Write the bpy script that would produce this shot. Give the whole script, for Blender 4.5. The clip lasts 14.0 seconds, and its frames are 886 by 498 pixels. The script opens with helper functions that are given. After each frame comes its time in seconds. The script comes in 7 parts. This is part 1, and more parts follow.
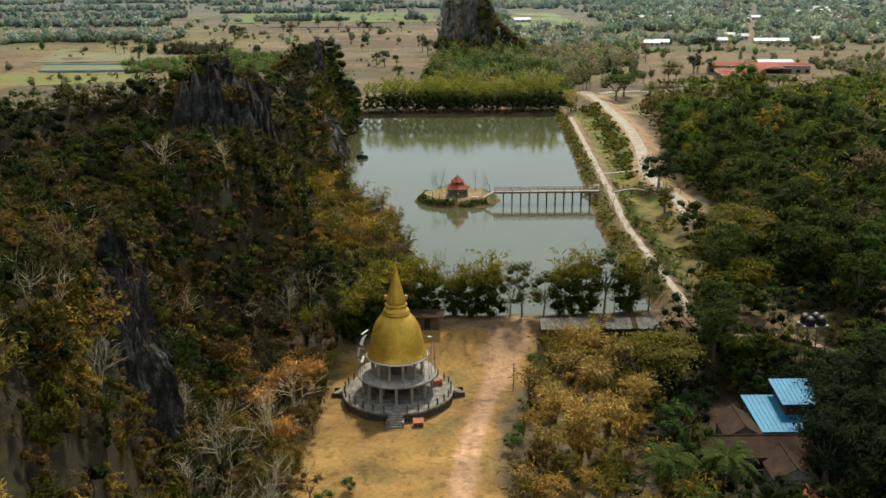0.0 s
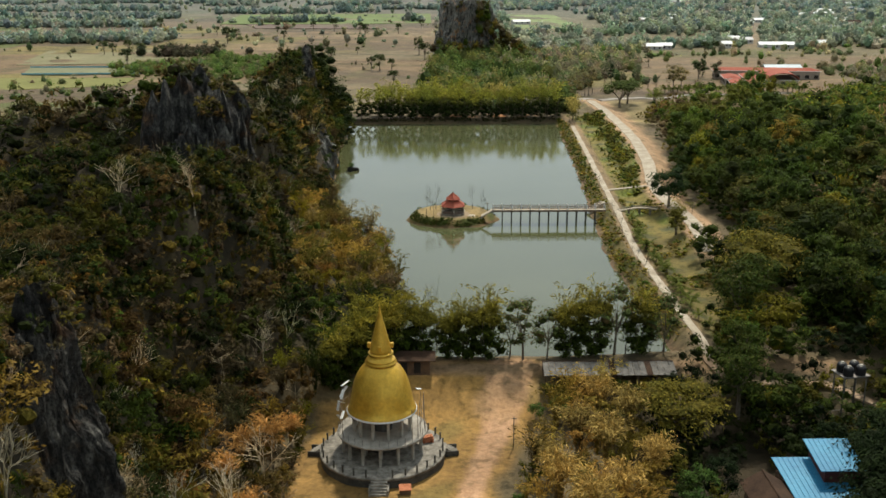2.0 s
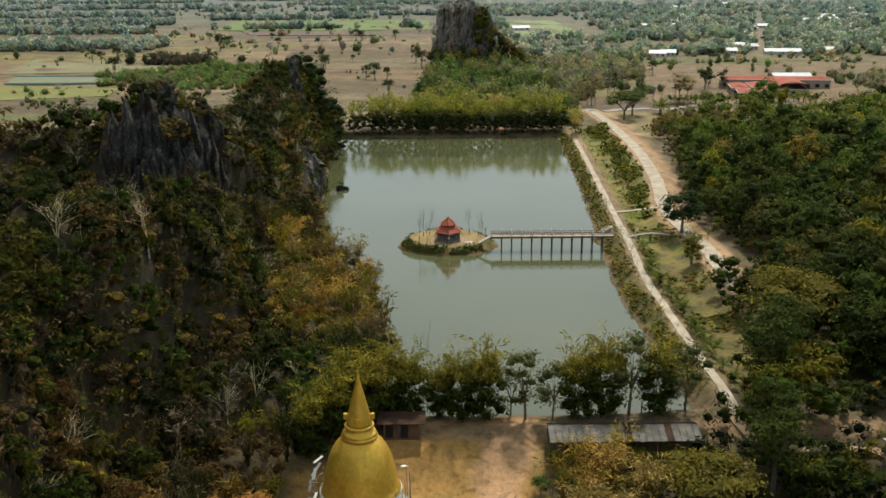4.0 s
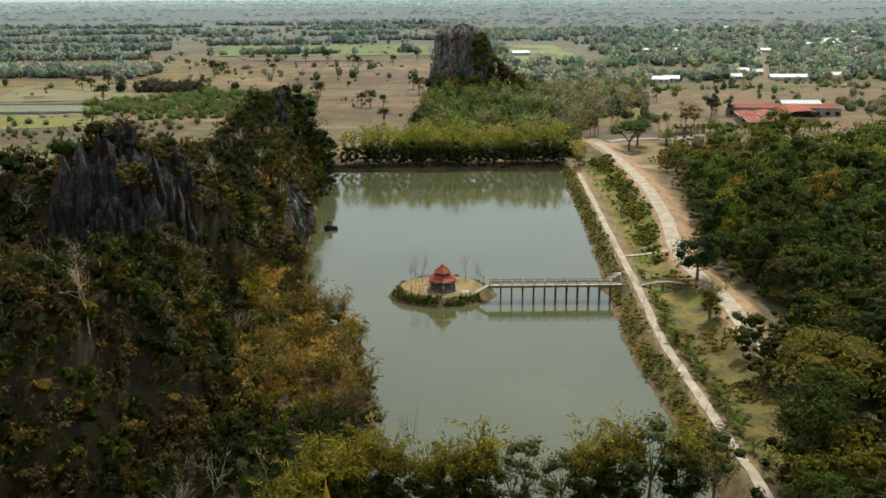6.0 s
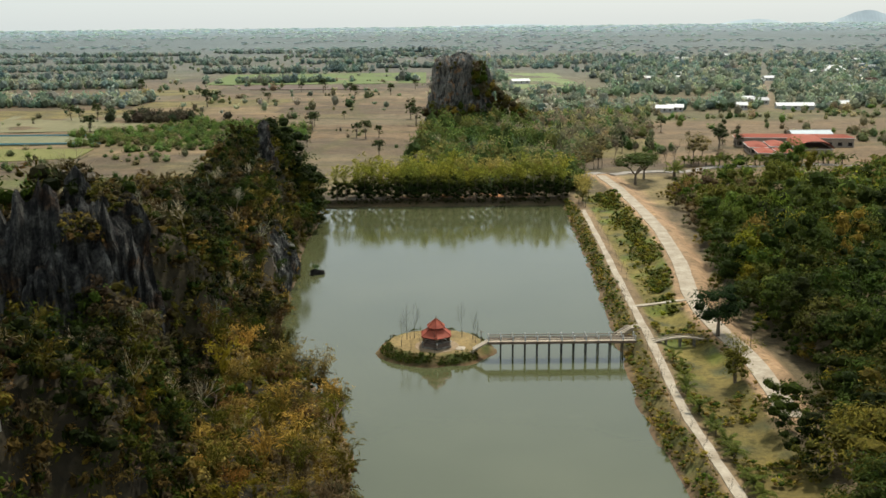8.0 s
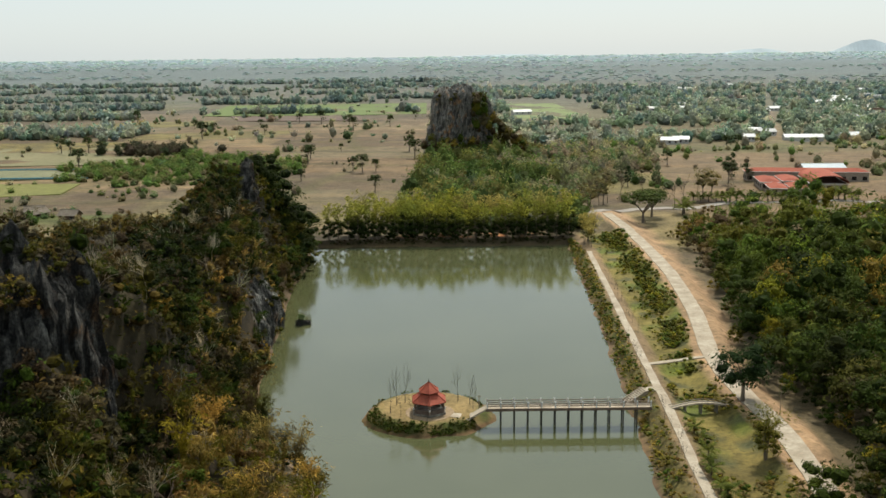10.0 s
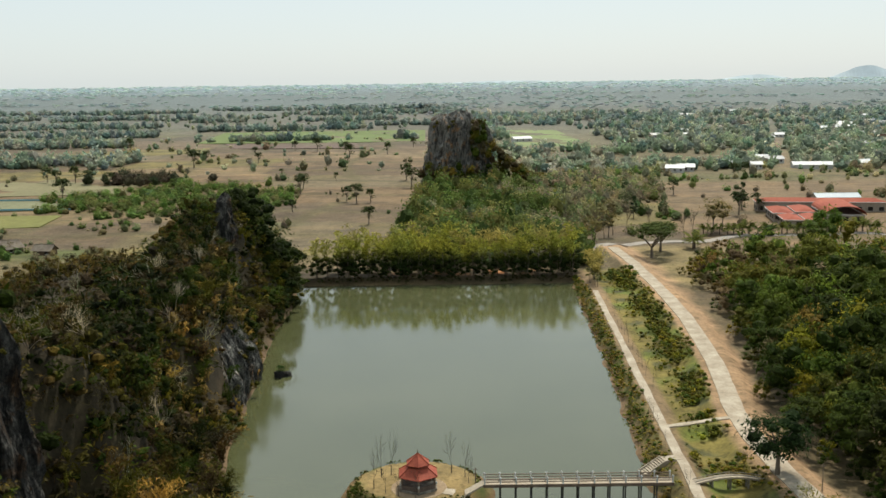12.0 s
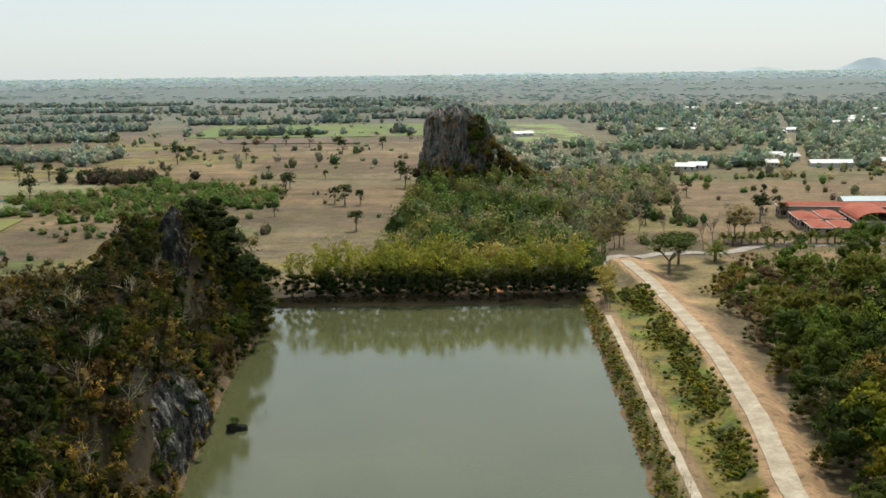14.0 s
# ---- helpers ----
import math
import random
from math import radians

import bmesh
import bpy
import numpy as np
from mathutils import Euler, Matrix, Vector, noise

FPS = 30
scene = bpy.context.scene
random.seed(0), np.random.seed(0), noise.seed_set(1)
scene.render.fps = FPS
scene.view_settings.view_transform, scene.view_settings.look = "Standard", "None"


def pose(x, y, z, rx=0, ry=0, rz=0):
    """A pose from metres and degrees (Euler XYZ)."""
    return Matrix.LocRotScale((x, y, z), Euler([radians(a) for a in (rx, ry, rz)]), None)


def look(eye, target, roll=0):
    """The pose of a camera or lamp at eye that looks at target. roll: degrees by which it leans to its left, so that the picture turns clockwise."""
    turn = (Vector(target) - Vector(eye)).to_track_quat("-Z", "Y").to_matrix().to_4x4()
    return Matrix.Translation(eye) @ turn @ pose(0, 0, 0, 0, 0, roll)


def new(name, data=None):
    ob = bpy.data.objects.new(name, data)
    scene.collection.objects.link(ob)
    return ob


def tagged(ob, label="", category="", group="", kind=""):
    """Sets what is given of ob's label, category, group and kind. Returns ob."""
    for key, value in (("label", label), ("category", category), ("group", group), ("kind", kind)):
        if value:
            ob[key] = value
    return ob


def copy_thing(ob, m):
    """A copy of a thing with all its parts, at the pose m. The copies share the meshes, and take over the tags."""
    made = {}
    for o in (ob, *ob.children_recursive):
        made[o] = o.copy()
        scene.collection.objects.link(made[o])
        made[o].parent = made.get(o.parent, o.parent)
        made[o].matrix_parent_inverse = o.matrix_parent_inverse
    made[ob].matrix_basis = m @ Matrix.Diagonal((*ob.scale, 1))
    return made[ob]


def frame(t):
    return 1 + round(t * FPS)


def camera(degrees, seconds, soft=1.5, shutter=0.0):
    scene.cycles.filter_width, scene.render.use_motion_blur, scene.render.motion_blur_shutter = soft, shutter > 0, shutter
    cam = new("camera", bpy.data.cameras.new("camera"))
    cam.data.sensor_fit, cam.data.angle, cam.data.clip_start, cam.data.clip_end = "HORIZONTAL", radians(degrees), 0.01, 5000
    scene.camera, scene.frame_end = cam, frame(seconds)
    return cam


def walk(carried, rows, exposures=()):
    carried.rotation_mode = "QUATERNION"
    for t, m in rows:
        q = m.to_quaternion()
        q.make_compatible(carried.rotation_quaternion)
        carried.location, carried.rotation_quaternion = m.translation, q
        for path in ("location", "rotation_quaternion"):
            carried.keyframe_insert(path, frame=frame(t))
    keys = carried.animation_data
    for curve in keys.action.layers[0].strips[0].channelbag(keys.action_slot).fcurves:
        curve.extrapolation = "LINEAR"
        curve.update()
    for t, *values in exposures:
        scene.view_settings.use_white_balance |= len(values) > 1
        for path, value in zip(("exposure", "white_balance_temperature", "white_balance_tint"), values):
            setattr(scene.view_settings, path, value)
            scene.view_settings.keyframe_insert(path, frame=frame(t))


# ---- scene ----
cam = camera(48.3, 14.0, soft=1.6)
PATH = [
    (0, (-2.336, -36.595, 54.098), (-2.341, -34.673, 53.544), -0.5),
    (0.5, (-2.153, -32.726, 54.111), (-2.158, -30.804, 53.556), -0.4),
    (1, (-1.987, -28.614, 54.192), (-1.99, -26.692, 53.638), -0.4),
    (1.5, (-1.825, -24.451, 54.294), (-1.827, -22.53, 53.74), -0.3),
    (2, (-1.54, -20.155, 54.31), (-1.541, -18.233, 53.757), -0.3),
    (2.2, (-1.437, -18.437, 54.32), (-1.438, -16.515, 53.768), -0.4),
    (4.5, (-0.11, 1.769, 54.54), (-0.11, 3.696, 54.003), -0.4),
    (5, (0.239, 6.008, 54.667), (0.238, 7.937, 54.141), -0.5),
    (5.5, (0.552, 10.127, 54.847), (0.551, 12.06, 54.334), -0.5),
    (6, (0.828, 14.496, 54.94), (0.827, 16.433, 54.44), -0.5),
    (6.5, (1.033, 19.058, 54.942), (1.033, 20.998, 54.454), -0.5),
    (7, (1.342, 23.544, 54.92), (1.341, 25.487, 54.445), -0.5),
    (7.5, (1.655, 28.011, 54.785), (1.655, 29.957, 54.324), -0.6),
    (8, (1.983, 32.336, 54.749), (1.982, 34.286, 54.301), -0.6),
    (10.5, (3.615, 53.183, 55.094), (3.61, 55.147, 54.717), -0.7),
    (11, (3.892, 57.381, 55.002), (3.887, 59.348, 54.641), -0.7),
    (11.5, (4.263, 62.025, 54.915), (4.258, 63.996, 54.573), -0.8),
    (12, (4.627, 67.654, 54.839), (4.622, 69.625, 54.499), -0.8),
    (12.5, (5.056, 74.565, 54.868), (5.051, 76.535, 54.525), -0.7),
    (13, (5.574, 82.469, 54.866), (5.568, 84.439, 54.519), -0.7),
    (13.5, (6.08, 91.004, 54.921), (6.074, 92.972, 54.568), -0.7),
    (14, (6.747, 99.694, 55.091), (6.741, 101.662, 54.735), -0.7),
]
walk(cam, [(t, look(eye, aim, roll)) for t, eye, aim, roll in PATH])

# ---- light ----
SUN_FROM = Vector((0.20, 0.66, 1.0)).normalized()
world = bpy.data.worlds.new("world")
scene.world = world
world.use_nodes = True
wn = world.node_tree
sky = wn.nodes.new("ShaderNodeTexSky")
sky.sky_type = 'NISHITA'
sky.sun_disc = False
sky.sun_elevation = math.asin(SUN_FROM.z)
sky.sun_rotation = math.atan2(SUN_FROM.x, SUN_FROM.y)
sky.air_density = 1.0
sky.dust_density = 1.0
sky.ozone_density = 1.0
veil = wn.nodes.new("ShaderNodeMix")
veil.data_type = 'RGBA'
veil.inputs[0].default_value = 0.72
veil.inputs[7].default_value = (7.3, 8.15, 8.3, 1)
wn.links.new(sky.outputs[0], veil.inputs[6])
wn.links.new(veil.outputs[2], wn.nodes["Background"].inputs[0])
wn.nodes["Background"].inputs[1].default_value = 0.107
sun = new("sun", bpy.data.lights.new("sun", 'SUN'))
sun.data.energy = 4.4
sun.data.angle = radians(3.0)
sun.data.color = (1.0, 0.935, 0.80)
sun.matrix_world = look(SUN_FROM * 100, (0, 0, 0))
scene.view_settings.exposure = 0.0


# ---- materials ----
def shader(name, rough=0.8, metal=0.0):
    m = bpy.data.materials.new(name)
    m.use_nodes = True
    b = m.node_tree.nodes["Principled BSDF"]
    b.inputs["Roughness"].default_value = rough
    b.inputs["Metallic"].default_value = metal
    b.inputs["Specular IOR Level"].default_value = 0.25
    return m, m.node_tree, b


def coords(nt, scale=(1, 1, 1)):
    geo = nt.nodes.new("ShaderNodeNewGeometry")
    mp = nt.nodes.new("ShaderNodeMapping")
    mp.inputs["Scale"].default_value = scale
    nt.links.new(geo.outputs["Position"], mp.inputs["Vector"])
    return mp.outputs[0]


def noise_node(nt, vec, scale, detail=4.0, rough=0.6):
    n = nt.nodes.new("ShaderNodeTexNoise")
    n.inputs["Scale"].default_value = scale
    n.inputs["Detail"].default_value = detail
    n.inputs["Roughness"].default_value = rough
    nt.links.new(vec, n.inputs["Vector"])
    return n.outputs["Fac"]


def ramp(nt, fac, stops):
    r = nt.nodes.new("ShaderNodeValToRGB")
    e = r.color_ramp.elements
    while len(e) < len(stops):
        e.new(0.5)
    for el, (p, c) in zip(e, stops):
        el.position, el.color = p, (*c, 1)
    nt.links.new(fac, r.inputs[0])
    return r.outputs[0]


def mix(nt, fac, a, b, mode='MIX'):
    n = nt.nodes.new("ShaderNodeMix")
    n.data_type, n.blend_type = 'RGBA', mode
    for sock, val in ((n.inputs[0], fac), (n.inputs[6], a), (n.inputs[7], b)):
        if isinstance(val, (int, float)):
            sock.default_value = val
        elif isinstance(val, tuple):
            sock.default_value = (*val, 1)
        else:
            nt.links.new(val, sock)
    return n.outputs[2]


def bump(nt, b, height, strength, dist):
    n = nt.nodes.new("ShaderNodeBump")
    n.inputs["Strength"].default_value = strength
    n.inputs["Distance"].default_value = dist
    nt.links.new(height, n.inputs["Height"])
    nt.links.new(n.outputs[0], b.inputs["Normal"])


def plain(name, lo, hi, rough=0.8, metal=0.0, big=0.6, small=6.0, relief=0.02, stretch=(1, 1, 1)):
    """A surface that wanders between two colours at two sizes, with fine relief."""
    m, nt, b = shader(name, rough, metal)
    v = coords(nt, stretch)
    a, c = noise_node(nt, v, big), noise_node(nt, v, small, 6.0, 0.7)
    col = ramp(nt, a, [(0.3, lo), (0.7, hi)])
    shade = ramp(nt, c, [(0.25, (0.6, 0.6, 0.6)), (0.75, (1.0, 1.0, 1.0))])
    nt.links.new(mix(nt, 1.0, col, shade, 'MULTIPLY'), b.inputs["Base Color"])
    if relief:
        bump(nt, b, c, 0.6, relief)
    return m


def tinted(name, attr, small, rough=0.9, relief=0.15, low=0.55):
    """Colours from the mesh's own tint layer, broken up by grain."""
    m, nt, b = shader(name, rough)
    at = nt.nodes.new("ShaderNodeAttribute")
    at.attribute_name = attr
    v = coords(nt)
    c = noise_node(nt, v, small, 6.0, 0.7)
    d = noise_node(nt, v, small * 0.12, 4.0, 0.6)
    s1 = ramp(nt, c, [(0.25, (low, low, low)), (0.75, (1.15, 1.15, 1.15))])
    s2 = ramp(nt, d, [(0.3, (0.72, 0.70, 0.66)), (0.7, (1.15, 1.12, 1.1))])
    e = noise_node(nt, coords(nt, (0.45, 1, 1)), small * 0.04, 7.0, 0.7)
    s3 = ramp(nt, e, [(0.34, (0.66, 0.66, 0.64)), (0.5, (1.0, 1.0, 1.0)), (0.66, (1.28, 1.22, 1.12))])
    tuft = noise_node(nt, v, small * 0.45, 3.0, 0.55)
    s4 = ramp(nt, tuft, [(0.36, (0.68, 0.70, 0.66)), (0.46, (1.02, 1.02, 1.02))])
    col = mix(nt, 1.0, mix(nt, 1.0, at.outputs["Color"], s1, 'MULTIPLY'), s2, 'MULTIPLY')
    col = mix(nt, 1.0, mix(nt, 1.0, col, s3, 'MULTIPLY'), s4, 'MULTIPLY')
    nt.links.new(col, b.inputs["Base Color"])
    bump(nt, b, c, 0.7, relief)
    return m


def leaf_material(name, through_light=0.22, glow=0.0):
    m, nt, b = shader(name, 0.75)
    b.inputs["Specular IOR Level"].default_value = 0.06
    at = nt.nodes.new("ShaderNodeAttribute")
    at.attribute_name = "tint"
    geo = nt.nodes.new("ShaderNodeNewGeometry")
    oi = nt.nodes.new("ShaderNodeObjectInfo")
    s1 = ramp(nt, geo.outputs["Random Per Island"], [(0.0, (0.78, 0.78, 0.76)), (1.0, (1.22, 1.22, 1.16))])
    s2 = ramp(nt, oi.outputs["Random"], [(0.0, (0.8, 0.85, 0.85)), (1.0, (1.2, 1.12, 1.0))])
    col = mix(nt, 1.0, mix(nt, 1.0, at.outputs["Color"], s1, 'MULTIPLY'), s2, 'MULTIPLY')
    fine = noise_node(nt, coords(nt), 2.0, 7.0, 0.8)
    s3 = ramp(nt, fine, [(0.30, (0.45, 0.46, 0.48)), (0.5, (1.05, 1.05, 1.05)), (0.70, (1.8, 1.75, 1.55))])
    if not glow:
        col = mix(nt, 1.0, col, s3, 'MULTIPLY')
        bump(nt, b, fine, 0.8, 0.25)
    nt.links.new(col, b.inputs["Base Color"])
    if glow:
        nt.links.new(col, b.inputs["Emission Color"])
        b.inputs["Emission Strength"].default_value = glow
    tr = nt.nodes.new("ShaderNodeBsdfTranslucent")
    nt.links.new(col, tr.inputs["Color"])
    ms = nt.nodes.new("ShaderNodeMixShader")
    ms.inputs[0].default_value = through_light
    nt.links.new(b.outputs[0], ms.inputs[1])
    nt.links.new(tr.outputs[0], ms.inputs[2])
    nt.links.new(ms.outputs[0], nt.nodes["Material Output"].inputs["Surface"])
    return m


LEAF = leaf_material("leaves")
# far leaves that emit their own tint, in place of haze before them
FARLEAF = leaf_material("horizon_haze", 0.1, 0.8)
BARK = plain("bark", (0.13, 0.10, 0.07), (0.26, 0.22, 0.17), 0.9, big=1.5, small=9, relief=0.02, stretch=(1, 1, 0.25))
PALEBARK = plain("pale_bark", (0.34, 0.30, 0.24), (0.52, 0.47, 0.40), 0.9, big=1.5, small=9, relief=0.02)
GROUND = tinted("ground", "tint", 1.6)
CONCRETE = plain("concrete", (0.34, 0.28, 0.20), (0.56, 0.49, 0.38), 0.9, big=0.35, small=2.5, relief=0.03)
DIRT = plain("dirt", (0.30, 0.20, 0.12), (0.46, 0.33, 0.22), 0.95, big=0.3, small=2.0, relief=0.05)
OLDCEMENT = plain("old_cement", (0.10, 0.09, 0.07), (0.38, 0.345, 0.285), 0.9, big=1.1, small=5, relief=0.02)
GREYCEMENT = plain("grey_cement", (0.27, 0.245, 0.20), (0.46, 0.425, 0.36), 0.85, big=0.9, small=6, relief=0.01)
DARKSTONE = plain("dark_stone", (0.04, 0.04, 0.035), (0.12, 0.11, 0.09), 0.9, big=0.9, small=6, relief=0.02)
GOLD = plain("gold_paint", (0.60, 0.34, 0.035), (0.80, 0.52, 0.08), 0.36, 0.42, big=0.4, small=2.2, relief=0.01)
WHITEPAINT = plain("white_paint", (0.62, 0.62, 0.58), (0.82, 0.82, 0.78), 0.6, big=1.0, small=6, relief=0)
REDTILE = plain("red_roof_tile", (0.30, 0.06, 0.035), (0.46, 0.11, 0.06), 0.7, big=0.5, small=4, relief=0.02)
REDMETAL = plain("red_roof_sheet", (0.30, 0.075, 0.045), (0.44, 0.125, 0.075), 0.9, big=0.06, small=1.0, relief=0.0)
BLUEMETAL = plain("blue_roof_sheet", (0.03, 0.21, 0.38), (0.055, 0.30, 0.48), 0.55, big=0.3, small=3, relief=0.0)
RUSTMETAL = plain("rusty_roof_sheet", (0.028, 0.015, 0.008), (0.080, 0.044, 0.025), 0.95, big=0.5, small=4, relief=0.01)
TIN = plain("weathered_tin", (0.085, 0.080, 0.070), (0.22, 0.205, 0.18), 0.7, 0.1, big=0.8, small=5, relief=0.01)
WOODDARK = plain("dark_wood", (0.07, 0.045, 0.03), (0.16, 0.10, 0.06), 0.8, big=1.0, small=8, relief=0.01)
WOODGREY = plain("grey_wood", (0.22, 0.17, 0.12), (0.36, 0.29, 0.22), 0.85, big=1.0, small=8, relief=0.01)
BRICK = plain("orange_brick", (0.42, 0.14, 0.06), (0.60, 0.24, 0.12), 0.9, big=2.0, small=8, relief=0.02)
BLACKPLASTIC = plain("black_plastic", (0.012, 0.012, 0.012), (0.03, 0.03, 0.03), 0.4, big=1.0, small=8, relief=0.0)
STEEL = plain("dull_steel", (0.12, 0.11, 0.10), (0.28, 0.26, 0.24), 0.5, 0.6, big=1.0, small=8, relief=0.0)
BLUENET = plain("blue_net", (0.12, 0.34, 0.42), (0.22, 0.48, 0.56), 0.7, big=0.1, small=1.0, relief=0.0)
DARKGAP = plain("dark_opening", (0.015, 0.013, 0.011), (0.03, 0.027, 0.022), 0.9, relief=0.0)
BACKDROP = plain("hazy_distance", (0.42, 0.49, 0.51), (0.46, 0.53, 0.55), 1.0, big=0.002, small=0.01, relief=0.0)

# emission added to the hills to stand for haze in front of them
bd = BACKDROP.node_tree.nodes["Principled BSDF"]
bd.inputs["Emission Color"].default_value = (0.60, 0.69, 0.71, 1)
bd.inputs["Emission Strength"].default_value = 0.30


def rock_material(name="limestone", k=1.0, hi=0.17):
    m, nt, b = shader(name, 0.9)
    v = coords(nt, (1, 1, 0.30))
    w = coords(nt)
    a = noise_node(nt, v, 0.9, 6, 0.65)
    c = noise_node(nt, w, 0.25, 4, 0.6)
    d = noise_node(nt, v, 3.0, 6, 0.75)
    col = ramp(nt, a, [(0.42, (0.016 * k, 0.016 * k, 0.015 * k)), (0.53, (0.06 * k, 0.058 * k, 0.052 * k)), (0.66, (hi, hi * 0.97, hi * 0.86))])
    stain = ramp(nt, c, [(0.55, (1, 1, 1)), (0.66, (1.6, 0.95, 0.55))])
    fine = ramp(nt, d, [(0.3, (0.55, 0.55, 0.55)), (0.7, (1.2, 1.2, 1.2))])
    grit = noise_node(nt, w, 2.6, 7, 0.8)
    crack = ramp(nt, grit, [(0.40, (0.30, 0.30, 0.30)), (0.5, (1.0, 1.0, 1.0)), (0.62, (1.5, 1.45, 1.35))])
    col = mix(nt, 1.0, mix(nt, 1.0, col, stain, 'MULTIPLY'), fine, 'MULTIPLY')
    nt.links.new(mix(nt, 1.0, col, crack, 'MULTIPLY'), b.inputs["Base Color"])
    bump(nt, b, grit, 1.0, 0.6)
    return m


ROCK = rock_material()
# the same limestone, its darks lifted to hold the haze of distance
FARROCK = rock_material("hazed_limestone", 3.8, 0.20)
PALEROCK = rock_material("pale_limestone", 2.2, 0.42)


def water_material():
    m, nt, b = shader("lake_water", 0.07)
    b.inputs["Specular IOR Level"].default_value = 0.5
    b.inputs["IOR"].default_value = 1.68
    v = coords(nt)
    a = noise_node(nt, v, 0.02, 3)
    nt.links.new(ramp(nt, a, [(0.35, (0.066, 0.074, 0.031)), (0.7, (0.092, 0.098, 0.047))]), b.inputs["Base Color"])
    r = noise_node(nt, coords(nt, (1, 0.6, 1)), 0.03, 3)
    rr = nt.nodes.new("ShaderNodeMapRange")
    for i, val in ((1, 0.35), (2, 0.7), (3, 0.035), (4, 0.12)):
        rr.inputs[i].default_value = val
    nt.links.new(r, rr.inputs[0])
    nt.links.new(rr.outputs[0], b.inputs["Roughness"])
    bump(nt, b, noise_node(nt, coords(nt, (1, 1.6, 1)), 1.3, 3), 0.10, 0.05)
    return m


WATER = water_material()


# ---- building tools ----
def quad_mesh(name, quads, tints, material):
    """A mesh of loose four-cornered leaves: quads (n, 4, 3), tints (n, 3)."""
    n = len(quads)
    me = bpy.data.meshes.new(name)
    me.vertices.add(n * 4)
    me.vertices.foreach_set("co", np.ascontiguousarray(quads, np.float32).ravel())
    me.loops.add(n * 4)
    me.loops.foreach_set("vertex_index", np.arange(n * 4, dtype=np.int32))
    me.polygons.add(n)
    me.polygons.foreach_set("loop_start", np.arange(0, n * 4, 4, dtype=np.int32))
    me.polygons.foreach_set("loop_total", np.full(n, 4, np.int32))
    at = me.attributes.new("tint", 'FLOAT_COLOR', 'FACE')
    rgba = np.ones((n, 4), np.float32)
    rgba[:, :3] = tints
    at.data.foreach_set("color", rgba.ravel())
    me.materials.append(material)
    me.update(calc_edges=True)
    return me


def part(name, bm, material, parent, label="", smooth=False):
    """One mesh object made from a bmesh, under a thing or a part (or on its own with parent None)."""
    me = bpy.data.meshes.new(name)
    bm.to_mesh(me)
    bm.free()
    me.materials.append(material)
    if smooth:
        me.polygons.foreach_set("use_smooth", np.ones(len(me.polygons), bool))
    ob = new(name, me)
    ob.parent = parent
    if label:
        tagged(ob, label)
    return ob


def thing(name, m, label, category, group=""):
    ob = new(name)
    ob.matrix_basis = m
    return tagged(ob, label, category, group)


def box(bm, cx, cy, cz, sx, sy, sz, rz=0.0, bevel=0.0):
    """A box with its middle at cx, cy and its bottom at cz."""
    r = bmesh.ops.create_cube(bm, size=1.0)
    bmesh.ops.transform(bm, verts=r["verts"], matrix=pose(cx, cy, cz + sz / 2, 0, 0, rz) @ Matrix.Diagonal((sx, sy, sz, 1)))
    if bevel:
        es = {e for v in r["verts"] for e in v.link_edges}
        bmesh.ops.bevel(bm, geom=list(es), offset=bevel, segments=1, affect='EDGES')
    return bm


def rod(bm, a, b, r1, r2=None, n=6):
    a, b = Vector(a), Vector(b)
    r2 = r1 if r2 is None else r2
    d = b - a
    m = Matrix.Translation((a + b) / 2) @ d.to_track_quat('Z', 'Y').to_matrix().to_4x4()
    bmesh.ops.create_cone(bm, cap_ends=True, segments=n, radius1=r1, radius2=r2, depth=d.length, matrix=m)
    return bm


def lathe(bm, prof, n=48, close=True):
    rings = []
    for r, z in prof:
        rings.append([bm.verts.new((r * math.cos(2 * math.pi * i / n), r * math.sin(2 * math.pi * i / n), z)) for i in range(n)])
    for a, b in zip(rings, rings[1:]):
        for i in range(n):
            j = (i + 1) % n
            bm.faces.new((a[i], a[j], b[j], b[i]))
    if close:
        bm.faces.new(list(reversed(rings[0])))
        bm.faces.new(rings[-1])
    return bm


def sheet(bm, corners, thick):
    """A slab on three or more corners, thick downwards."""
    top = [bm.verts.new(c) for c in corners]
    low = [bm.verts.new((c[0], c[1], c[2] - thick)) for c in corners]
    bm.faces.new(top)
    bm.faces.new(list(reversed(low)))
    for i in range(len(top)):
        j = (i + 1) % len(top)
        bm.faces.new((top[j], top[i], low[i], low[j]))
    return bm


B = bmesh.new


# ---- ground ----
def ss(a, b, x):
    t = np.clip((np.asarray(x, float) - a) / (b - a), 0, 1)
    return t * t * (3 - 2 * t)


def wav(x, y, s, k=0.0):
    """Smooth wandering between about -1 and 1, s metres from crest to crest."""
    f = 2 * math.pi / s
    return (np.sin(x * f + 1.3 * np.sin(y * f * 0.7 + k) + k) + np.sin(y * f * 0.9 + 1.7 * np.sin(x * f * 0.6 - k) + 2 * k) + np.sin((x + y) * f * 0.61 + 3 * k)) / 2.4


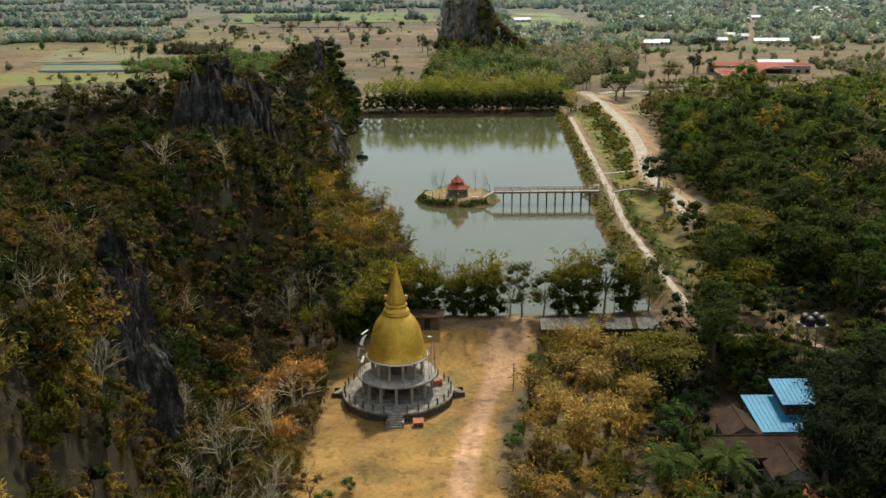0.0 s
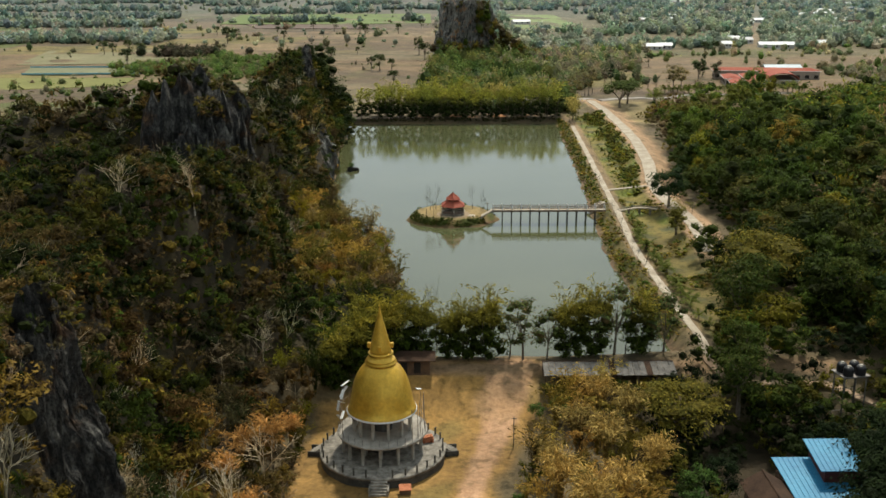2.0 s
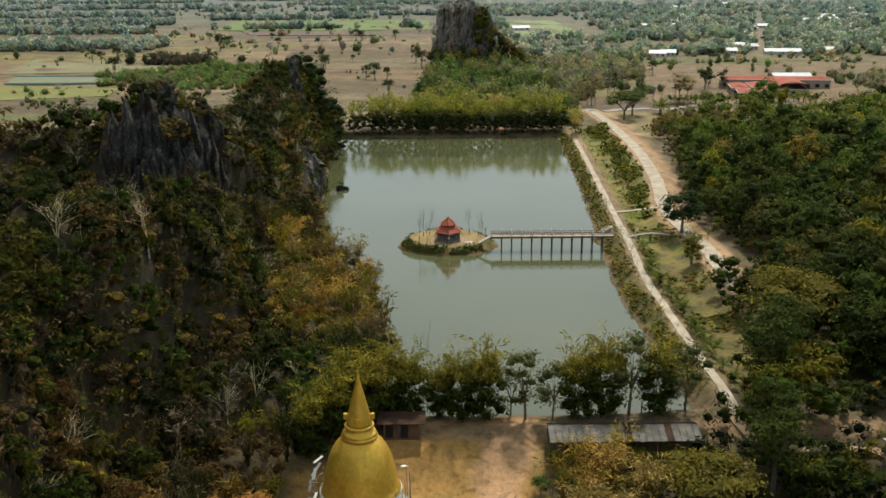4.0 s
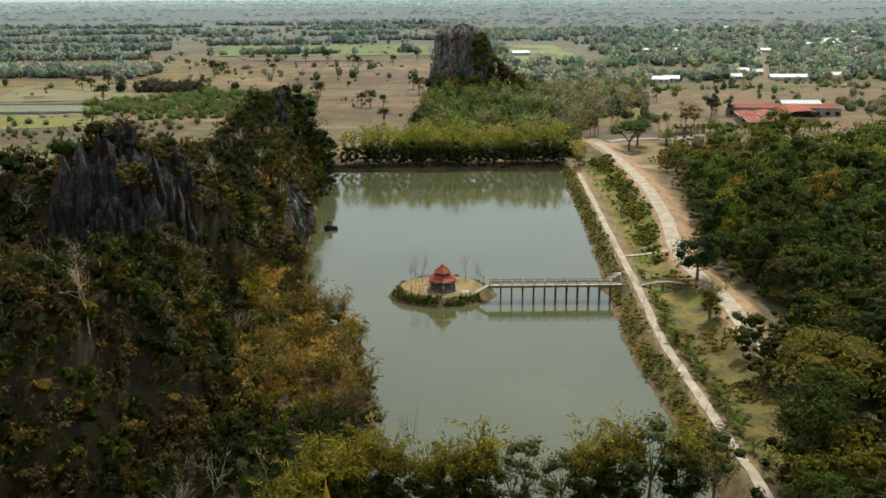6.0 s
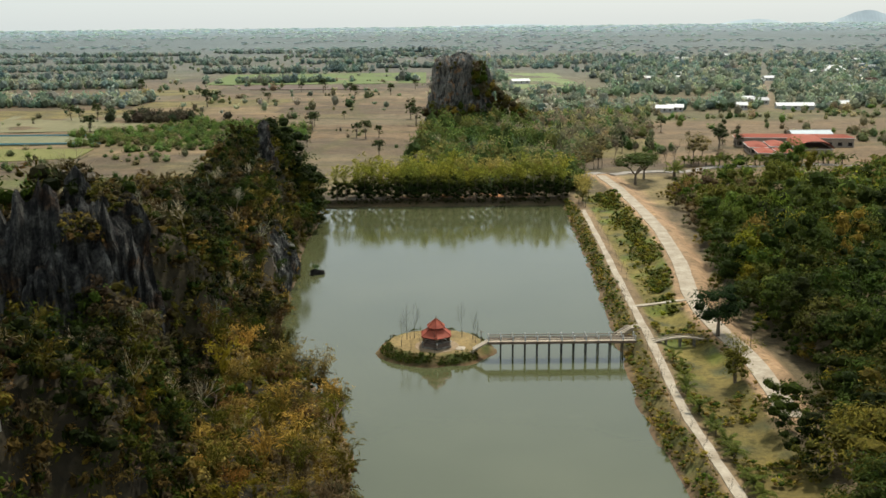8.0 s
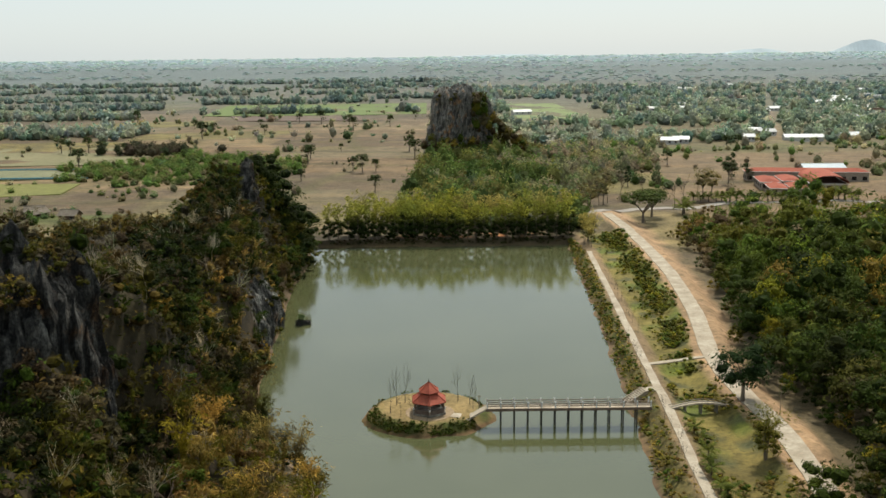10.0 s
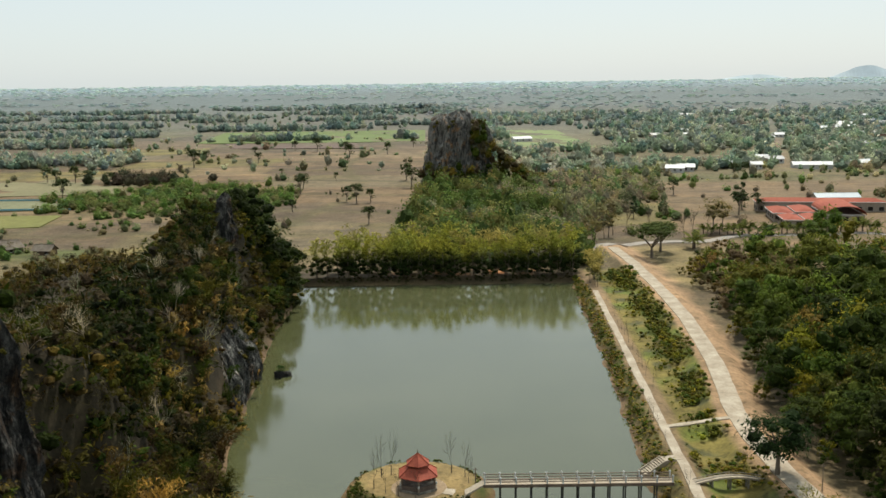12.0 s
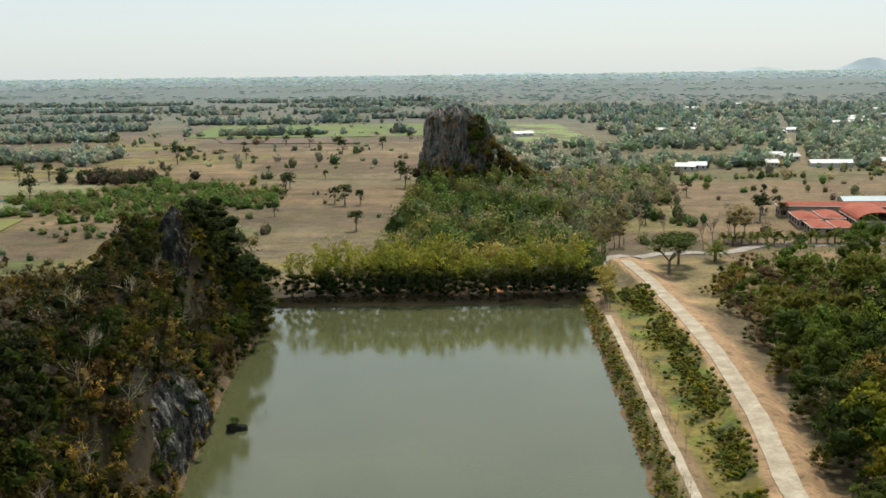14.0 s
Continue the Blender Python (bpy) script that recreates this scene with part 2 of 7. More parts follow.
FOOT_Y = [-80, 20, 45, 60, 90, 105, 118, 132, 143, 153, 168, 180, 195, 213, 245, 280, 300, 325, 345]
FOOT_X = [-18, -17, -17, -18, -19, -14, -9, -8, -9.4, -10.5, -14, -20, -26, -29, -31, -33.5, -33, -35, -40]
RISE_Y = [-80, 20, 45, 60, 72, 90, 105, 120, 130, 147, 158, 170, 183, 206, 221, 245, 270, 300, 325, 350]
RISE_X = [-30, -28, -31, -34, -37, -37, -34, -29, -27, -34, -40, -38, -33, -36, -32.5, -35, -40, -38, -43, -50]
RISE_T = [20, 28, 32, 28, 26, 26, 27, 22, 20, 26, 33, 27, 20, 19, 19, 21, 25, 22, 13, 0]
EAST_Y = [100, 125, 142, 163, 186, 216, 256, 310, 330]
EAST_X = [32, 31.4, 30.6, 29.8, 31.4, 33.2, 35.4, 37.5, 38.8]
PATH_Y = [106, 126, 145, 161, 190, 210, 243, 309]
PATH_X = [35.7, 35.2, 34.9, 34.7, 36.6, 37.4, 38.9, 41.8]
ROAD_Y = [100, 125, 145, 161, 178, 196, 214, 228, 241, 257, 280, 303, 344, 368]
ROAD_X = [52, 50, 47.5, 48.8, 50.2, 48.8, 49.2, 51.5, 53.6, 55.2, 57.0, 57.5, 57.6, 56]
LAKE_S, LAKE_N = 112.0, 329.0


def ridge(x, y):
    f, rx, top = np.interp(y, FOOT_Y, FOOT_X), np.interp(y, RISE_Y, RISE_X), np.interp(y, RISE_Y, RISE_T)
    d, e = f - x, f - rx
    fade = 1 - ss(318, 350, y)
    low = 4.5 * ss(0, np.maximum(e - 3, 3), d)
    rise = np.maximum(top - 4.5, 0) * ss(e - 4, e + 4.5, d)
    b0, b1 = np.interp(y, [80, 120, 160, 200], [20, 12, 6, 5]), np.interp(y, [80, 120, 200, 300], [64, 58, 46, 34])
    k1, k2 = np.interp(y, [0, 190, 250], [0.12, 0.22, 0.60]), np.interp(y, [0, 190, 250], [0.25, 0.30, 0.40])
    back = (1 - k1 * ss(b0, b0 + 24, d - e) - k2 * ss(44, 74, d - e)) * (1 - ss(70, 105, d - e))
    rough = 1.6 * wav(x, y, 17, 0.4) + 1.0 * wav(x, y, 7, 1.9)
    gully = 1 - 0.5 * np.exp(-((x + 45) / 11) ** 2 - ((y - 137) / 9) ** 2)
    return np.maximum((low + rise + rough * ss(2, 14, d)) * back * fade * gully, 0) * (d > 0)


def lake_depth(x, y):
    """Metres inside the lake's edge (negative outside)."""
    w = 0.5 * wav(x, y, 9, 0.7)
    d = np.minimum(x - np.interp(y, FOOT_Y, FOOT_X), np.interp(y, EAST_Y, EAST_X) - x)
    return np.minimum(d, np.minimum(y - LAKE_S, LAKE_N - y)) + w


def ground_z(x, y):
    x, y = np.asarray(x, float), np.asarray(y, float)
    base = -3.2 + 3.9 * ss(95, 107, y) + 0.6 * ss(112, 140, y)
    east = ss(14, 34, x)
    base = base * (1 - east) + east * (-4.5 + 5.9 * ss(88, 111, y))
    base = base + 0.25 * wav(x, y, 23, 0.2) * ss(40, 70, np.abs(x)) + 0.12 * wav(x, y, 6)
    base = np.where(y > 340, base + 0.4 * wav(x, y, 60), base)
    d = lake_depth(x, y)
    z = np.where(d > 0, -np.minimum(d * 0.7, 2.6), 0.1 + (base - 0.1) * ss(0, 3.2, -d))
    z = np.where(y < 111, base, z)
    e = np.hypot((x - 0.5) / 9.9, (y - 193.4) / 8.6) + 0.05 * wav(x, y, 6, 0.3)
    z = np.maximum(z, np.where(e < 1.3, 0.1 + 1.4 * ss(0.0, 0.22, 1.0 - e) - 3.0 * ss(1.0, 1.3, e), -9))
    px = np.interp(y, PATH_Y, PATH_X)
    w = (1 - ss(1.2, 3.6, np.abs(x - px))) * ss(104, 116, y) * (1 - ss(310, 318, y))
    z = z * (1 - w) + 2.3 * w
    rx = np.interp(y, ROAD_Y, ROAD_X)
    w = (1 - ss(2.6, 6.0, np.abs(x - rx))) * ss(120, 165, y) * (1 - ss(372, 385, y))
    z = z * (1 - w) + 2.8 * w
    w = (1 - ss(0.9, 2.8, np.abs(y - 210.8 - (x - 37.9) * 0.2075))) * ss(37.0, 38.0, x) * (1 - ss(48.5, 49.5, x))
    z = z * (1 - w) + (2.3 + 0.5 * ss(38, 48, x)) * w
    z = z + ridge(x, y)
    z = z + 31.0 * ss(1500, 4700, np.hypot(x, y))
    return z


def gz(x, y):
    return float(ground_z(x, y))


def axis(near, lo, hi):
    out = list(near)
    s = near[1] - near[0]
    v = near[0]
    while v > lo:
        s *= 1.16
        v -= s
        out.insert(0, max(v, lo))
    s, v = near[-1] - near[-2], near[-1]
    while v < hi:
        s *= 1.16
        v += s
        out.append(min(v, hi))
    return np.array(out)


def lerp(c, col, w):
    return c * (1 - w[..., None]) + np.array(col) * w[..., None]


def build_ground():
    xs = axis(list(np.arange(-330, -90, 5.0)) + list(np.arange(-90, -30, 2.0)) + list(np.arange(-30, 62, 0.8)) + list(np.arange(62, 140, 2.5)) + list(np.arange(140, 330, 5.0)), -4700, 4700)
    ys = axis(list(np.arange(-60, 50, 3.0)) + list(np.arange(50, 125, 0.8)) + list(np.arange(125, 182, 1.6)) + list(np.arange(182, 206, 0.7)) + list(np.arange(206, 350, 1.6)) + list(np.arange(350, 1000, 5.0)), -1500, 4800)
    X, Y = np.meshgrid(xs, ys)
    Z = ground_z(X, Y)
    c = np.zeros(X.shape + (3,)) + (0.135, 0.105, 0.055)
    c = lerp(c, (0.085, 0.065, 0.04), ss(0.45, 0.9, wav(X, Y, 31, 0.3)) * 0.8)
    # dry fields beyond the lake
    far = ss(345, 375, Y)
    c = lerp(c, (0.185, 0.148, 0.095), far)
    c = lerp(c, (0.165, 0.135, 0.07), far * ss(0.0, 0.6, wav(X, Y, 95, 0.9)))
    c = lerp(c, (0.16, 0.17, 0.07), far * ss(0.5, 0.9, wav(X, Y, 170, 2.1)))
    cell = np.floor((Y + 14 * np.sin(X / 70)) / 62) * 7.31 + np.floor((X + 10 * np.sin(Y / 50)) / 96) * 3.77
    hsh = np.mod(np.sin(cell * 12.9) * 437.5, 1.0)
    for lo, col in ((0.16, (0.27, 0.195, 0.115)), (0.30, (0.14, 0.102, 0.066)), (0.46, (0.215, 0.18, 0.068)), (0.62, (0.20, 0.140, 0.085)), (0.80, (0.12, 0.14, 0.046))):
        c = lerp(c, col, far * (hsh > lo))
    furrow = 0.5 + 0.5 * np.sin((Y * np.where(np.mod(hsh * 7, 1) > 0.5, 1.0, 0.25) + X * np.where(np.mod(hsh * 7, 1) > 0.5, 0.1, 0.9)) * 2 * math.pi / 15)
    c = lerp(c, (0.12, 0.095, 0.06), far * furrow * (np.mod(hsh * 13, 1) > 0.45) * 0.35)
    edge = np.minimum(np.abs(np.mod(Y + 14 * np.sin(X / 70), 62) - 31), np.abs(np.mod(X + 10 * np.sin(Y / 50), 96) - 48))
    c = lerp(c, (0.12, 0.105, 0.05), far * (1 - ss(1.0, 6.0, edge)) * 0.7)
    c = lerp(c, (0.165, 0.145, 0.085), ss(400, 700, Y) * ss(20, 90, X) * 0.75)
    c = lerp(c, (0.20, 0.145, 0.092), ss(490, 510, Y) * (1 - ss(560, 575, Y)) * ss(90, 105, X))
    lane = (1 - ss(1.6, 3.2, np.abs(X - 206 - (Y - 652) * 0.31))) * ss(630, 650, Y) * (1 - ss(900, 960, Y))
    c = lerp(c, (0.25, 0.185, 0.125), lane)
    # from 850 m out, haze is put into the ground tint in three steps
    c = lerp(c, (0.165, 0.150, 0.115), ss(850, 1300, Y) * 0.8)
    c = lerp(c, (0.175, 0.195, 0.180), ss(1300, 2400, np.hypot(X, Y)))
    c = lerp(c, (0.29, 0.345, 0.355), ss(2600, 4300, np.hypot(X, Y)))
    wf = ss(-70, -95, X) * ss(200, 330, Y)
    c = lerp(c, (0.20, 0.165, 0.085), wf * (1 - far))
    c = c * (1 + (far * (1 - ss(650, 900, Y)))[..., None] * (np.array((0.98, 0.97, 0.88)) - 1))
    # bluer cast of the haze, multiplied into the far tint
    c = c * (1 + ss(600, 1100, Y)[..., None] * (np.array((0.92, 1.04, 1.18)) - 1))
    # the clearing round the stupa
    ex = np.interp(Y, [40, 62, 78, 100, 106, 112], [3.5, 3.6, 4.2, 10.5, 12, 12]) + 1.2 * wav(X, Y, 8, 0.5)
    wx = np.interp(Y, [40, 62, 74, 88, 100, 108], [-19, -19.5, -20.5, -19.5, -17, -6]) + 1.0 * wav(X, Y, 7, 1.5)
    clear = ss(-1.2, 1.0, X - wx) * ss(-1.2, 1.2, ex - X) * ss(20, 40, Y) * (1 - ss(108, 110.5, Y))
    c = lerp(c, (0.345, 0.205, 0.062), clear)
    c = lerp(c, (0.19, 0.145, 0.045), clear * ss(0.35, 0.9, wav(X, Y, 11, 2.2)) * 0.7)
    track = np.interp(Y, [30, 61, 68, 74, 83, 94, 104, 111], [-2.5, -0.9, -0.3, 0.5, 2.1, 4.9, 7.3, 8.1]) + 0.25 * wav(X, Y, 5)
    tw = np.interp(Y, [30, 62, 86, 96, 104], [1.4, 1.4, 1.5, 2.0, 3.0])
    c = lerp(c, (0.52, 0.31, 0.175), clear * (1 - ss(tw - 0.5, tw + 0.5, np.abs(X - track))))
    rut = np.minimum(np.abs(X - track - 0.75), np.abs(X - track + 0.75))
    c = lerp(c, (0.62, 0.39, 0.235), clear * (1 - ss(0.15, 0.5, rut)) * 0.6)
    c = lerp(c, (0.40, 0.25, 0.13), clear * ss(0.2, 0.8, wav(X, Y, 15, 4.0)) * ss(80, 96, Y) * 0.7)
    strip = (1 - ss(1.0, 2.2, np.abs(Y - 106.6 - 0.3 * wav(X, Y, 9)))) * ss(-8, -4, X) * (1 - ss(52, 60, X))
    c = lerp(c, (0.27, 0.18, 0.10), strip)
    # deep shade under the yard trees, put into the ground tint
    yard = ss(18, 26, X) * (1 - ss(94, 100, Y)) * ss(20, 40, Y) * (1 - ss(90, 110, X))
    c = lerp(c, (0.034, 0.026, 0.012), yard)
    # banks and verges by the lake
    px, rx = np.interp(Y, PATH_Y, PATH_X), np.interp(Y, ROAD_Y, ROAD_X)
    on = ss(112, 120, Y) * (1 - ss(330, 345, Y))
    bank = on * ss(28, 30, X) * (1 - ss(-0.5, 1.5, X - px))
    c = lerp(c, (0.135, 0.112, 0.036), bank)
    c = lerp(c, (0.12, 0.125, 0.035), bank * ss(0.1, 0.7, wav(X, Y, 6, 0.8)))
    verge = on * ss(0.5, 2.0, X - px) * (1 - ss(-2.5, -1.0, X - rx))
    c = lerp(c, (0.21, 0.175, 0.045), verge)
    c = lerp(c, (0.15, 0.185, 0.030), verge * ss(0.0, 0.6, wav(X, Y, 13, 2.8)))
    c = lerp(c, (0.150, 0.118, 0.034), verge * (1 - ss(168, 190, Y)) * 0.85)
    c = lerp(c, (0.085, 0.09, 0.035), verge * ss(0.3, 0.9, wav(X, Y, 7, 4.1)))
    pathside = on * (1 - ss(1.0, 1.8, px - X)) * (1 - ss(2.2, 3.4, X - px) * ss(210, 216, Y)) * (1 - ss(1.0, 2.3, X - px) * (1 - ss(210, 216, Y)))
    c = lerp(c, (0.27, 0.185, 0.105), pathside * 0.85)
    wide = np.interp(Y, [100, 160, 215, 260, 350, 372], [2.5, 4.0, 6.5, 6.0, 8.0, 10.0]) + 0.8 * wav(X, Y, 10, 1.1)
    roadside = ss(148, 158, Y) * (1 - ss(372, 380, Y)) * ss(-3.4, -2.6, X - rx) * (1 - ss(-1.2, 1.0, X - rx - wide))
    c = lerp(c, (0.40, 0.265, 0.15), roadside)
    lawn = ss(305, 325, Y) * (1 - ss(372, 382, Y)) * ss(6, 9, X - rx) * (1 - ss(85, 100, X))
    c = lerp(c, (0.24, 0.19, 0.085), lawn)
    # shore mud, island side, far bank
    d = lake_depth(X, Y)
    c = lerp(c, (0.19, 0.125, 0.07), (1 - ss(0.4, 1.4, np.abs(d))) * (Y > 110))
    e = np.hypot((X - 0.5) / 9.9, (Y - 193.4) / 8.6) + 0.05 * wav(X, Y, 6, 0.3)
    isl = (1 - ss(1.0, 1.1, e))
    c = lerp(c, (0.27, 0.20, 0.085), isl)
    c = lerp(c, (0.10, 0.12, 0.03), isl * ss(0.72, 0.82, e) * ss(-0.5, 0.3, wav(X, Y, 5, 2.0)))
    c = lerp(c, (0.17, 0.10, 0.05), isl * ss(0.92, 0.98, e))
    nb = ss(327, 330, Y) * (1 - ss(338, 344, Y)) * (1 - ss(40, 44, X))
    c = lerp(c, (0.075, 0.058, 0.030), nb)
    c = lerp(c, (0.52, 0.24, 0.10), nb * ss(335, 337, Y) * ss(-14, -4, X) * (1 - ss(30, 34, X)) * ss(-0.2, 0.4, wav(X, Y, 9)))
    # litter and rock on the ridge
    hill = ss(0.6, 3.0, ridge(X, Y))
    c = lerp(c, (0.032, 0.025, 0.012), hill)
    c = lerp(c, (0.046, 0.037, 0.014), hill * ss(0.1, 0.7, wav(X, Y, 5, 1.2)))
    ny, nx = X.shape
    idx = np.arange(nx * ny).reshape(ny, nx)
    q = np.stack([idx[:-1, :-1], idx[:-1, 1:], idx[1:, 1:], idx[1:, :-1]], -1).reshape(-1, 4)
    me = bpy.data.meshes.new("ground")
    me.vertices.add(nx * ny)
    me.vertices.foreach_set("co", np.stack([X, Y, Z], -1).astype(np.float32).ravel())
    me.loops.add(q.size)
    me.loops.foreach_set("vertex_index", q.astype(np.int32).ravel())
    me.polygons.add(len(q))
    me.polygons.foreach_set("loop_start", np.arange(0, q.size, 4, dtype=np.int32))
    me.polygons.foreach_set("loop_total", np.full(len(q), 4, np.int32))
    me.polygons.foreach_set("use_smooth", np.ones(len(q), bool))
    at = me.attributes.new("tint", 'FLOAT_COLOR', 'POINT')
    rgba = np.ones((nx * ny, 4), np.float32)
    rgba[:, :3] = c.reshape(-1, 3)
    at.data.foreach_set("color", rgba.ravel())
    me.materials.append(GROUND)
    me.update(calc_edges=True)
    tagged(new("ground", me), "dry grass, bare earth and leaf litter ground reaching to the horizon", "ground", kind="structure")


build_ground()

bm = B()
bmesh.ops.create_grid(bm, x_segments=1, y_segments=1, size=0.5, matrix=Matrix.Translation((0, 220.5, 0)) @ Matrix.Diagonal((96, 221, 1, 1)))
tagged(part("water", bm, WATER, None), "murky grey-green lake water with faint ripples", "water", kind="structure")


def strip(name, pts, width, material, label, category, lift=0.10, step=2.5, rag=0.12, seed=3):
    """A made road along a line of points, draped on the ground, with a thin edge."""
    rng = np.random.default_rng(seed)
    pts = [Vector((*p, 0)) for p in pts]
    line = []
    for a, b in zip(pts, pts[1:]):
        n = max(1, int((b - a).length / step))
        line += [a.lerp(b, i / n) for i in range(n)]
    line.append(pts[-1])
    bm = B()
    rows = []
    for i, p in enumerate(line):
        t = (line[min(i + 1, len(line) - 1)] - line[max(i - 1, 0)]).normalized()
        nrm = Vector((-t.y, t.x, 0))
        z = gz(p.x, p.y) + lift
        wa, wb = width / 2 + rng.uniform(-rag, rag), width / 2 + rng.uniform(-rag, rag)
        l, r = p + nrm * wa, p - nrm * wb
        rows.append([bm.verts.new((l.x, l.y, z - 0.25)), bm.verts.new((l.x, l.y, z)), bm.verts.new((p.x, p.y, z + 0.02)), bm.verts.new((r.x, r.y, z)), bm.verts.new((r.x, r.y, z - 0.25))])
    for a, b in zip(rows, rows[1:]):
        for k in range(4):
            bm.faces.new((a[k + 1], a[k], b[k], b[k + 1]))
    return tagged(part(name, bm, material, None), label, category, kind="structure")


def curve_pts(ys, xs, lo, hi, step=4.0):
    out = []
    for y in np.arange(lo, hi + 0.1, step):
        k = [np.interp(y + o, ys, xs) for o in (-6, -3, 0, 3, 6)]
        out.append((float(np.mean(k)), float(y)))
    return out


strip("path_lakeside", curve_pts(PATH_Y, PATH_X, 108, 309), 1.35, CONCRETE, "narrow pale concrete footpath along the lake bank", "path", 0.12)
strip("road_main", curve_pts(ROAD_Y, ROAD_X, 156, 368), 3.2, CONCRETE, "pale weathered concrete road with sandy shoulders", "road", 0.14)
strip("path_link", [(37.9, 210.8), (43, 211.8), (48.5, 213)], 1.1, CONCRETE, "short pale concrete path from lakeside path to road", "path", 0.16)
strip("road_cross", [(46, 366), (52, 371), (60, 378), (68, 384), (84, 384), (105, 396), (128, 394), (190, 399), (300, 420)], 4.2, plain("grey_lane", (0.30, 0.27, 0.23), (0.42, 0.38, 0.33), 0.9, big=0.3, small=2), "grey dusty lane crossing beyond the lake", "road", 0.15)
strip("road_yard", [(35.4, 108.5), (36.5, 105), (41, 103.5), (50, 103), (60, 97), (63, 84)], 2.6, DIRT, "earth track under trees by the water tower", "road", 0.08)


# ---- plants ----
GREEN, DEEP, LIME, OLIVE = (0.047, 0.072, 0.009), (0.022, 0.034, 0.006), (0.165, 0.155, 0.014), (0.085, 0.080, 0.011)
BROWN, RUST, STRAW, DUSK, KHAKI = (0.120, 0.082, 0.025), (0.22, 0.110, 0.026), (0.36, 0.240, 0.056), (0.088, 0.070, 0.036), (0.175, 0.132, 0.024)


def leaves_at(rng, pos, nrm, size, slim=0.34):
    """Lozenge leaves at pos, facing nrm."""
    n = len(pos)
    nrm = nrm / (np.linalg.norm(nrm, axis=1, keepdims=True) + 1e-9)
    a = np.cross(nrm, rng.normal(size=(n, 3)))
    a /= np.linalg.norm(a, axis=1, keepdims=True) + 1e-9
    b = np.cross(nrm, a)
    s = size * rng.uniform(0.6, 1.35, (n, 1))
    fold = nrm * s * rng.uniform(-0.25, 0.25, (n, 1))
    return np.stack([pos - a * s, pos - b * s * slim + fold, pos + a * s, pos + b * s * slim + fold], 1)


def balls(rng, n):
    u = rng.normal(size=(n, 3))
    return u / np.linalg.norm(u, axis=1, keepdims=True)


def lump_faces():
    """Twelve four-cornered faces round a ball."""
    out = []
    for i in range(3):
        for j in range(i + 1, 3):
            k = 3 - i - j
            for si in (-1, 1):
                for sj in (-1, 1):
                    a, b, c, d = np.zeros(3), np.zeros(3), np.zeros(3), np.zeros(3)
                    a[i], c[j] = si, sj
                    b[i], b[j], b[k] = si * 0.58, sj * 0.58, 0.58
                    d[i], d[j], d[k] = si * 0.58, sj * 0.58, -0.58
                    f = [a, b, c, d]
                    out.append(f if np.dot(np.cross(b - a, c - a), a + c) > 0 else f[::-1])
    return np.array(out)


LUMP = lump_faces()


def heart(rng, c, r):
    """A rough lump of tangled twigs and leaves inside a lobe; callers darken it for inner shade."""
    m = np.array(Euler(tuple(rng.uniform(0, 3, 3))).to_matrix())
    k = rng.uniform(0.8, 1.15, 3)
    return (LUMP * k) @ m.T * np.array(r) + c


def crown(seed, h, r, z0, lobes, per, size, flat=1.0, loose=0.45, droop=0.0, core=0.42, dim=0.55, every=2):
    """A crown between z0 and h, of lobes that each carry many leaves: (quads, brightness)."""
    rng = np.random.default_rng(seed)
    out, lum = [], []
    mid, half = (h + z0) / 2, (h - z0) / 2
    for i in range(lobes):
        k = i / lobes
        ang = i * 2.4 + rng.uniform(-0.4, 0.4)
        up = rng.uniform(-0.75, 0.85)
        rad = r * math.sqrt(max(0.05, 1 - up * up)) * rng.uniform(0.35, 0.78)
        c = np.array([rad * math.cos(ang), rad * math.sin(ang), mid + half * up * 0.75])
        lr = r * rng.uniform(0.30, 0.52)
        u = balls(rng, per)
        u[:, 2] = np.where(u[:, 2] < -0.35, -u[:, 2], u[:, 2])
        rr = lr * rng.uniform(1 - loose, 1.08, (per, 1))
        p = c + u * rr * np.array([1, 1, 0.72 * flat])
        p[:, 2] -= droop * np.hypot(p[:, 0], p[:, 1]) ** 2 / r
        out.append(leaves_at(rng, p, u + rng.normal(size=u.shape) * 0.32 + (0, 0, 0.45), size))
        g = rng.uniform(0.86, 1.14)
        lum.append(np.full(per, g))
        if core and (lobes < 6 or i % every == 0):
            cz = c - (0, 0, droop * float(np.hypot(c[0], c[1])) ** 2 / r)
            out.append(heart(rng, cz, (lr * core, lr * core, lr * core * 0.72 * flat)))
            # dim puts the shade inside the crown into the lump's tint
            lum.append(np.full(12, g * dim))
    return np.concatenate(out), np.concatenate(lum)


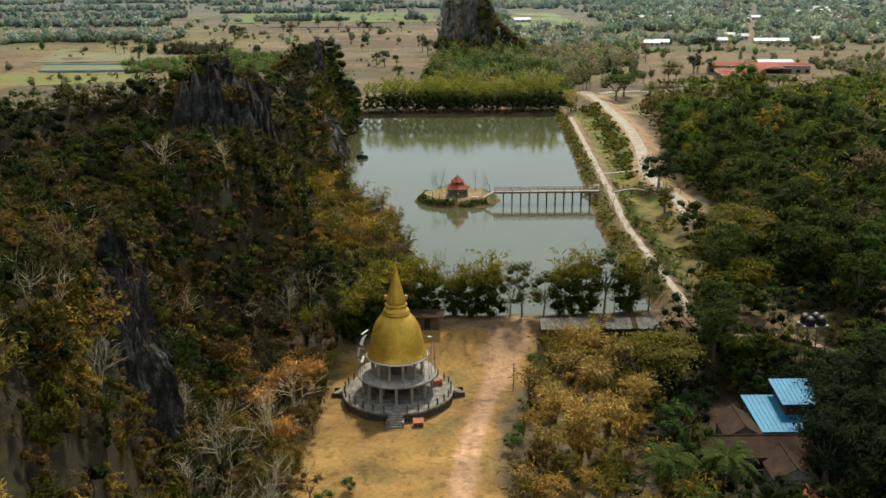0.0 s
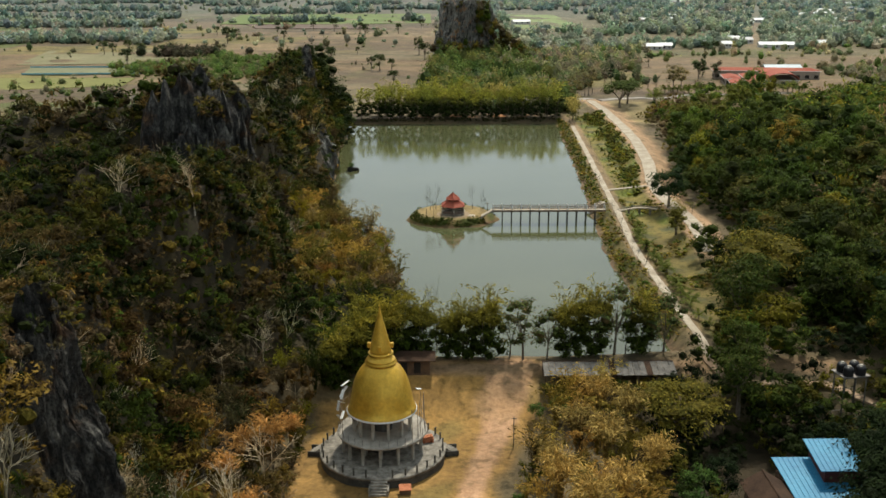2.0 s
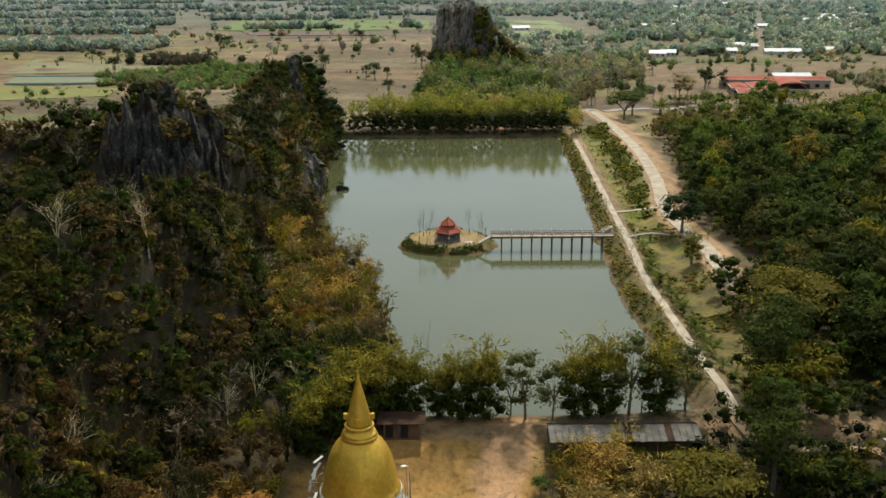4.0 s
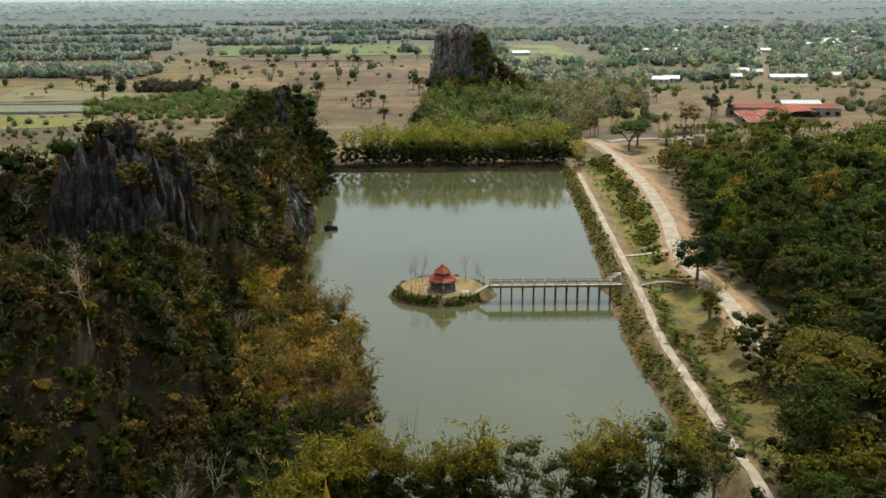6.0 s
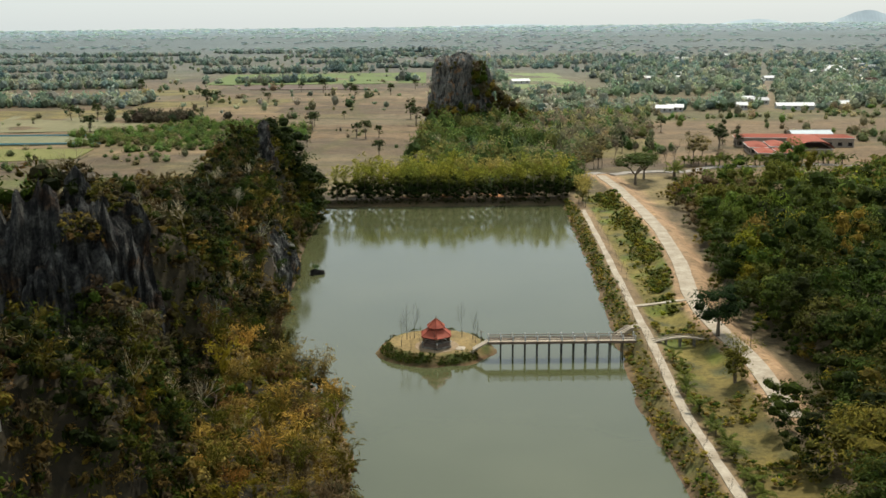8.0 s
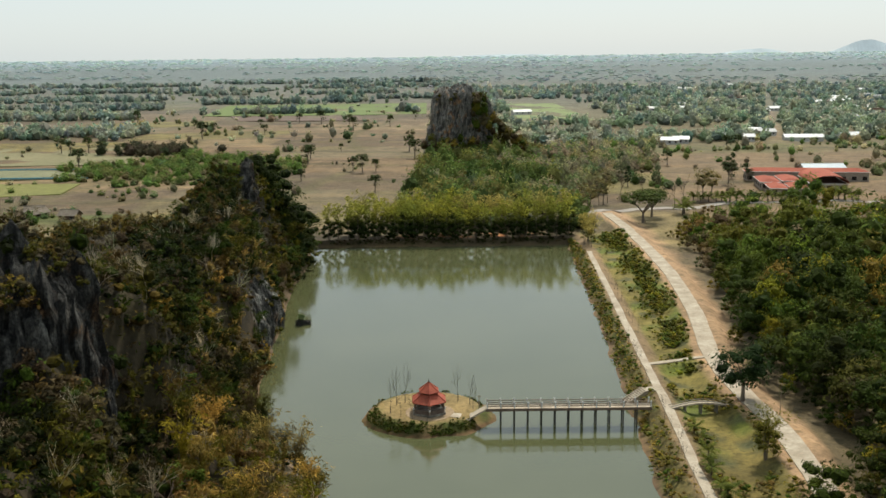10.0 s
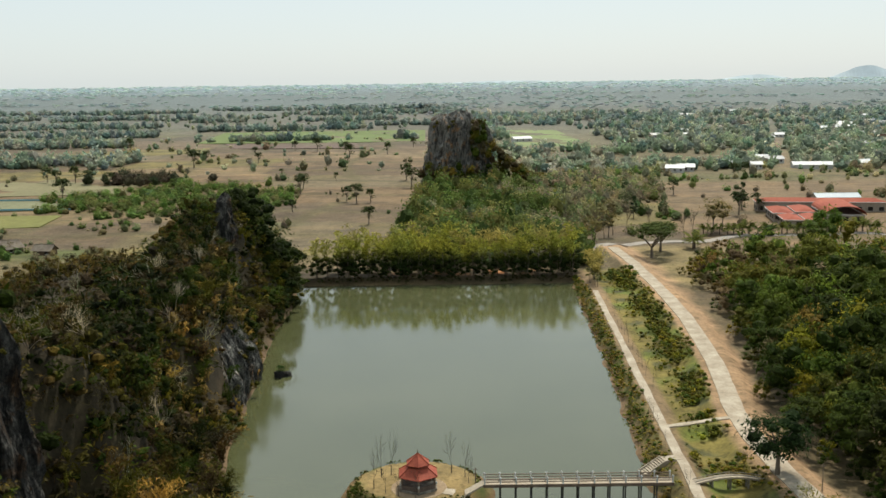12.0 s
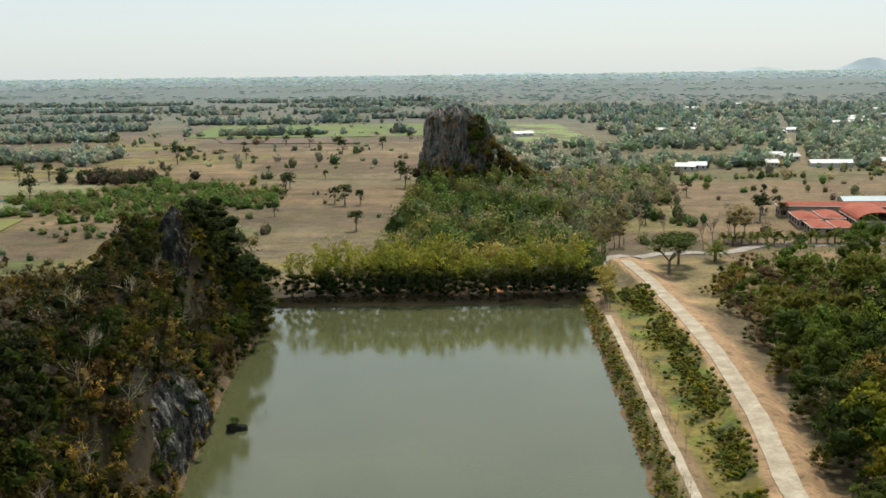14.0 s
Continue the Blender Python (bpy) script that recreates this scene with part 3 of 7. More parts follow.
def plume(seed, h, r, culms, per, size, bare=0.15):
    """A bamboo clump: culms that rise, spread and arch over, leafy towards their tips."""
    rng = np.random.default_rng(seed)
    out, lum = [], []
    for i in range(culms):
        ang, reach, top = rng.uniform(0, 6.28), r * rng.uniform(0.35, 1.1), h * rng.uniform(0.7, 1.05)
        t = rng.uniform(bare, 1.0, per) ** 0.8
        lean = reach * t ** 2.2
        x, y = lean * math.cos(ang), lean * math.sin(ang)
        z = top * np.sin(t * 1.75) / math.sin(1.57) * 0.98
        p = np.stack([x, y, z], 1) + rng.normal(size=(per, 3)) * (0.10 + 0.32 * t[:, None]) * np.array([1, 1, 0.7]) * r * 0.28
        nrm = rng.normal(size=(per, 3)) + (0.5 * math.cos(ang), 0.5 * math.sin(ang), 0.7)
        rise = top * 1.75 * np.cos(t * 1.75)
        a = np.stack([2.2 * reach * t ** 1.2 * math.cos(ang), 2.2 * reach * t ** 1.2 * math.sin(ang), rise], 1)
        a = a / np.linalg.norm(a, axis=1, keepdims=True) + rng.normal(size=(per, 3)) * 0.42
        a /= np.linalg.norm(a, axis=1, keepdims=True)
        b = np.cross(a, nrm)
        b /= np.linalg.norm(b, axis=1, keepdims=True)
        ln = size * 1.7 * rng.uniform(0.6, 1.35, (per, 1))
        out.append(np.stack([p - a * ln, p - b * ln * 0.15, p + a * ln, p + b * ln * 0.15], 1))
        # foot-to-tip shading put into the leaf brightness
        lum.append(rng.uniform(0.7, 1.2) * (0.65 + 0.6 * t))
    return np.concatenate(out), np.concatenate(lum)


def twigs(seed, h, r, depth=3, split=4, thick=0.09):
    """Bare limbs as thin three-sided tubes drawn out of four-cornered strips."""
    rng = np.random.default_rng(seed)
    out = []

    def limb(a, d, length, w, lev):
        b = a + d * length
        side = np.cross(d, rng.normal(size=3))
        side /= np.linalg.norm(side) + 1e-9
        other = np.cross(d, side)
        w2 = w * 0.6
        tri = [side, -0.5 * side + 0.87 * other, -0.5 * side - 0.87 * other]
        for i in range(3):
            j = (i + 1) % 3
            out.append([a + tri[i] * w, a + tri[j] * w, b + tri[j] * w2, b + tri[i] * w2])
        if lev <= 0:
            return
        for i in range(split if lev < depth else split + 1):
            nd = d * rng.uniform(0.6, 1.1) + rng.normal(size=3) * 0.5
            nd[2] = abs(nd[2]) * 0.8 + 0.12
            nd /= np.linalg.norm(nd)
            limb(a + d * length * rng.uniform(0.55, 1.0), nd, length * rng.uniform(0.6, 0.95), w2, lev - 1)

    limb(np.zeros(3), np.array([rng.normal() * 0.06, rng.normal() * 0.06, 1.0]), h * 0.40, thick, depth)
    q = np.array(out)
    top, wide = q[:, :, 2].max(), np.abs(q[:, :, :2]).max()
    q[:, :, 2] *= h / top
    q[:, :, :2] *= min(1.6, r / wide)
    return q, np.ones(len(q))


def trunk_bm(seed, h, r, wide, limbs=4, fork=0.45):
    rng = random.Random(seed)
    bm = B()
    p, rad = Vector((0, 0, -0.6)), r
    lean = Vector((rng.uniform(-0.06, 0.06), rng.uniform(-0.06, 0.06), 1))
    q = p + lean * (h * fork + 0.6)
    rod(bm, p, q, rad * 1.25, rad * 0.8, 7)
    for i in range(limbs):
        a = i * 6.28 / limbs + rng.uniform(-0.5, 0.5)
        e = q + Vector((math.cos(a) * wide * 0.6, math.sin(a) * wide * 0.6, h * (1 - fork) * rng.uniform(0.45, 0.75)))
        mid = q.lerp(e, 0.5) + Vector((0, 0, h * 0.05))
        rod(bm, q, mid, rad * 0.62, rad * 0.42, 5)
        rod(bm, mid, e, rad * 0.42, rad * 0.14, 5)
    return bm


def paint(lum, cols, seed, spread=0.25, patch=None):
    """A tint for each leaf, from one or two colours."""
    rng = np.random.default_rng(seed)
    n = len(lum)
    a = np.array(cols[0])[None] * np.ones((n, 1))
    if len(cols) > 1:
        w = (rng.random(n) < (0.45 if patch is None else patch))[:, None]
        a = np.where(w, np.array(cols[1])[None], a)
    return a * lum[:, None] * rng.uniform(1 - spread, 1 + spread, (n, 1))


class Kind:
    """A plant that is built once and then copied: its crown and trunk, and how it is told of."""

    def __init__(self, name, category, label, quads, tints, trunk=(), bark=BARK, group=""):
        self.root = thing(name, pose(0, 0, -500), label, category, group)
        c = new("crown", quad_mesh(name + "_crown", quads, tints, LEAF))
        c.parent = self.root
        if isinstance(trunk, list):
            for stem in trunk:
                part("stem", stem, bark, self.root)
        else:
            part("trunk", trunk, bark, self.root)
        self.used = False

    def put(self, x, y, s=1.0, rz=0.0, z=None, sz=None, label=""):
        z = gz(x, y) if z is None else z
        m = Matrix.LocRotScale((x, y, z - 0.05), Euler((0, 0, rz)), (s, s, sz or s))
        if not self.used:
            self.root.matrix_basis, self.used, ob = m, True, self.root
        else:
            ob = copy_thing(self.root, m)
            ob.scale = (s, s, sz or s)
        if label:
            tagged(ob, label)
        return ob


class Woods:
    """Uncounted trees gathered into one mesh."""

    def __init__(self):
        self.q, self.t = [], []

    def add(self, proto, x, y, z, s, rz, tint, sz=None):
        quads, lum = proto
        c, n = math.cos(rz) * s, math.sin(rz) * s
        r = np.array([[c, n, 0], [-n, c, 0], [0, 0, sz or s]])
        self.q.append((quads @ r + (x, y, z)).astype(np.float32))
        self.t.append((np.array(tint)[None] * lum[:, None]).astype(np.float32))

    def done(self, name, label, category, kind="stuff", material=None):
        return tagged(new(name, quad_mesh(name, np.concatenate(self.q), np.concatenate(self.t), material or LEAF)), label, category, kind=kind)


def vary(rng, c, k=0.25):
    return np.array(c) * rng.uniform(1 - k, 1 + k) * (1 + rng.uniform(-0.1, 0.1, 3))


def pick(rng, table):
    w = np.array([a for a, _ in table])
    return table[rng.choice(len(table), p=w / w.sum())][1]


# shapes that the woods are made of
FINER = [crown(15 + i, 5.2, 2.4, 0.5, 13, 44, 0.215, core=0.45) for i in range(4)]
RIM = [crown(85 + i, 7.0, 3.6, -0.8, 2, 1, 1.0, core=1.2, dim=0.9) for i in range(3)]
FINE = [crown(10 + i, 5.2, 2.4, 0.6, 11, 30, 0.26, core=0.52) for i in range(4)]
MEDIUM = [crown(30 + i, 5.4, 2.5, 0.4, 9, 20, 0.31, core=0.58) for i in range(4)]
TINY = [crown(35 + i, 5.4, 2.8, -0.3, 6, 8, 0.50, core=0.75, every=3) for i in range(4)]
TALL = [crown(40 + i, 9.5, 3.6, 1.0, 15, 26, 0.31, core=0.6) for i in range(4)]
BRUSH = [plume(50 + i, 4.2, 2.3, 18, 20, 0.22) for i in range(3)]
FEATHER = [plume(55 + i, 5.4, 2.7, 22, 24, 0.19, 0.05) for i in range(3)]
TWIG = [twigs(60 + i, 5.2, 2.6, 3, 3, 0.07) for i in range(4)]
DRYCROWN = [(np.concatenate([a[0][::3], b[0]]), np.concatenate([a[1][::3], np.full(len(b[1]), 1.5)])) for a, b in zip(FINE, TWIG)]


def bough(seed, h, r, n, size, lobes=6):
    """A loose crown for middle distance: leaves thrown about a few uneven lobes round one dark heart."""
    rng = np.random.default_rng(seed)
    a, up = rng.uniform(0, 6.28, lobes), rng.uniform(0.18, 0.86, lobes)
    wide = r * np.sin(np.pi * up ** 0.8) * rng.uniform(0.35, 0.8, lobes)
    c = np.stack([wide * np.cos(a), wide * np.sin(a), up * h], 1)
    k = rng.integers(0, lobes, n)
    u = balls(rng, n)
    pos = c[k] + u * (r * rng.uniform(0.22, 0.5, (n, 1))) * np.array([1, 1, 0.85])
    q = leaves_at(rng, pos, u + (0, 0, 0.4), size, 0.5)
    # crown shade put into brightness: dimmer low leaves, dimmest heart
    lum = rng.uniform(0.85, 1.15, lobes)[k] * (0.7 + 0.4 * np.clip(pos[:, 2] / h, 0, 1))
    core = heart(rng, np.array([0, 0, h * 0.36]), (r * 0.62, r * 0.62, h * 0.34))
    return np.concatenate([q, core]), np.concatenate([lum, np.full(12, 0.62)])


MIDTREE = [bough(120 + i, 5.8, 4.0, 78, 0.50, 9) for i in range(4)] + [bough(124 + i, 8.2, 3.6, 78, 0.50, 9) for i in range(3)]
FARTREE = [bough(130 + i, 6.0, 5.2, 28, 0.95, 7) for i in range(3)] + [bough(134 + i, 8.6, 4.2, 28, 0.92, 7) for i in range(3)]
VINE = [plume(90 + i, 3.0, 1.5, 9, 13, 0.24, 0.0) for i in range(2)]
CREEP = [crown(95 + i, 5.4, 3.2, -0.6, 6, 5, 0.66, core=1.1, every=6) for i in range(4)]



def on_rock(x, y):
    return any(abs(x - a) < b * 0.62 and abs(y - c) < d * 0.5 for a, c, b, d in [(-34, 53, 4.5, 10), (-40, 155, 6, 16), (-45, 149, 12, 5), (-31, 232, 3.0, 16), (-41, 269, 5, 7)])


def hill_woods():
    rng = np.random.default_rng(5)
    near, far = Woods(), Woods()
    mixw = [(3.6, OLIVE), (2.2, DEEP), (2.2, GREEN), (2.2, BROWN), (2.2, (0.115, 0.09, 0.05)), (1.8, KHAKI), (0.15, RUST), (0.6, LIME)]
    shore = [(4.5, (0.26, 0.185, 0.055)), (1.4, STRAW), (1.4, BROWN), (2.4, OLIVE), (1.8, LIME), (0.2, RUST), (0.5, GREEN)]
    for gy in np.arange(18, 345, 2.55):
        for gx in np.arange(-112, -6, 2.55):
            x, y = gx + rng.uniform(-1.1, 1.1), gy + rng.uniform(-1.1, 1.1)
            d = float(np.interp(y, FOOT_Y, FOOT_X)) - x
            if d < 0.3 or on_rock(x, y):
                continue
            if y > 190 and rng.random() < 0.18:
                continue
            if d > 40 and rng.random() < 0.35:
                continue
            if x < -0.47 * (y + 36) - 14:
                continue
            hgt = float(ridge(x, y))
            if d > 20 and hgt < 0.6:
                continue
            zone = wav(x, y, 34, 1.1) + 0.4 * rng.normal()
            low = d < (17 if 124 < y < 175 else 9)
            tab = shore if low else mixw
            if 95 < y < 125 and low:
                tab = [(4, DEEP), (3, GREEN), (1, OLIVE), (1, LIME)]
            if 255 < y < 330 and x > -44:
                tab = [(3, DEEP), (3, GREEN), (2, OLIVE), (1, LIME)]
            if zone > 0.55 and not low:
                tab = [(3, DEEP), (3, GREEN), (1.4, OLIVE)]
            elif zone < -0.55:
                tab = [(4, BROWN), (4, DUSK), (1.5, KHAKI), (1.5, OLIVE), (0.3, RUST)]
            if y < 94 and d < 17:
                tab = [(3, KHAKI), (3, BROWN), (0.4, RUST), (1.0, STRAW), (2.5, OLIVE), (1.5, DEEP), (1.5, DUSK)]
            elif d > 30 and zone < 0.4:
                tab = [(4, BROWN), (3, DUSK), (2, KHAKI), (1.5, OLIVE)]
            col = vary(rng, pick(rng, tab), 0.3)
            # hillside shade put into the tints: deeper mix, then dimmed off the bright shore
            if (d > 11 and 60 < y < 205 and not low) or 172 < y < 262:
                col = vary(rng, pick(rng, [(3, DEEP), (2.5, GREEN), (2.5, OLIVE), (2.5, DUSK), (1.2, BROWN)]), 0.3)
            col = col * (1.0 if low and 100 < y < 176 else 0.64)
            z = gz(x, y) - 0.4
            s = rng.uniform(0.62, 1.2) * (0.72 if 124 < y < 147 and -58 < x < -34 else 1.0)
            w = near if y < 165 else far
            u = rng.random()
            dry = np.dot(col, (1, -1, 0)) > 0
            if low and u < 0.62:
                proto = (FEATHER if 100 < y < 185 else BRUSH)[rng.integers(3)]
            elif dry and u < 0.35:
                proto, col = DRYCROWN[rng.integers(4)], col * 1.15
            elif u > (0.80 if y < 80 else 0.94):
                proto, col = TWIG[rng.integers(4)], vary(rng, (0.42, 0.365, 0.29))
            else:
                proto = (TINY if (y > 110 and d > 34) or (y > 165 and d > 15) else MEDIUM if d > 34 or y > 105 else FINER if y < 94 and d < 19 else FINE if y < 94 else MEDIUM)[rng.integers(4)]
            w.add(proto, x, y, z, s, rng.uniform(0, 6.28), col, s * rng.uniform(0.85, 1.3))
            slope = abs(float(ridge(x + 1.2, y)) - float(ridge(x - 1.2, y))) / 2.4
            gap = 124 < y < 147 and -58 < x < -34
            if gap or (slope > 0.65 and d < 44):
                for k in range(2 if gap else min(3 if y < 165 else 2, int(slope * 1.5))):
                    ax, ay = x + rng.uniform(-1.5, 1.5), y + rng.uniform(-1.4, 1.4)
                    if not on_rock(ax, ay):
                        pr = VINE[rng.integers(2)] if rng.random() < 0.3 else (MEDIUM if y < 80 else TINY)[rng.integers(4)]
                        w.add(pr, ax, ay, gz(ax, ay) - 0.9, rng.uniform(0.4, 0.75), rng.uniform(0, 6.28), vary(rng, pick(rng, tab), 0.35), rng.uniform(0.5, 1.1))
            if rng.random() < 0.35 and hgt > 8 and d < 34:
                w.add(VINE[rng.integers(2)], x + 1.2, y, z - 1.0, rng.uniform(0.8, 1.3), rng.uniform(0, 6.28), vary(rng, pick(rng, tab), 0.3))
    # creepers on the steep bare faces
    for k in range(9000):
        x, y = rng.uniform(-75, -12), rng.uniform(30, 330)
        if on_rock(x, y) or x < -0.47 * (y + 36) - 14:
            continue
        slope = math.hypot(float(ridge(x + 1, y)) - float(ridge(x - 1, y)), float(ridge(x, y + 1)) - float(ridge(x, y - 1))) / 2
        if slope < 0.7:
            continue
        (near if y < 165 else far).add(CREEP[rng.integers(4)], x, y, gz(x, y) - 0.9, rng.uniform(0.28, 0.6), rng.uniform(0, 6.28), vary(rng, pick(rng, [(3, OLIVE), (1.5, DEEP), (2, GREEN), (3, BROWN), (2, (0.12, 0.095, 0.055)), (2.5, KHAKI)]), 0.3) * 0.8)
    for x, y, s in ((-39, 298, 1.45), (-37, 304, 1.5), (-36, 311, 1.35), (-41, 293, 1.4), (-34.5, 300, 1.0), (-34.5, 306, 1.1), (-36.5, 317, 1.3), (-37, 324, 1.2), (-36, 331, 1.15), (-34.6, 313, 0.9), (-43, 306, 1.3), (-42, 316, 1.3), (-40, 326, 1.2), (-33.8, 292, 0.8), (-35, 286, 0.95), (-40, 334, 1.1)):
        far.add(TALL[rng.integers(4)], x, y, gz(x, y) - 0.8, s, rng.uniform(0, 6.28), vary(rng, pick(rng, [(3, DEEP), (3, (0.034, 0.054, 0.012)), (1, GREEN)]), 0.2))
        far.add(MEDIUM[rng.integers(4)], x + 1.5, y - 1, gz(x + 1.5, y - 1) - 0.8, s * 1.1, rng.uniform(0, 6.28), vary(rng, pick(rng, [(3, DEEP), (2, GREEN), (1, OLIVE)]), 0.2))
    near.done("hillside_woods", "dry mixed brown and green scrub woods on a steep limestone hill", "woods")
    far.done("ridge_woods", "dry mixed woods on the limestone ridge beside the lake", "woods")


hill_woods()


def east_woods():
    rng = np.random.default_rng(6)
    w, v = Woods(), Woods()
    tab = [(3.5, (0.030, 0.046, 0.010)), (5, (0.050, 0.078, 0.014)), (3, (0.085, 0.092, 0.018)), (2, (0.090, 0.13, 0.022)), (0.8, LIME), (0.6, KHAKI), (0.5, (0.15, 0.12, 0.07))]
    for gy in np.arange(112, 385, 3.9):
        for gx in np.arange(52, 190, 3.9):
            x, y = gx + rng.uniform(-1.7, 1.7), gy + rng.uniform(-1.7, 1.7)
            rx = float(np.interp(y, ROAD_Y, ROAD_X))
            edge = float(np.interp(y, [100, 150, 175, 200, 215, 240, 300, 335, 350, 380], [7, 5, 10, 6.5, 8, 9.5, 13, 15, 24, 40])) + 1.5 * math.sin(y * 0.3)
            if x - rx < edge or x > 70 + 0.55 * y:
                continue
            if y > 352 and x < 150:
                continue
            dry = (y > 290 and x - rx < 32)
            t = [(4, DUSK), (3, BROWN), (3, OLIVE), (2, GREEN)] if dry and rng.random() < 0.6 else tab
            s = rng.uniform(0.75, 1.35) * (0.72 if dry else 1.0)
            pr = (TALL if x - rx < 17 else MEDIUM if x - rx < 30 else TINY if x - rx < 50 else CREEP) if y < 300 else TINY
            k = 1.0 if pr is TALL else 1.35
            if rng.random() < 0.14 and x - rx < 60:
                pr, k = TALL, 1.15
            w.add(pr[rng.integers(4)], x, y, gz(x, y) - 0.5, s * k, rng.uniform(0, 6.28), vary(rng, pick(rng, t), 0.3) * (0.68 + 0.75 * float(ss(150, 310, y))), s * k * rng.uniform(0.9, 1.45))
            if x - rx < edge + 8:
                w.add(MEDIUM[rng.integers(4)], x - 2, y + 2, gz(x, y) - 0.6, rng.uniform(0.6, 1.0), rng.uniform(0, 6.28), vary(rng, pick(rng, t), 0.3))
    w.done("east_forest", "dense dark green forest beside the concrete road", "forest")
    # low ground south-east, round the house and the shed
    tab = [(4, KHAKI), (3, STRAW), (3, OLIVE), (3, DEEP), (2, GREEN), (2, BROWN)]
    for gy in np.arange(44, 108, 3.3):
        for gx in np.arange(5, 84, 3.3):
            x, y = gx + rng.uniform(-1.4, 1.4), gy + rng.uniform(-1.4, 1.4)
            ex = float(np.interp(y, [40, 62, 78, 100, 106], [4.5, 5, 6, 12.5, 13.5]))
            if x < ex or (10 < x < 32 and y > 100.5):
                continue
            if 28 < x < 47 and 62.5 < y < 86:
                continue
            if abs(y - 103.5) < 2.0 and 33 < x < 56:
                continue
            if 47.5 < x < 56 and 92 < y < 100:
                continue
            # towards the house, shade is put in as a darker leaf mix
            shade = x > 24
            t = [(5, (0.014, 0.024, 0.007)), (3, DEEP), (1.5, GREEN), (1, OLIVE)] if shade else [(4, KHAKI), (4, STRAW), (2, BROWN), (2, OLIVE), (0.8, GREEN)]
            c = vary(rng, pick(rng, t), 0.25) * 0.85
            straw = c[0] > 1.15 * c[1]
            if straw and rng.random() < 0.75:
                v.add(FEATHER[rng.integers(3)], x, y, gz(x, y) - 0.2, rng.uniform(0.7, 1.25), rng.uniform(0, 6.28), c)
            else:
                v.add((FINE if not shade else MEDIUM)[rng.integers(4)], x, y, gz(x, y) - 0.4, rng.uniform(0.6, 1.25), rng.uniform(0, 6.28), c, rng.uniform(0.7, 1.3))
    for gy in np.arange(88, 166, 3.6):
        for gx in np.arange(37.5, 66, 3.6):
            x, y = gx + rng.uniform(-1.5, 1.5), gy + rng.uniform(-1.5, 1.5)
            rx = float(np.interp(y, ROAD_Y, ROAD_X))
            if y < 111 and (abs(y - 103.5) < 2.2 or (47.5 < x < 56 and 92 < y < 100)):
                continue
            if y > 162 and x < rx + 3.5:
                continue
            if y > 118 and x < 43.5 + 2.0 * float(ss(140, 155, y)):
                continue
            if math.hypot(x - 50.5, y - 133.5) < 8.0:
                continue
            s = rng.uniform(0.55, 1.15) * (0.85 if y > 132 else 1.0)
            c = vary(rng, pick(rng, [(3, DEEP), (4, GREEN), (3, OLIVE), (1.0, (0.12, 0.115, 0.012)), (0.6, KHAKI)]), 0.25)
            v.add((TALL if rng.random() < 0.5 else MEDIUM)[rng.integers(4)], x, y, gz(x, y) - 0.6, s, rng.uniform(0, 6.28), c)
    v.done("thicket", "straw-coloured and green thicket round the clearing", "thicket")


east_woods()


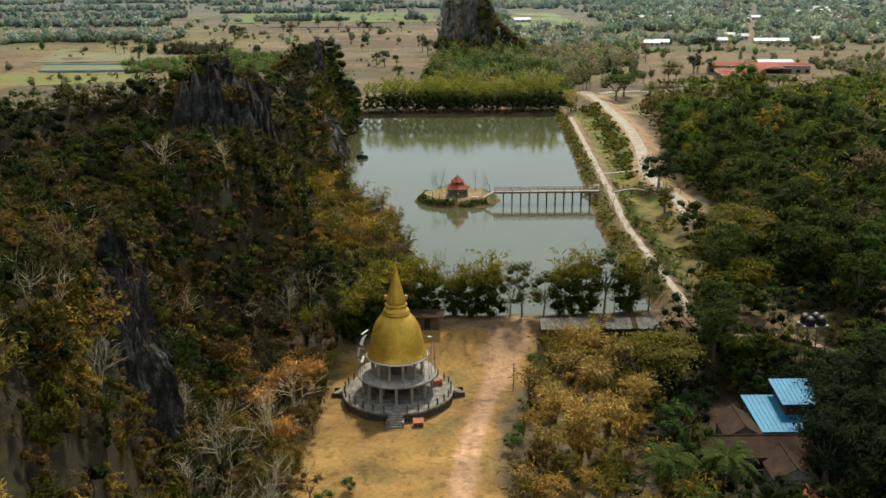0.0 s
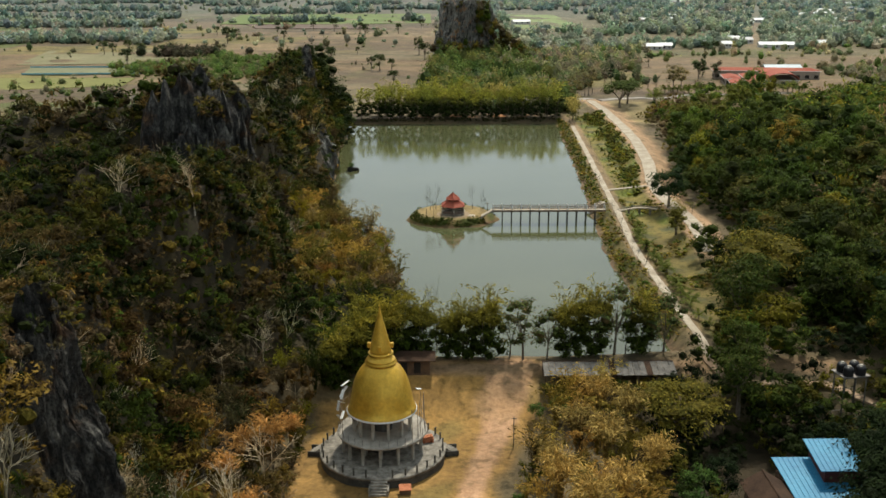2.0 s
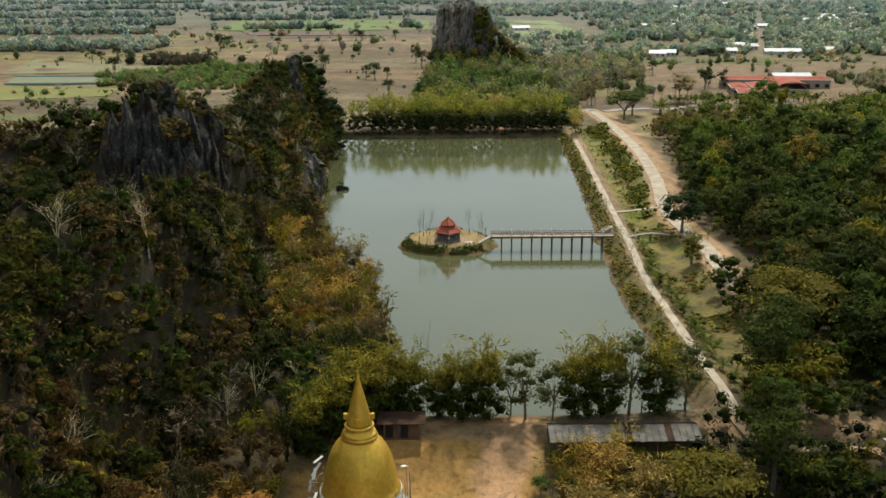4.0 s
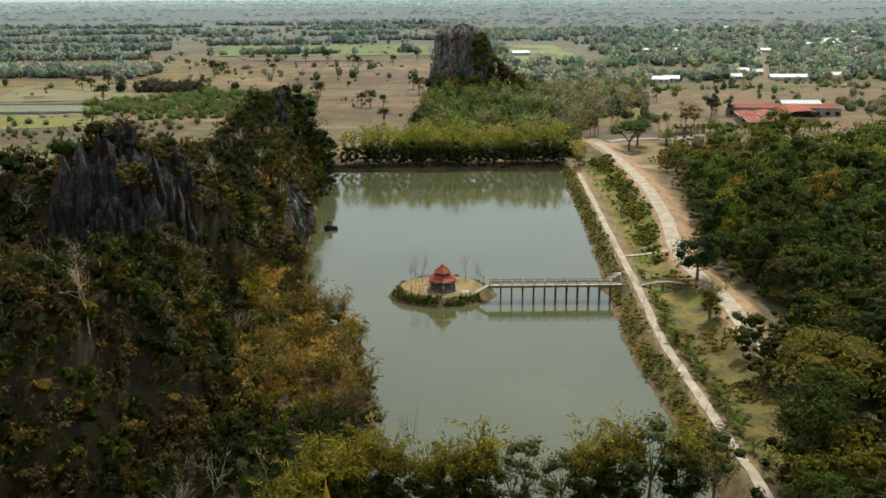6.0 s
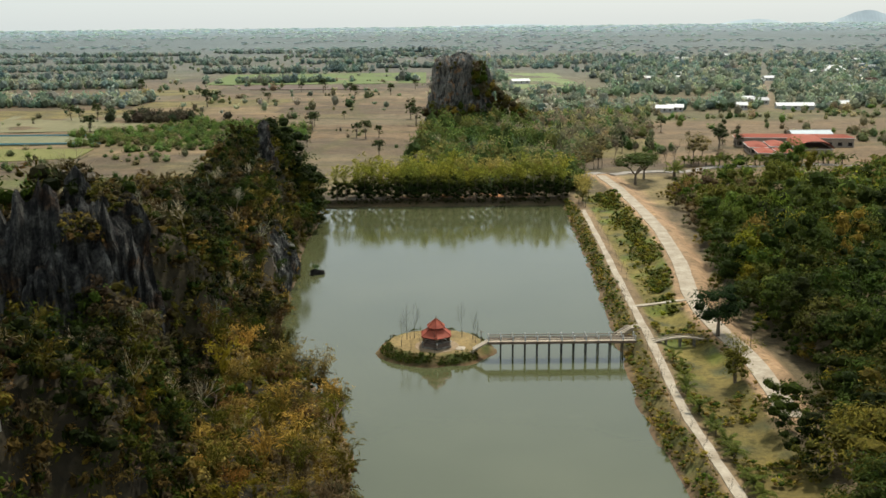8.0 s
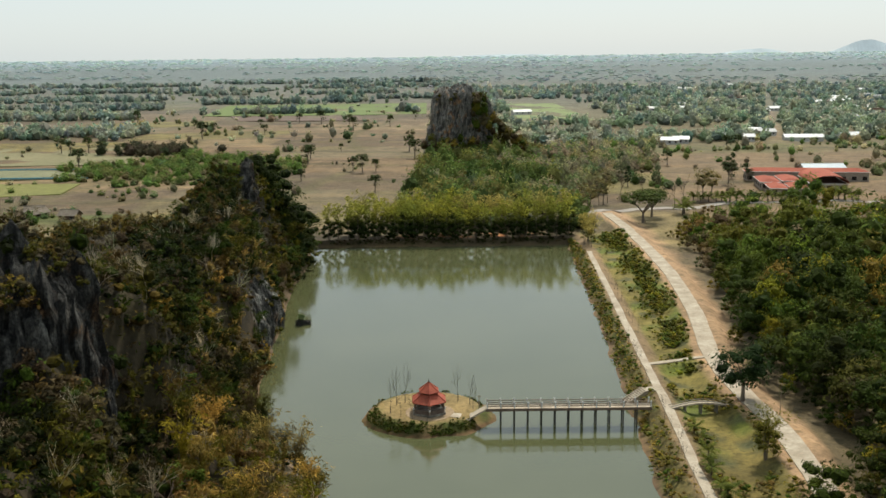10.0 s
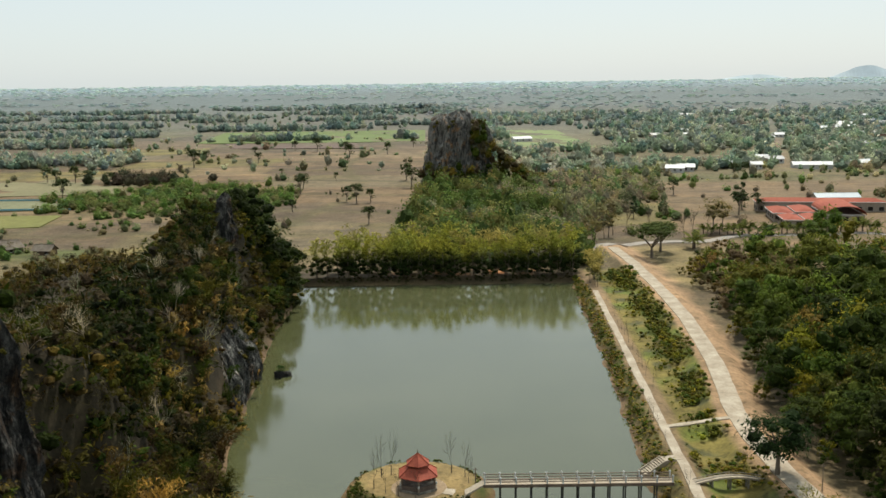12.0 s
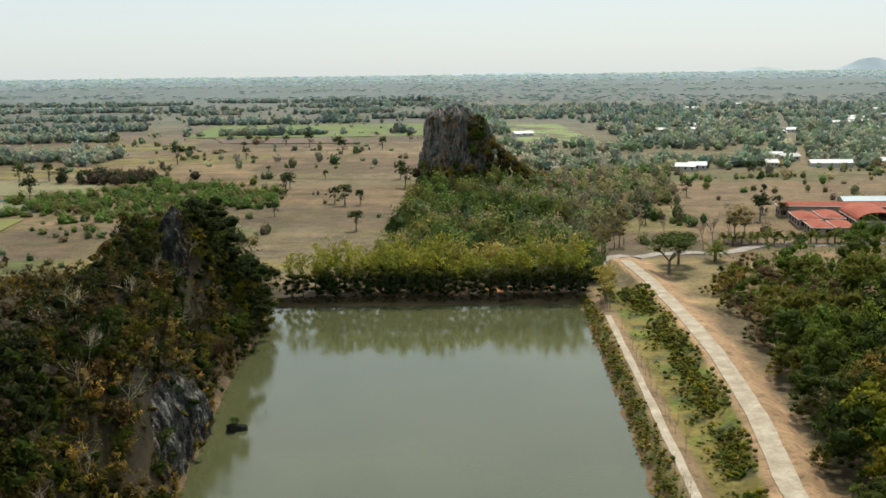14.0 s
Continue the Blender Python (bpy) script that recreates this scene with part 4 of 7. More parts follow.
def verge_scrub():
    """Low bushes on the banks, between the path and the road, and along the shed."""
    rng = np.random.default_rng(8)
    w = Woods()
    for i in range(3500):
        y = rng.uniform(116, 332)
        px, rx, e = np.interp(y, PATH_Y, PATH_X), np.interp(y, ROAD_Y, ROAD_X), np.interp(y, EAST_Y, EAST_X)
        u, sz = rng.random(), None
        if u < 0.36:
            x = rng.uniform(e + 0.3, px - 1.2)
            if x > e + 2.4 and rng.random() < 0.5:
                continue
            t, s = [(3, KHAKI), (3, OLIVE), (2 + 3 * (y > 200), GREEN), (1.5, BROWN)], rng.uniform(0.09, 0.26)
            sz = s * 0.9
        elif y < 207:
            if y < 138:
                continue
            x = px + 1.6 + (rx - px - 4.2) * rng.random()
            if wav(x, y, 17, 1.8) < -0.05:
                continue
            t, s = [(3, OLIVE), (2, GREEN), (2, LIME), (3, KHAKI), (1, BROWN)], rng.uniform(0.10, 0.30)
            sz = s * 0.8
        else:
            if y < 216 and abs(y - 212) < 1.6:
                continue
            f = rng.normal(0.70, 0.12) if u < 0.84 else rng.uniform(0.25, 0.8)
            wide = rx - px - 3.4
            x = px + 1.0 + wide * min(0.93, max(0.22, f))
            t, s = ([(0.6, DEEP), (4, (0.065, 0.085, 0.016)), (4, OLIVE), (2, LIME)], rng.uniform(0.12, 0.34)) if u < 0.84 else ([(3, OLIVE), (3, LIME), (2, GREEN)], rng.uniform(0.08, 0.2))
            if wav(x, y, 19, 0.6) < -0.75:
                continue
            if y > 318:
                s *= 1.5
        w.add(CREEP[rng.integers(4)], x, y, gz(x, y) - 0.3 * s, s, rng.uniform(0, 6.28), vary(rng, pick(rng, t), 0.3) * (1.9 if u < 0.36 else 1.5), sz)
    for i in range(60):
        x = rng.uniform(12, 30)
        w.add(BRUSH[rng.integers(3)], x, rng.uniform(99.5, 102.5), gz(x, 101) - 0.1, rng.uniform(0.3, 0.55), rng.uniform(0, 6.28), vary(rng, pick(rng, [(3, OLIVE), (2, GREEN), (2, KHAKI)])))
    for i in range(700):
        a = rng.uniform(0, 6.28) if i < 300 else rng.uniform(3.3, 6.1)
        e = rng.uniform(0.80, 0.98)
        x, y = 0.5 + 9.9 * e * math.cos(a), 193.4 + 8.6 * e * math.sin(a)
        if x > 7.5 and y < 192 and y > 187.5:
            continue
        w.add(CREEP[rng.integers(4)], x, y, max(0.1, gz(x, y)) - 0.12, rng.uniform(0.06, 0.14), rng.uniform(0, 6.28), vary(rng, pick(rng, [(4, (0.08, 0.11, 0.02)), (2, GREEN), (3, OLIVE)])))
    for i in range(210):
        x, y = rng.uniform(-33, 39), rng.uniform(330.0, 332.2)
        w.add(CREEP[rng.integers(4)], x, y, gz(x, y) - 0.3, rng.uniform(0.14, 0.28), rng.uniform(0, 6.28), vary(rng, pick(rng, [(3, (0.045, 0.055, 0.016)), (1.5, (0.07, 0.055, 0.025))]), 0.3))
    w.done("verge_bushes", "low green and khaki bushes on the grassy banks", "bushes")


verge_scrub()


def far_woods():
    rng = np.random.default_rng(9)
    mid, far, rim = Woods(), Woods(), Woods()
    # leaf tints lifted well past near ones, to carry the haze over the fields
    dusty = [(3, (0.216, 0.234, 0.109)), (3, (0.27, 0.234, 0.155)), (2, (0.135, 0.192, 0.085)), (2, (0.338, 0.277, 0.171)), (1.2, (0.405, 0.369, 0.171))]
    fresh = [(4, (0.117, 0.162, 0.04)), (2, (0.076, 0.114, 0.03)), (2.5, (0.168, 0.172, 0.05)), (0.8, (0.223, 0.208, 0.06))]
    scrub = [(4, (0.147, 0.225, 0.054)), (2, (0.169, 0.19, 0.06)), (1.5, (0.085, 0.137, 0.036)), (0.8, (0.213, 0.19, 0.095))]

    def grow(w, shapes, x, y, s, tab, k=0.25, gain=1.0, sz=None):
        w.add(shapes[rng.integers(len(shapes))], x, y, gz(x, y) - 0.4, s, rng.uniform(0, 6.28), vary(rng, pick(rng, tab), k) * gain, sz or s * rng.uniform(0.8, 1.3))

    # the belt behind the bamboo, up to the rock hill
    for i in range(900):
        y = 346 + 245 * rng.random() ** 1.1
        lo, hi = np.interp(y, [345, 400, 470, 570, 600], [-14, -14, -10, -4, -4]), np.interp(y, [345, 380, 440, 520, 600], [46, 46, 70, 105, 115])
        x = rng.uniform(lo, hi)
        grn = wav(x, y, 60, 0.5) > -0.25 and x < 48
        grow(mid, MIDTREE, x, y, rng.uniform(0.6, 1.25) * (1.15 if grn else 0.95), fresh if grn else dusty)
    # green scrub beyond the ridge
    for i in range(900):
        x, y = rng.uniform(-185, -62), rng.uniform(455, 590)
        if abs(x + 118) / 72 + abs(y - 520) / 78 > 1.0 + 0.25 * wav(x, y, 40, 1.0):
            continue
        grow(mid, MIDTREE[:4], x, y, rng.uniform(0.45, 0.85), scrub, 0.2)
    for i in range(60):
        grow(mid, MIDTREE, -160 + rng.normal() * 12, 600 + rng.normal() * 8, rng.uniform(0.8, 1.2), [(2, (0.06, 0.07, 0.035)), (2, (0.11, 0.09, 0.06))])
    # scattered scrub over the near fields, west and east
    for i in range(700):
        x, y = rng.uniform(-230, -48), rng.uniform(225, 470)
        if (x > -75 and y < 345) or wav(x, y, 55, 3.0) < 0.0:
            continue
        grow(mid, MIDTREE[:4], x, y, rng.uniform(0.25, 0.7), dusty + scrub)
    # hedgerow trees along field edges
    for i in range(520):
        k = rng.random() < 0.65
        x, y = rng.uniform(-300, -12), rng.uniform(400, 960)
        if k:
            y = round(y / 62) * 62 + 31 - 14 * math.sin(x / 70) + rng.uniform(-2, 2)
        else:
            x = round(x / 96) * 96 + 48 - 10 * math.sin(y / 50) + rng.uniform(-2, 2)
        if wav(x, y, 80, 1.2) < 0.0 + 0.3 * (y < 700):
            continue
        grow(mid, MIDTREE if y < 650 else FARTREE, x, y, rng.uniform(0.2, 0.6) * (1.8 if rng.random() < 0.2 else 1.0), dusty)
    # the gardens and young woods east of the lane
    for i in range(2000):
        x, y = rng.uniform(46, 330), rng.uniform(388, 640)
        if 114 < x < 185 and 385 < y < 490:
            continue
        if y < 402 and 50 < x < 200:
            continue
        if x > 98 and 500 < y < 572 and rng.random() < 0.93:
            continue
        if y > 572 and x > 110 and wav(x, y, 60, 1.7) < 0.1:
            continue
        if y < 500 and wav(x, y, 40, 0.2) < 0.35 and x < 190:
            continue
        # the gain adds more haze to the tint with distance
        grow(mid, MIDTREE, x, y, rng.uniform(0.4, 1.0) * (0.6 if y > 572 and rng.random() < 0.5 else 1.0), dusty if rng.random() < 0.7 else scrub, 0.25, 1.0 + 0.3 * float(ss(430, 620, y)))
    mid.done("field_scrub", "dusty green and brown trees and scrub among dry fields, paled by painted haze", "scrub")
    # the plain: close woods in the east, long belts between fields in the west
    # both tables have the haze mixed into the leaf colour; blue is for farther out
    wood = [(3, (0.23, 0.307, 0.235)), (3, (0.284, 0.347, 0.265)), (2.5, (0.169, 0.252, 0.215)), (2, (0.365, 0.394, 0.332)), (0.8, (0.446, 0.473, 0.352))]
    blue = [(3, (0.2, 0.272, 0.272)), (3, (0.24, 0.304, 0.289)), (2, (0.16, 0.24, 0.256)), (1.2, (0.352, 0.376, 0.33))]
    n = 0
    while n < 4300:
        y = 620 + 900 * rng.random() ** 0.9
        x = rng.uniform(-6, 0.56 * y + 60)
        lane = abs(x - 206 - (y - 652) * 0.31) < 3.5
        open_land = wav(x * 0.6, y, 150, 0.8) + 0.6 * wav(x, y, 67, 2.0) + (0.2 if x > 70 else -0.1)
        if open_land < -0.35 or lane or (62 < x < 145 and 800 < y < 1180) or (x < 70 and y < 800 and rng.random() < 0.5):
            continue
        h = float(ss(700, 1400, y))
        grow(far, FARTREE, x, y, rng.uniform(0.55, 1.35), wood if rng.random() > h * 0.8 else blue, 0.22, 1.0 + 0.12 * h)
        n += 1
    for x0, x1, y0, deep, num in ((-330, -205, 715, 55, 210), (-420, -240, 905, 30, 150), (-215, -20, 955, 10, 80), (-560, -280, 1050, 40, 200), (-260, -60, 1150, 22, 110), (-700, -330, 1230, 60, 260), (-760, -250, 1500, 70, 420), (-330, -60, 1390, 40, 170), (-240, 40, 1620, 60, 260), (-130, 60, 1230, 14, 90), (-860, -420, 1750, 60, 300), (-420, 20, 1850, 60, 300)):
        for i in range(num):
            x = rng.uniform(x0, x1)
            y = y0 + rng.uniform(-0.5, 0.5) * deep * (1 + 0.6 * wav(x, 0, 130, 0.3)) + 14 * wav(x, 7, 210, 1.1)
            if wav(x, y, 150, 2.2) < -0.62:
                continue
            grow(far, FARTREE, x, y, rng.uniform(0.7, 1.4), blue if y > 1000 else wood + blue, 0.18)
    for i in range(420):
        x, y = rng.uniform(-700, -20), rng.uniform(640, 1700)
        if x > -0.5 * y - 20:
            grow(far, FARTREE, x, y, rng.uniform(0.4, 0.9), wood, 0.2)
    far.done("plain_woods", "grey-green woods across the plain, pale and bluish with painted haze", "woods")
    # haze as leaf colour: pale blue, made brighter towards the horizon
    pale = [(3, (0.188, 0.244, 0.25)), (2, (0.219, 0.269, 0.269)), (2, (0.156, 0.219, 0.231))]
    n = 0
    while n < 2300:
        y = 1500 + 3000 * rng.random() ** 1.25
        x = rng.uniform(-0.52 * y, 0.54 * y)
        if wav(x * 0.30, y, 420, 0.8) + 0.6 * wav(x * 0.5, y, 170, 1.4) < (0.05 if y < 3000 else -0.5):
            continue
        k = 1 + (y - 1500) / 2600
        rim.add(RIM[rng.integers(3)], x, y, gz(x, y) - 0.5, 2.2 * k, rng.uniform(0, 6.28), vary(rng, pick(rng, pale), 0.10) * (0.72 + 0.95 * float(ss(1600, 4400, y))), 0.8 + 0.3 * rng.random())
        n += 1
    rim.done("backdrop_woods", "woods near the horizon, haze painted in as a pale glowing tint", "backdrop", "structure", FARLEAF)


far_woods()


# ---- rock ----
def spire_bm(seed, h, rx, ry, n=56, rows=34, lean=(0, 0)):
    """A fluted limestone mass with a broken crown."""
    bm = B()
    rings = []
    for j in range(rows + 1):
        t = j / rows
        ring = []
        for i in range(n):
            a = 2 * math.pi * i / n
            c, s = math.cos(a), math.sin(a)
            v = Vector((c * 2.2 + seed, s * 2.2, t * 0.8))
            flute = noise.noise(Vector((c * 4 + seed, s * 4, t * 2.5))) * 0.22 + noise.noise(Vector((c * 11 + seed, s * 11, t * 5))) * 0.16 + noise.noise(Vector((c * 23 + seed, s * 23, t * 9))) * 0.07
            lump = noise.noise(v) * 0.30 + noise.noise(Vector((c * 2, s * 2 + seed, t * 6))) * 0.26 + noise.noise(Vector((c * 6, s * 6 + seed, t * 17))) * 0.13
            fall = (1 - 0.18 * t) * math.sqrt(max(0.02, 1 - max(0, (t - 0.80) / 0.205) ** 2))
            k = max(0.06, fall * (1 + lump + flute))
            top = 1 + 0.22 * t * noise.noise(Vector((c * 1.6 + seed, s * 1.6, 3.3))) * (1 - 0.7 * ss(0.85, 1.0, t))
            ring.append(bm.verts.new((c * rx * k + lean[0] * t, s * ry * k + lean[1] * t, h * t * top)))
        rings.append(ring)
    for a, b in zip(rings, rings[1:]):
        for i in range(n):
            j = (i + 1) % n
            bm.faces.new((a[i], a[j], b[j], b[i]))
    bm.faces.new(rings[-1])
    return bm


def wall_bm(seed, w, h, thick, nu=64, nv=30):
    """A crag like a standing wall along y: fluted sides, jagged crest, ends that taper off."""
    bm = B()
    cols = []
    for i in range(nu + 1):
        u = -1 + 2 * i / nu
        y = u * w / 2
        end = math.sqrt(max(0.0, 1 - abs(u) ** 3)) * 0.9 + 0.1
        crest = h * (0.82 + 0.18 * noise.noise(Vector((y * 0.22 + seed, 1.7, 0))) + 0.14 * noise.noise(Vector((y * 0.8 + seed, 4.1, 0))) + 0.05 * noise.noise(Vector((y * 2.3 + seed, 7.7, 0)))) * (1 - 0.55 * abs(u) ** 4)
        col = []
        for side in (1, -1):
            for k in range(nv + 1):
                v = k / nv if side > 0 else 1 - k / nv
                if side < 0 and k == 0:
                    continue
                z = crest * v
                body = thick * end * (1 - 0.42 * v ** 2.2) * (0.12 + 0.88 * math.sqrt(max(0, 1 - v ** 7)))
                p = Vector((y * 0.30 + seed, side * 3.0, z * 0.10))
                rib = abs(noise.noise(Vector((y * 0.75 + seed, side * 2.0, z * 0.07)))) * 1.5 + abs(noise.noise(Vector((y * 1.9 + seed, side * 5.0, z * 0.16)))) * 0.7
                ledge = noise.noise(Vector((y * 0.25, side * 7 + seed, z * 0.55))) * 0.6 + noise.noise(Vector((y * 0.9, side * 9 + seed, z * 1.3))) * 0.35
                x = side * (body * (1 + 0.35 * noise.noise(p)) + (rib - 0.7 + ledge) * min(1, body))
                col.append(bm.verts.new((x, y + 0.5 * noise.noise(Vector((z * 0.4, y * 0.5, seed))), z)))
        cols.append(col)
    for a, b in zip(cols, cols[1:]):
        for k in range(len(a) - 1):
            bm.faces.new((a[k], b[k], b[k + 1], a[k + 1]))
    bm.faces.new(cols[0])
    bm.faces.new(list(reversed(cols[-1])))
    return bm


def crag(name, label, x, y, z, masses, rock=None):
    """A crag of one or more rock masses: (dx, dy, height, rx, ry, seed)."""
    ob = thing(name, pose(x, y, z), label, "rock")
    for dx, dy, h, rx, ry, seed, *turn in masses:
        if h > 6 and rock is not FARROCK:
            p = part("rock_mass", wall_bm(seed, ry * 2, h, rx), rock or ROCK, ob)
        else:
            p = part("rock_mass", spire_bm(seed, h, rx, ry), rock or ROCK, ob)
        p.location = (dx, dy, 0)
        p.rotation_euler = (0, 0, math.radians(turn[0]) if turn else 0)
    return ob


crag("limestone_cliff", "dark fluted limestone cliff with rust-stained foot", -34.0, 53, 8, [(0, 1, 27, 2.8, 6.0, 1.7), (1.8, 3, 12, 2.4, 4.0, 8.8)])
crag("limestone_cliff", "dark grey fluted limestone cliff with a jagged top", -41.0, 156, 10, [(1.2, 0, 27, 3.4, 10.0, 2.2), (-3.6, 1, 31, 3.6, 8.0, 6.3), (-3.2, -6.5, 30, 3.4, 11.0, 9.4, -68), (-1.5, -9.0, 20, 2.6, 7.0, 17.3, -62)])
crag("limestone_cliff", "pale streaked limestone cliff rising from the lake", -33.0, 230, -1.5, [(0, 2, 18, 2.8, 14, 3.9), (0.8, -3, 11, 2.4, 9.0, 7.7), (0.4, 15, 10, 2.4, 6.0, 4.4)], PALEROCK)
crag("limestone_outcrop", "jagged grey limestone outcrop on the ridge top", -41.2, 270, 20, [(0, 0, 14, 2.2, 4.0, 12.2), (-2.5, -4, 10, 2.2, 4.0, 15.1)])
crag("limestone_boulders", "two small wave-worn rocks standing in the lake", -26.9, 246.5, -0.6, [(0, 0, 1.8, 1.0, 0.9, 21.0), (1.4, 0.6, 1.5, 0.8, 0.8, 25.0)])
crag("limestone_hill", "lone grey limestone hill rising out of the plain, paled by painted haze", 10, 578, 0.5, [(-6, 0, 36, 7.0, 8, 31.0), (2.5, 1, 37, 7.2, 8, 35.5), (12, 4, 33, 7.5, 8, 41.0), (-12, 3, 16, 4.5, 6, 38.1)], FARROCK)


def hill_growth():
    rng = np.random.default_rng(12)
    w = Woods()
    tab = [(3, OLIVE), (3, DUSK), (2, GREEN), (1, KHAKI)]
    for i in range(170):
        x = 18 + rng.random() ** 1.2 * 48
        z = np.interp(x, [18, 24, 30, 40, 52, 66], [33, 32, 22, 13, 6, 1]) * (1 - 0.6 * rng.random() ** 2)
        w.add(MIDTREE[rng.integers(7)], x, 573 + rng.uniform(-6, 10), z - 3, rng.uniform(0.5, 0.9), rng.uniform(0, 6.28), vary(rng, pick(rng, tab)))
    for i in range(60):
        w.add(MIDTREE[rng.integers(7)], -8 + rng.random() * 30, 566 + rng.uniform(-4, 4), rng.random() ** 2 * 9, rng.uniform(0.5, 0.9), rng.uniform(0, 6.28), vary(rng, pick(rng, tab)))
    for i in range(34):
        x = rng.uniform(-1, 26)
        w.add(MIDTREE[rng.integers(4)], x, 578 + rng.normal() * 4, 32.5 + rng.uniform(-3, 0.5), rng.uniform(0.25, 0.5), rng.uniform(0, 6.28), vary(rng, OLIVE))
    w.done("hill_scrub", "scrub clinging to the lone limestone hill", "scrub")


hill_growth()


def cliff_growth():
    """Shrubs that cling to ledges and tops of the crags."""
    rng = np.random.default_rng(14)
    w = Woods()
    for x, y, z, h, rx, ry, n in ((-34, 54, 9, 23, 3.2, 3.6, 46), (-35.6, 48, 9, 21, 3.0, 3.2, 50), (-41, 157, 12, 24, 4.6, 5.4, 110), (-42.4, 149.5, 12, 21, 4.8, 5.6, 110), (-42.6, 163.6, 12, 20, 4.2, 5.0, 80), (-46, 159, 14, 24, 5, 6, 60), (-33, 234, -1.5, 17, 3.4, 6.5, 40), (-33.8, 223, -1.5, 14, 3.2, 5, 30), (-42.6, 270, 20, 10, 2.6, 3.2, 22)):
        for i in range(n):
            a, t = rng.uniform(0, 6.28), 1 - rng.random() ** 1.7
            k = (1 - 0.22 * t) * math.sqrt(max(0.02, 1 - max(0, (t - 0.66) / 0.345) ** 2)) * 0.95
            if t < 0.85 and 140 < y < 170 and (math.cos(a) > -0.2 or math.sin(a) < 0.3) and rng.random() < 0.70:
                continue
            if t < 0.75 and math.cos(a) > 0.2 and rng.random() < 0.72:
                continue
            w.add((TINY + VINE)[rng.integers(6)], x + rx * k * math.cos(a), y + ry * k * math.sin(a), z + h * t * 0.97 - 0.8, rng.uniform(0.22, 0.55), rng.uniform(0, 6.28), vary(rng, pick(rng, [(3, OLIVE), (3, DUSK), (2, DEEP), (2, BROWN), (1, KHAKI)]), 0.3))
    w.done("cliff_scrub", "scrub clinging to ledges of the limestone cliffs", "scrub")


cliff_growth()


def far_ridge():
    """Low hills past the plain, with blue haze put into their glowing colour."""
    for x, y, w, h in ((1905, 4560, 300, 88), (1420, 4600, 380, 54), (2350, 4560, 420, 62), (300, 4620, 900, 42)):
        bm = B()
        n = 40
        top = [bm.verts.new((x - w + 2 * w * i / n, y, 20 + (h - 20) * math.exp(-((i / n - 0.5) * 4.2) ** 2) + 2.0 * noise.noise(Vector((i * 0.4, x, 0))))) for i in range(n + 1)]
        low = [bm.verts.new((v.co.x, y - 60, 10)) for v in top]
        bak = [bm.verts.new((v.co.x, y + 80, 10)) for v in top]
        for i in range(n):
            bm.faces.new((low[i], low[i + 1], top[i + 1], top[i]))
            bm.faces.new((top[i], top[i + 1], bak[i + 1], bak[i]))
        tagged(part("backdrop_hill", bm, BACKDROP, None), "hill on the horizon, painted haze-blue and glowing", "backdrop", kind="structure")


far_ridge()


def field(name, corners, lo, hi, label, lift=0.35):
    bm = B()
    sheet(bm, [(x, y, gz(x, y) + lift) for x, y in corners], 0.6)
    tagged(part(name, bm, plain(name, lo, hi, 0.95, big=0.03, small=0.4, relief=0.0), None), label, "field", kind="structure")


field("field_green_far", [(-225, 1110), (-210, 930), (-100, 925), (-12, 935), (-15, 1125)], (0.14, 0.19, 0.06), (0.18, 0.23, 0.085), "green crop field on the plain")
field("field_green_small", [(60, 1090), (64, 840), (122, 830), (118, 1080)], (0.20, 0.26, 0.10), (0.26, 0.31, 0.14), "pale green crop field on the plain")
field("field_ploughed", [(-195, 960), (-165, 860), (-60, 850), (-70, 915)], (0.14, 0.10, 0.08), (0.19, 0.14, 0.11), "dark ploughed field")
field("field_paddy", [(-230, 470), (-152, 468), (-150, 440), (-232, 415)], (0.17, 0.18, 0.05), (0.23, 0.22, 0.07), "bright green paddy strip")
field("field_stubble", [(-260, 640), (-165, 640), (-150, 545), (-240, 540)], (0.19, 0.18, 0.09), (0.25, 0.225, 0.12), "yellow stubble field")
field("field_netted", [(-225, 522), (-158, 520), (-155, 486), (-215, 486)], (0.18, 0.19, 0.10), (0.24, 0.24, 0.14), "fallow field between blue net fences")


def net_fence(x0, y0, x1, y1):
    d = Vector((x1 - x0, y1 - y0, 0))
    ob = thing("net_fence", pose(x0, y0, gz(x0, y0) + 0.3, 0, 0, math.degrees(math.atan2(d.y, d.x))), "low turquoise net fence along a field", "fence", "field net fences")
    bm = B()
    box(bm, d.length / 2, 0, 0, d.length, 0.12, 0.7)
    part("net", bm, BLUENET, ob)
    for i in range(7):
        bm = B()
        rod(bm, (d.length * i / 6, 0.12, -0.6), (d.length * i / 6, 0.12, 1.6), 0.08)
        part("post", bm, WOODGREY, ob)


net_fence(-225, 522, -158, 520)
net_fence(-215, 486, -155, 486)


# ---- the stupa ----
def ring_pts(r, n, off=0.0):
    return [(r * math.cos(2 * math.pi * (i + off) / n), r * math.sin(2 * math.pi * (i + off) / n)) for i in range(n)]


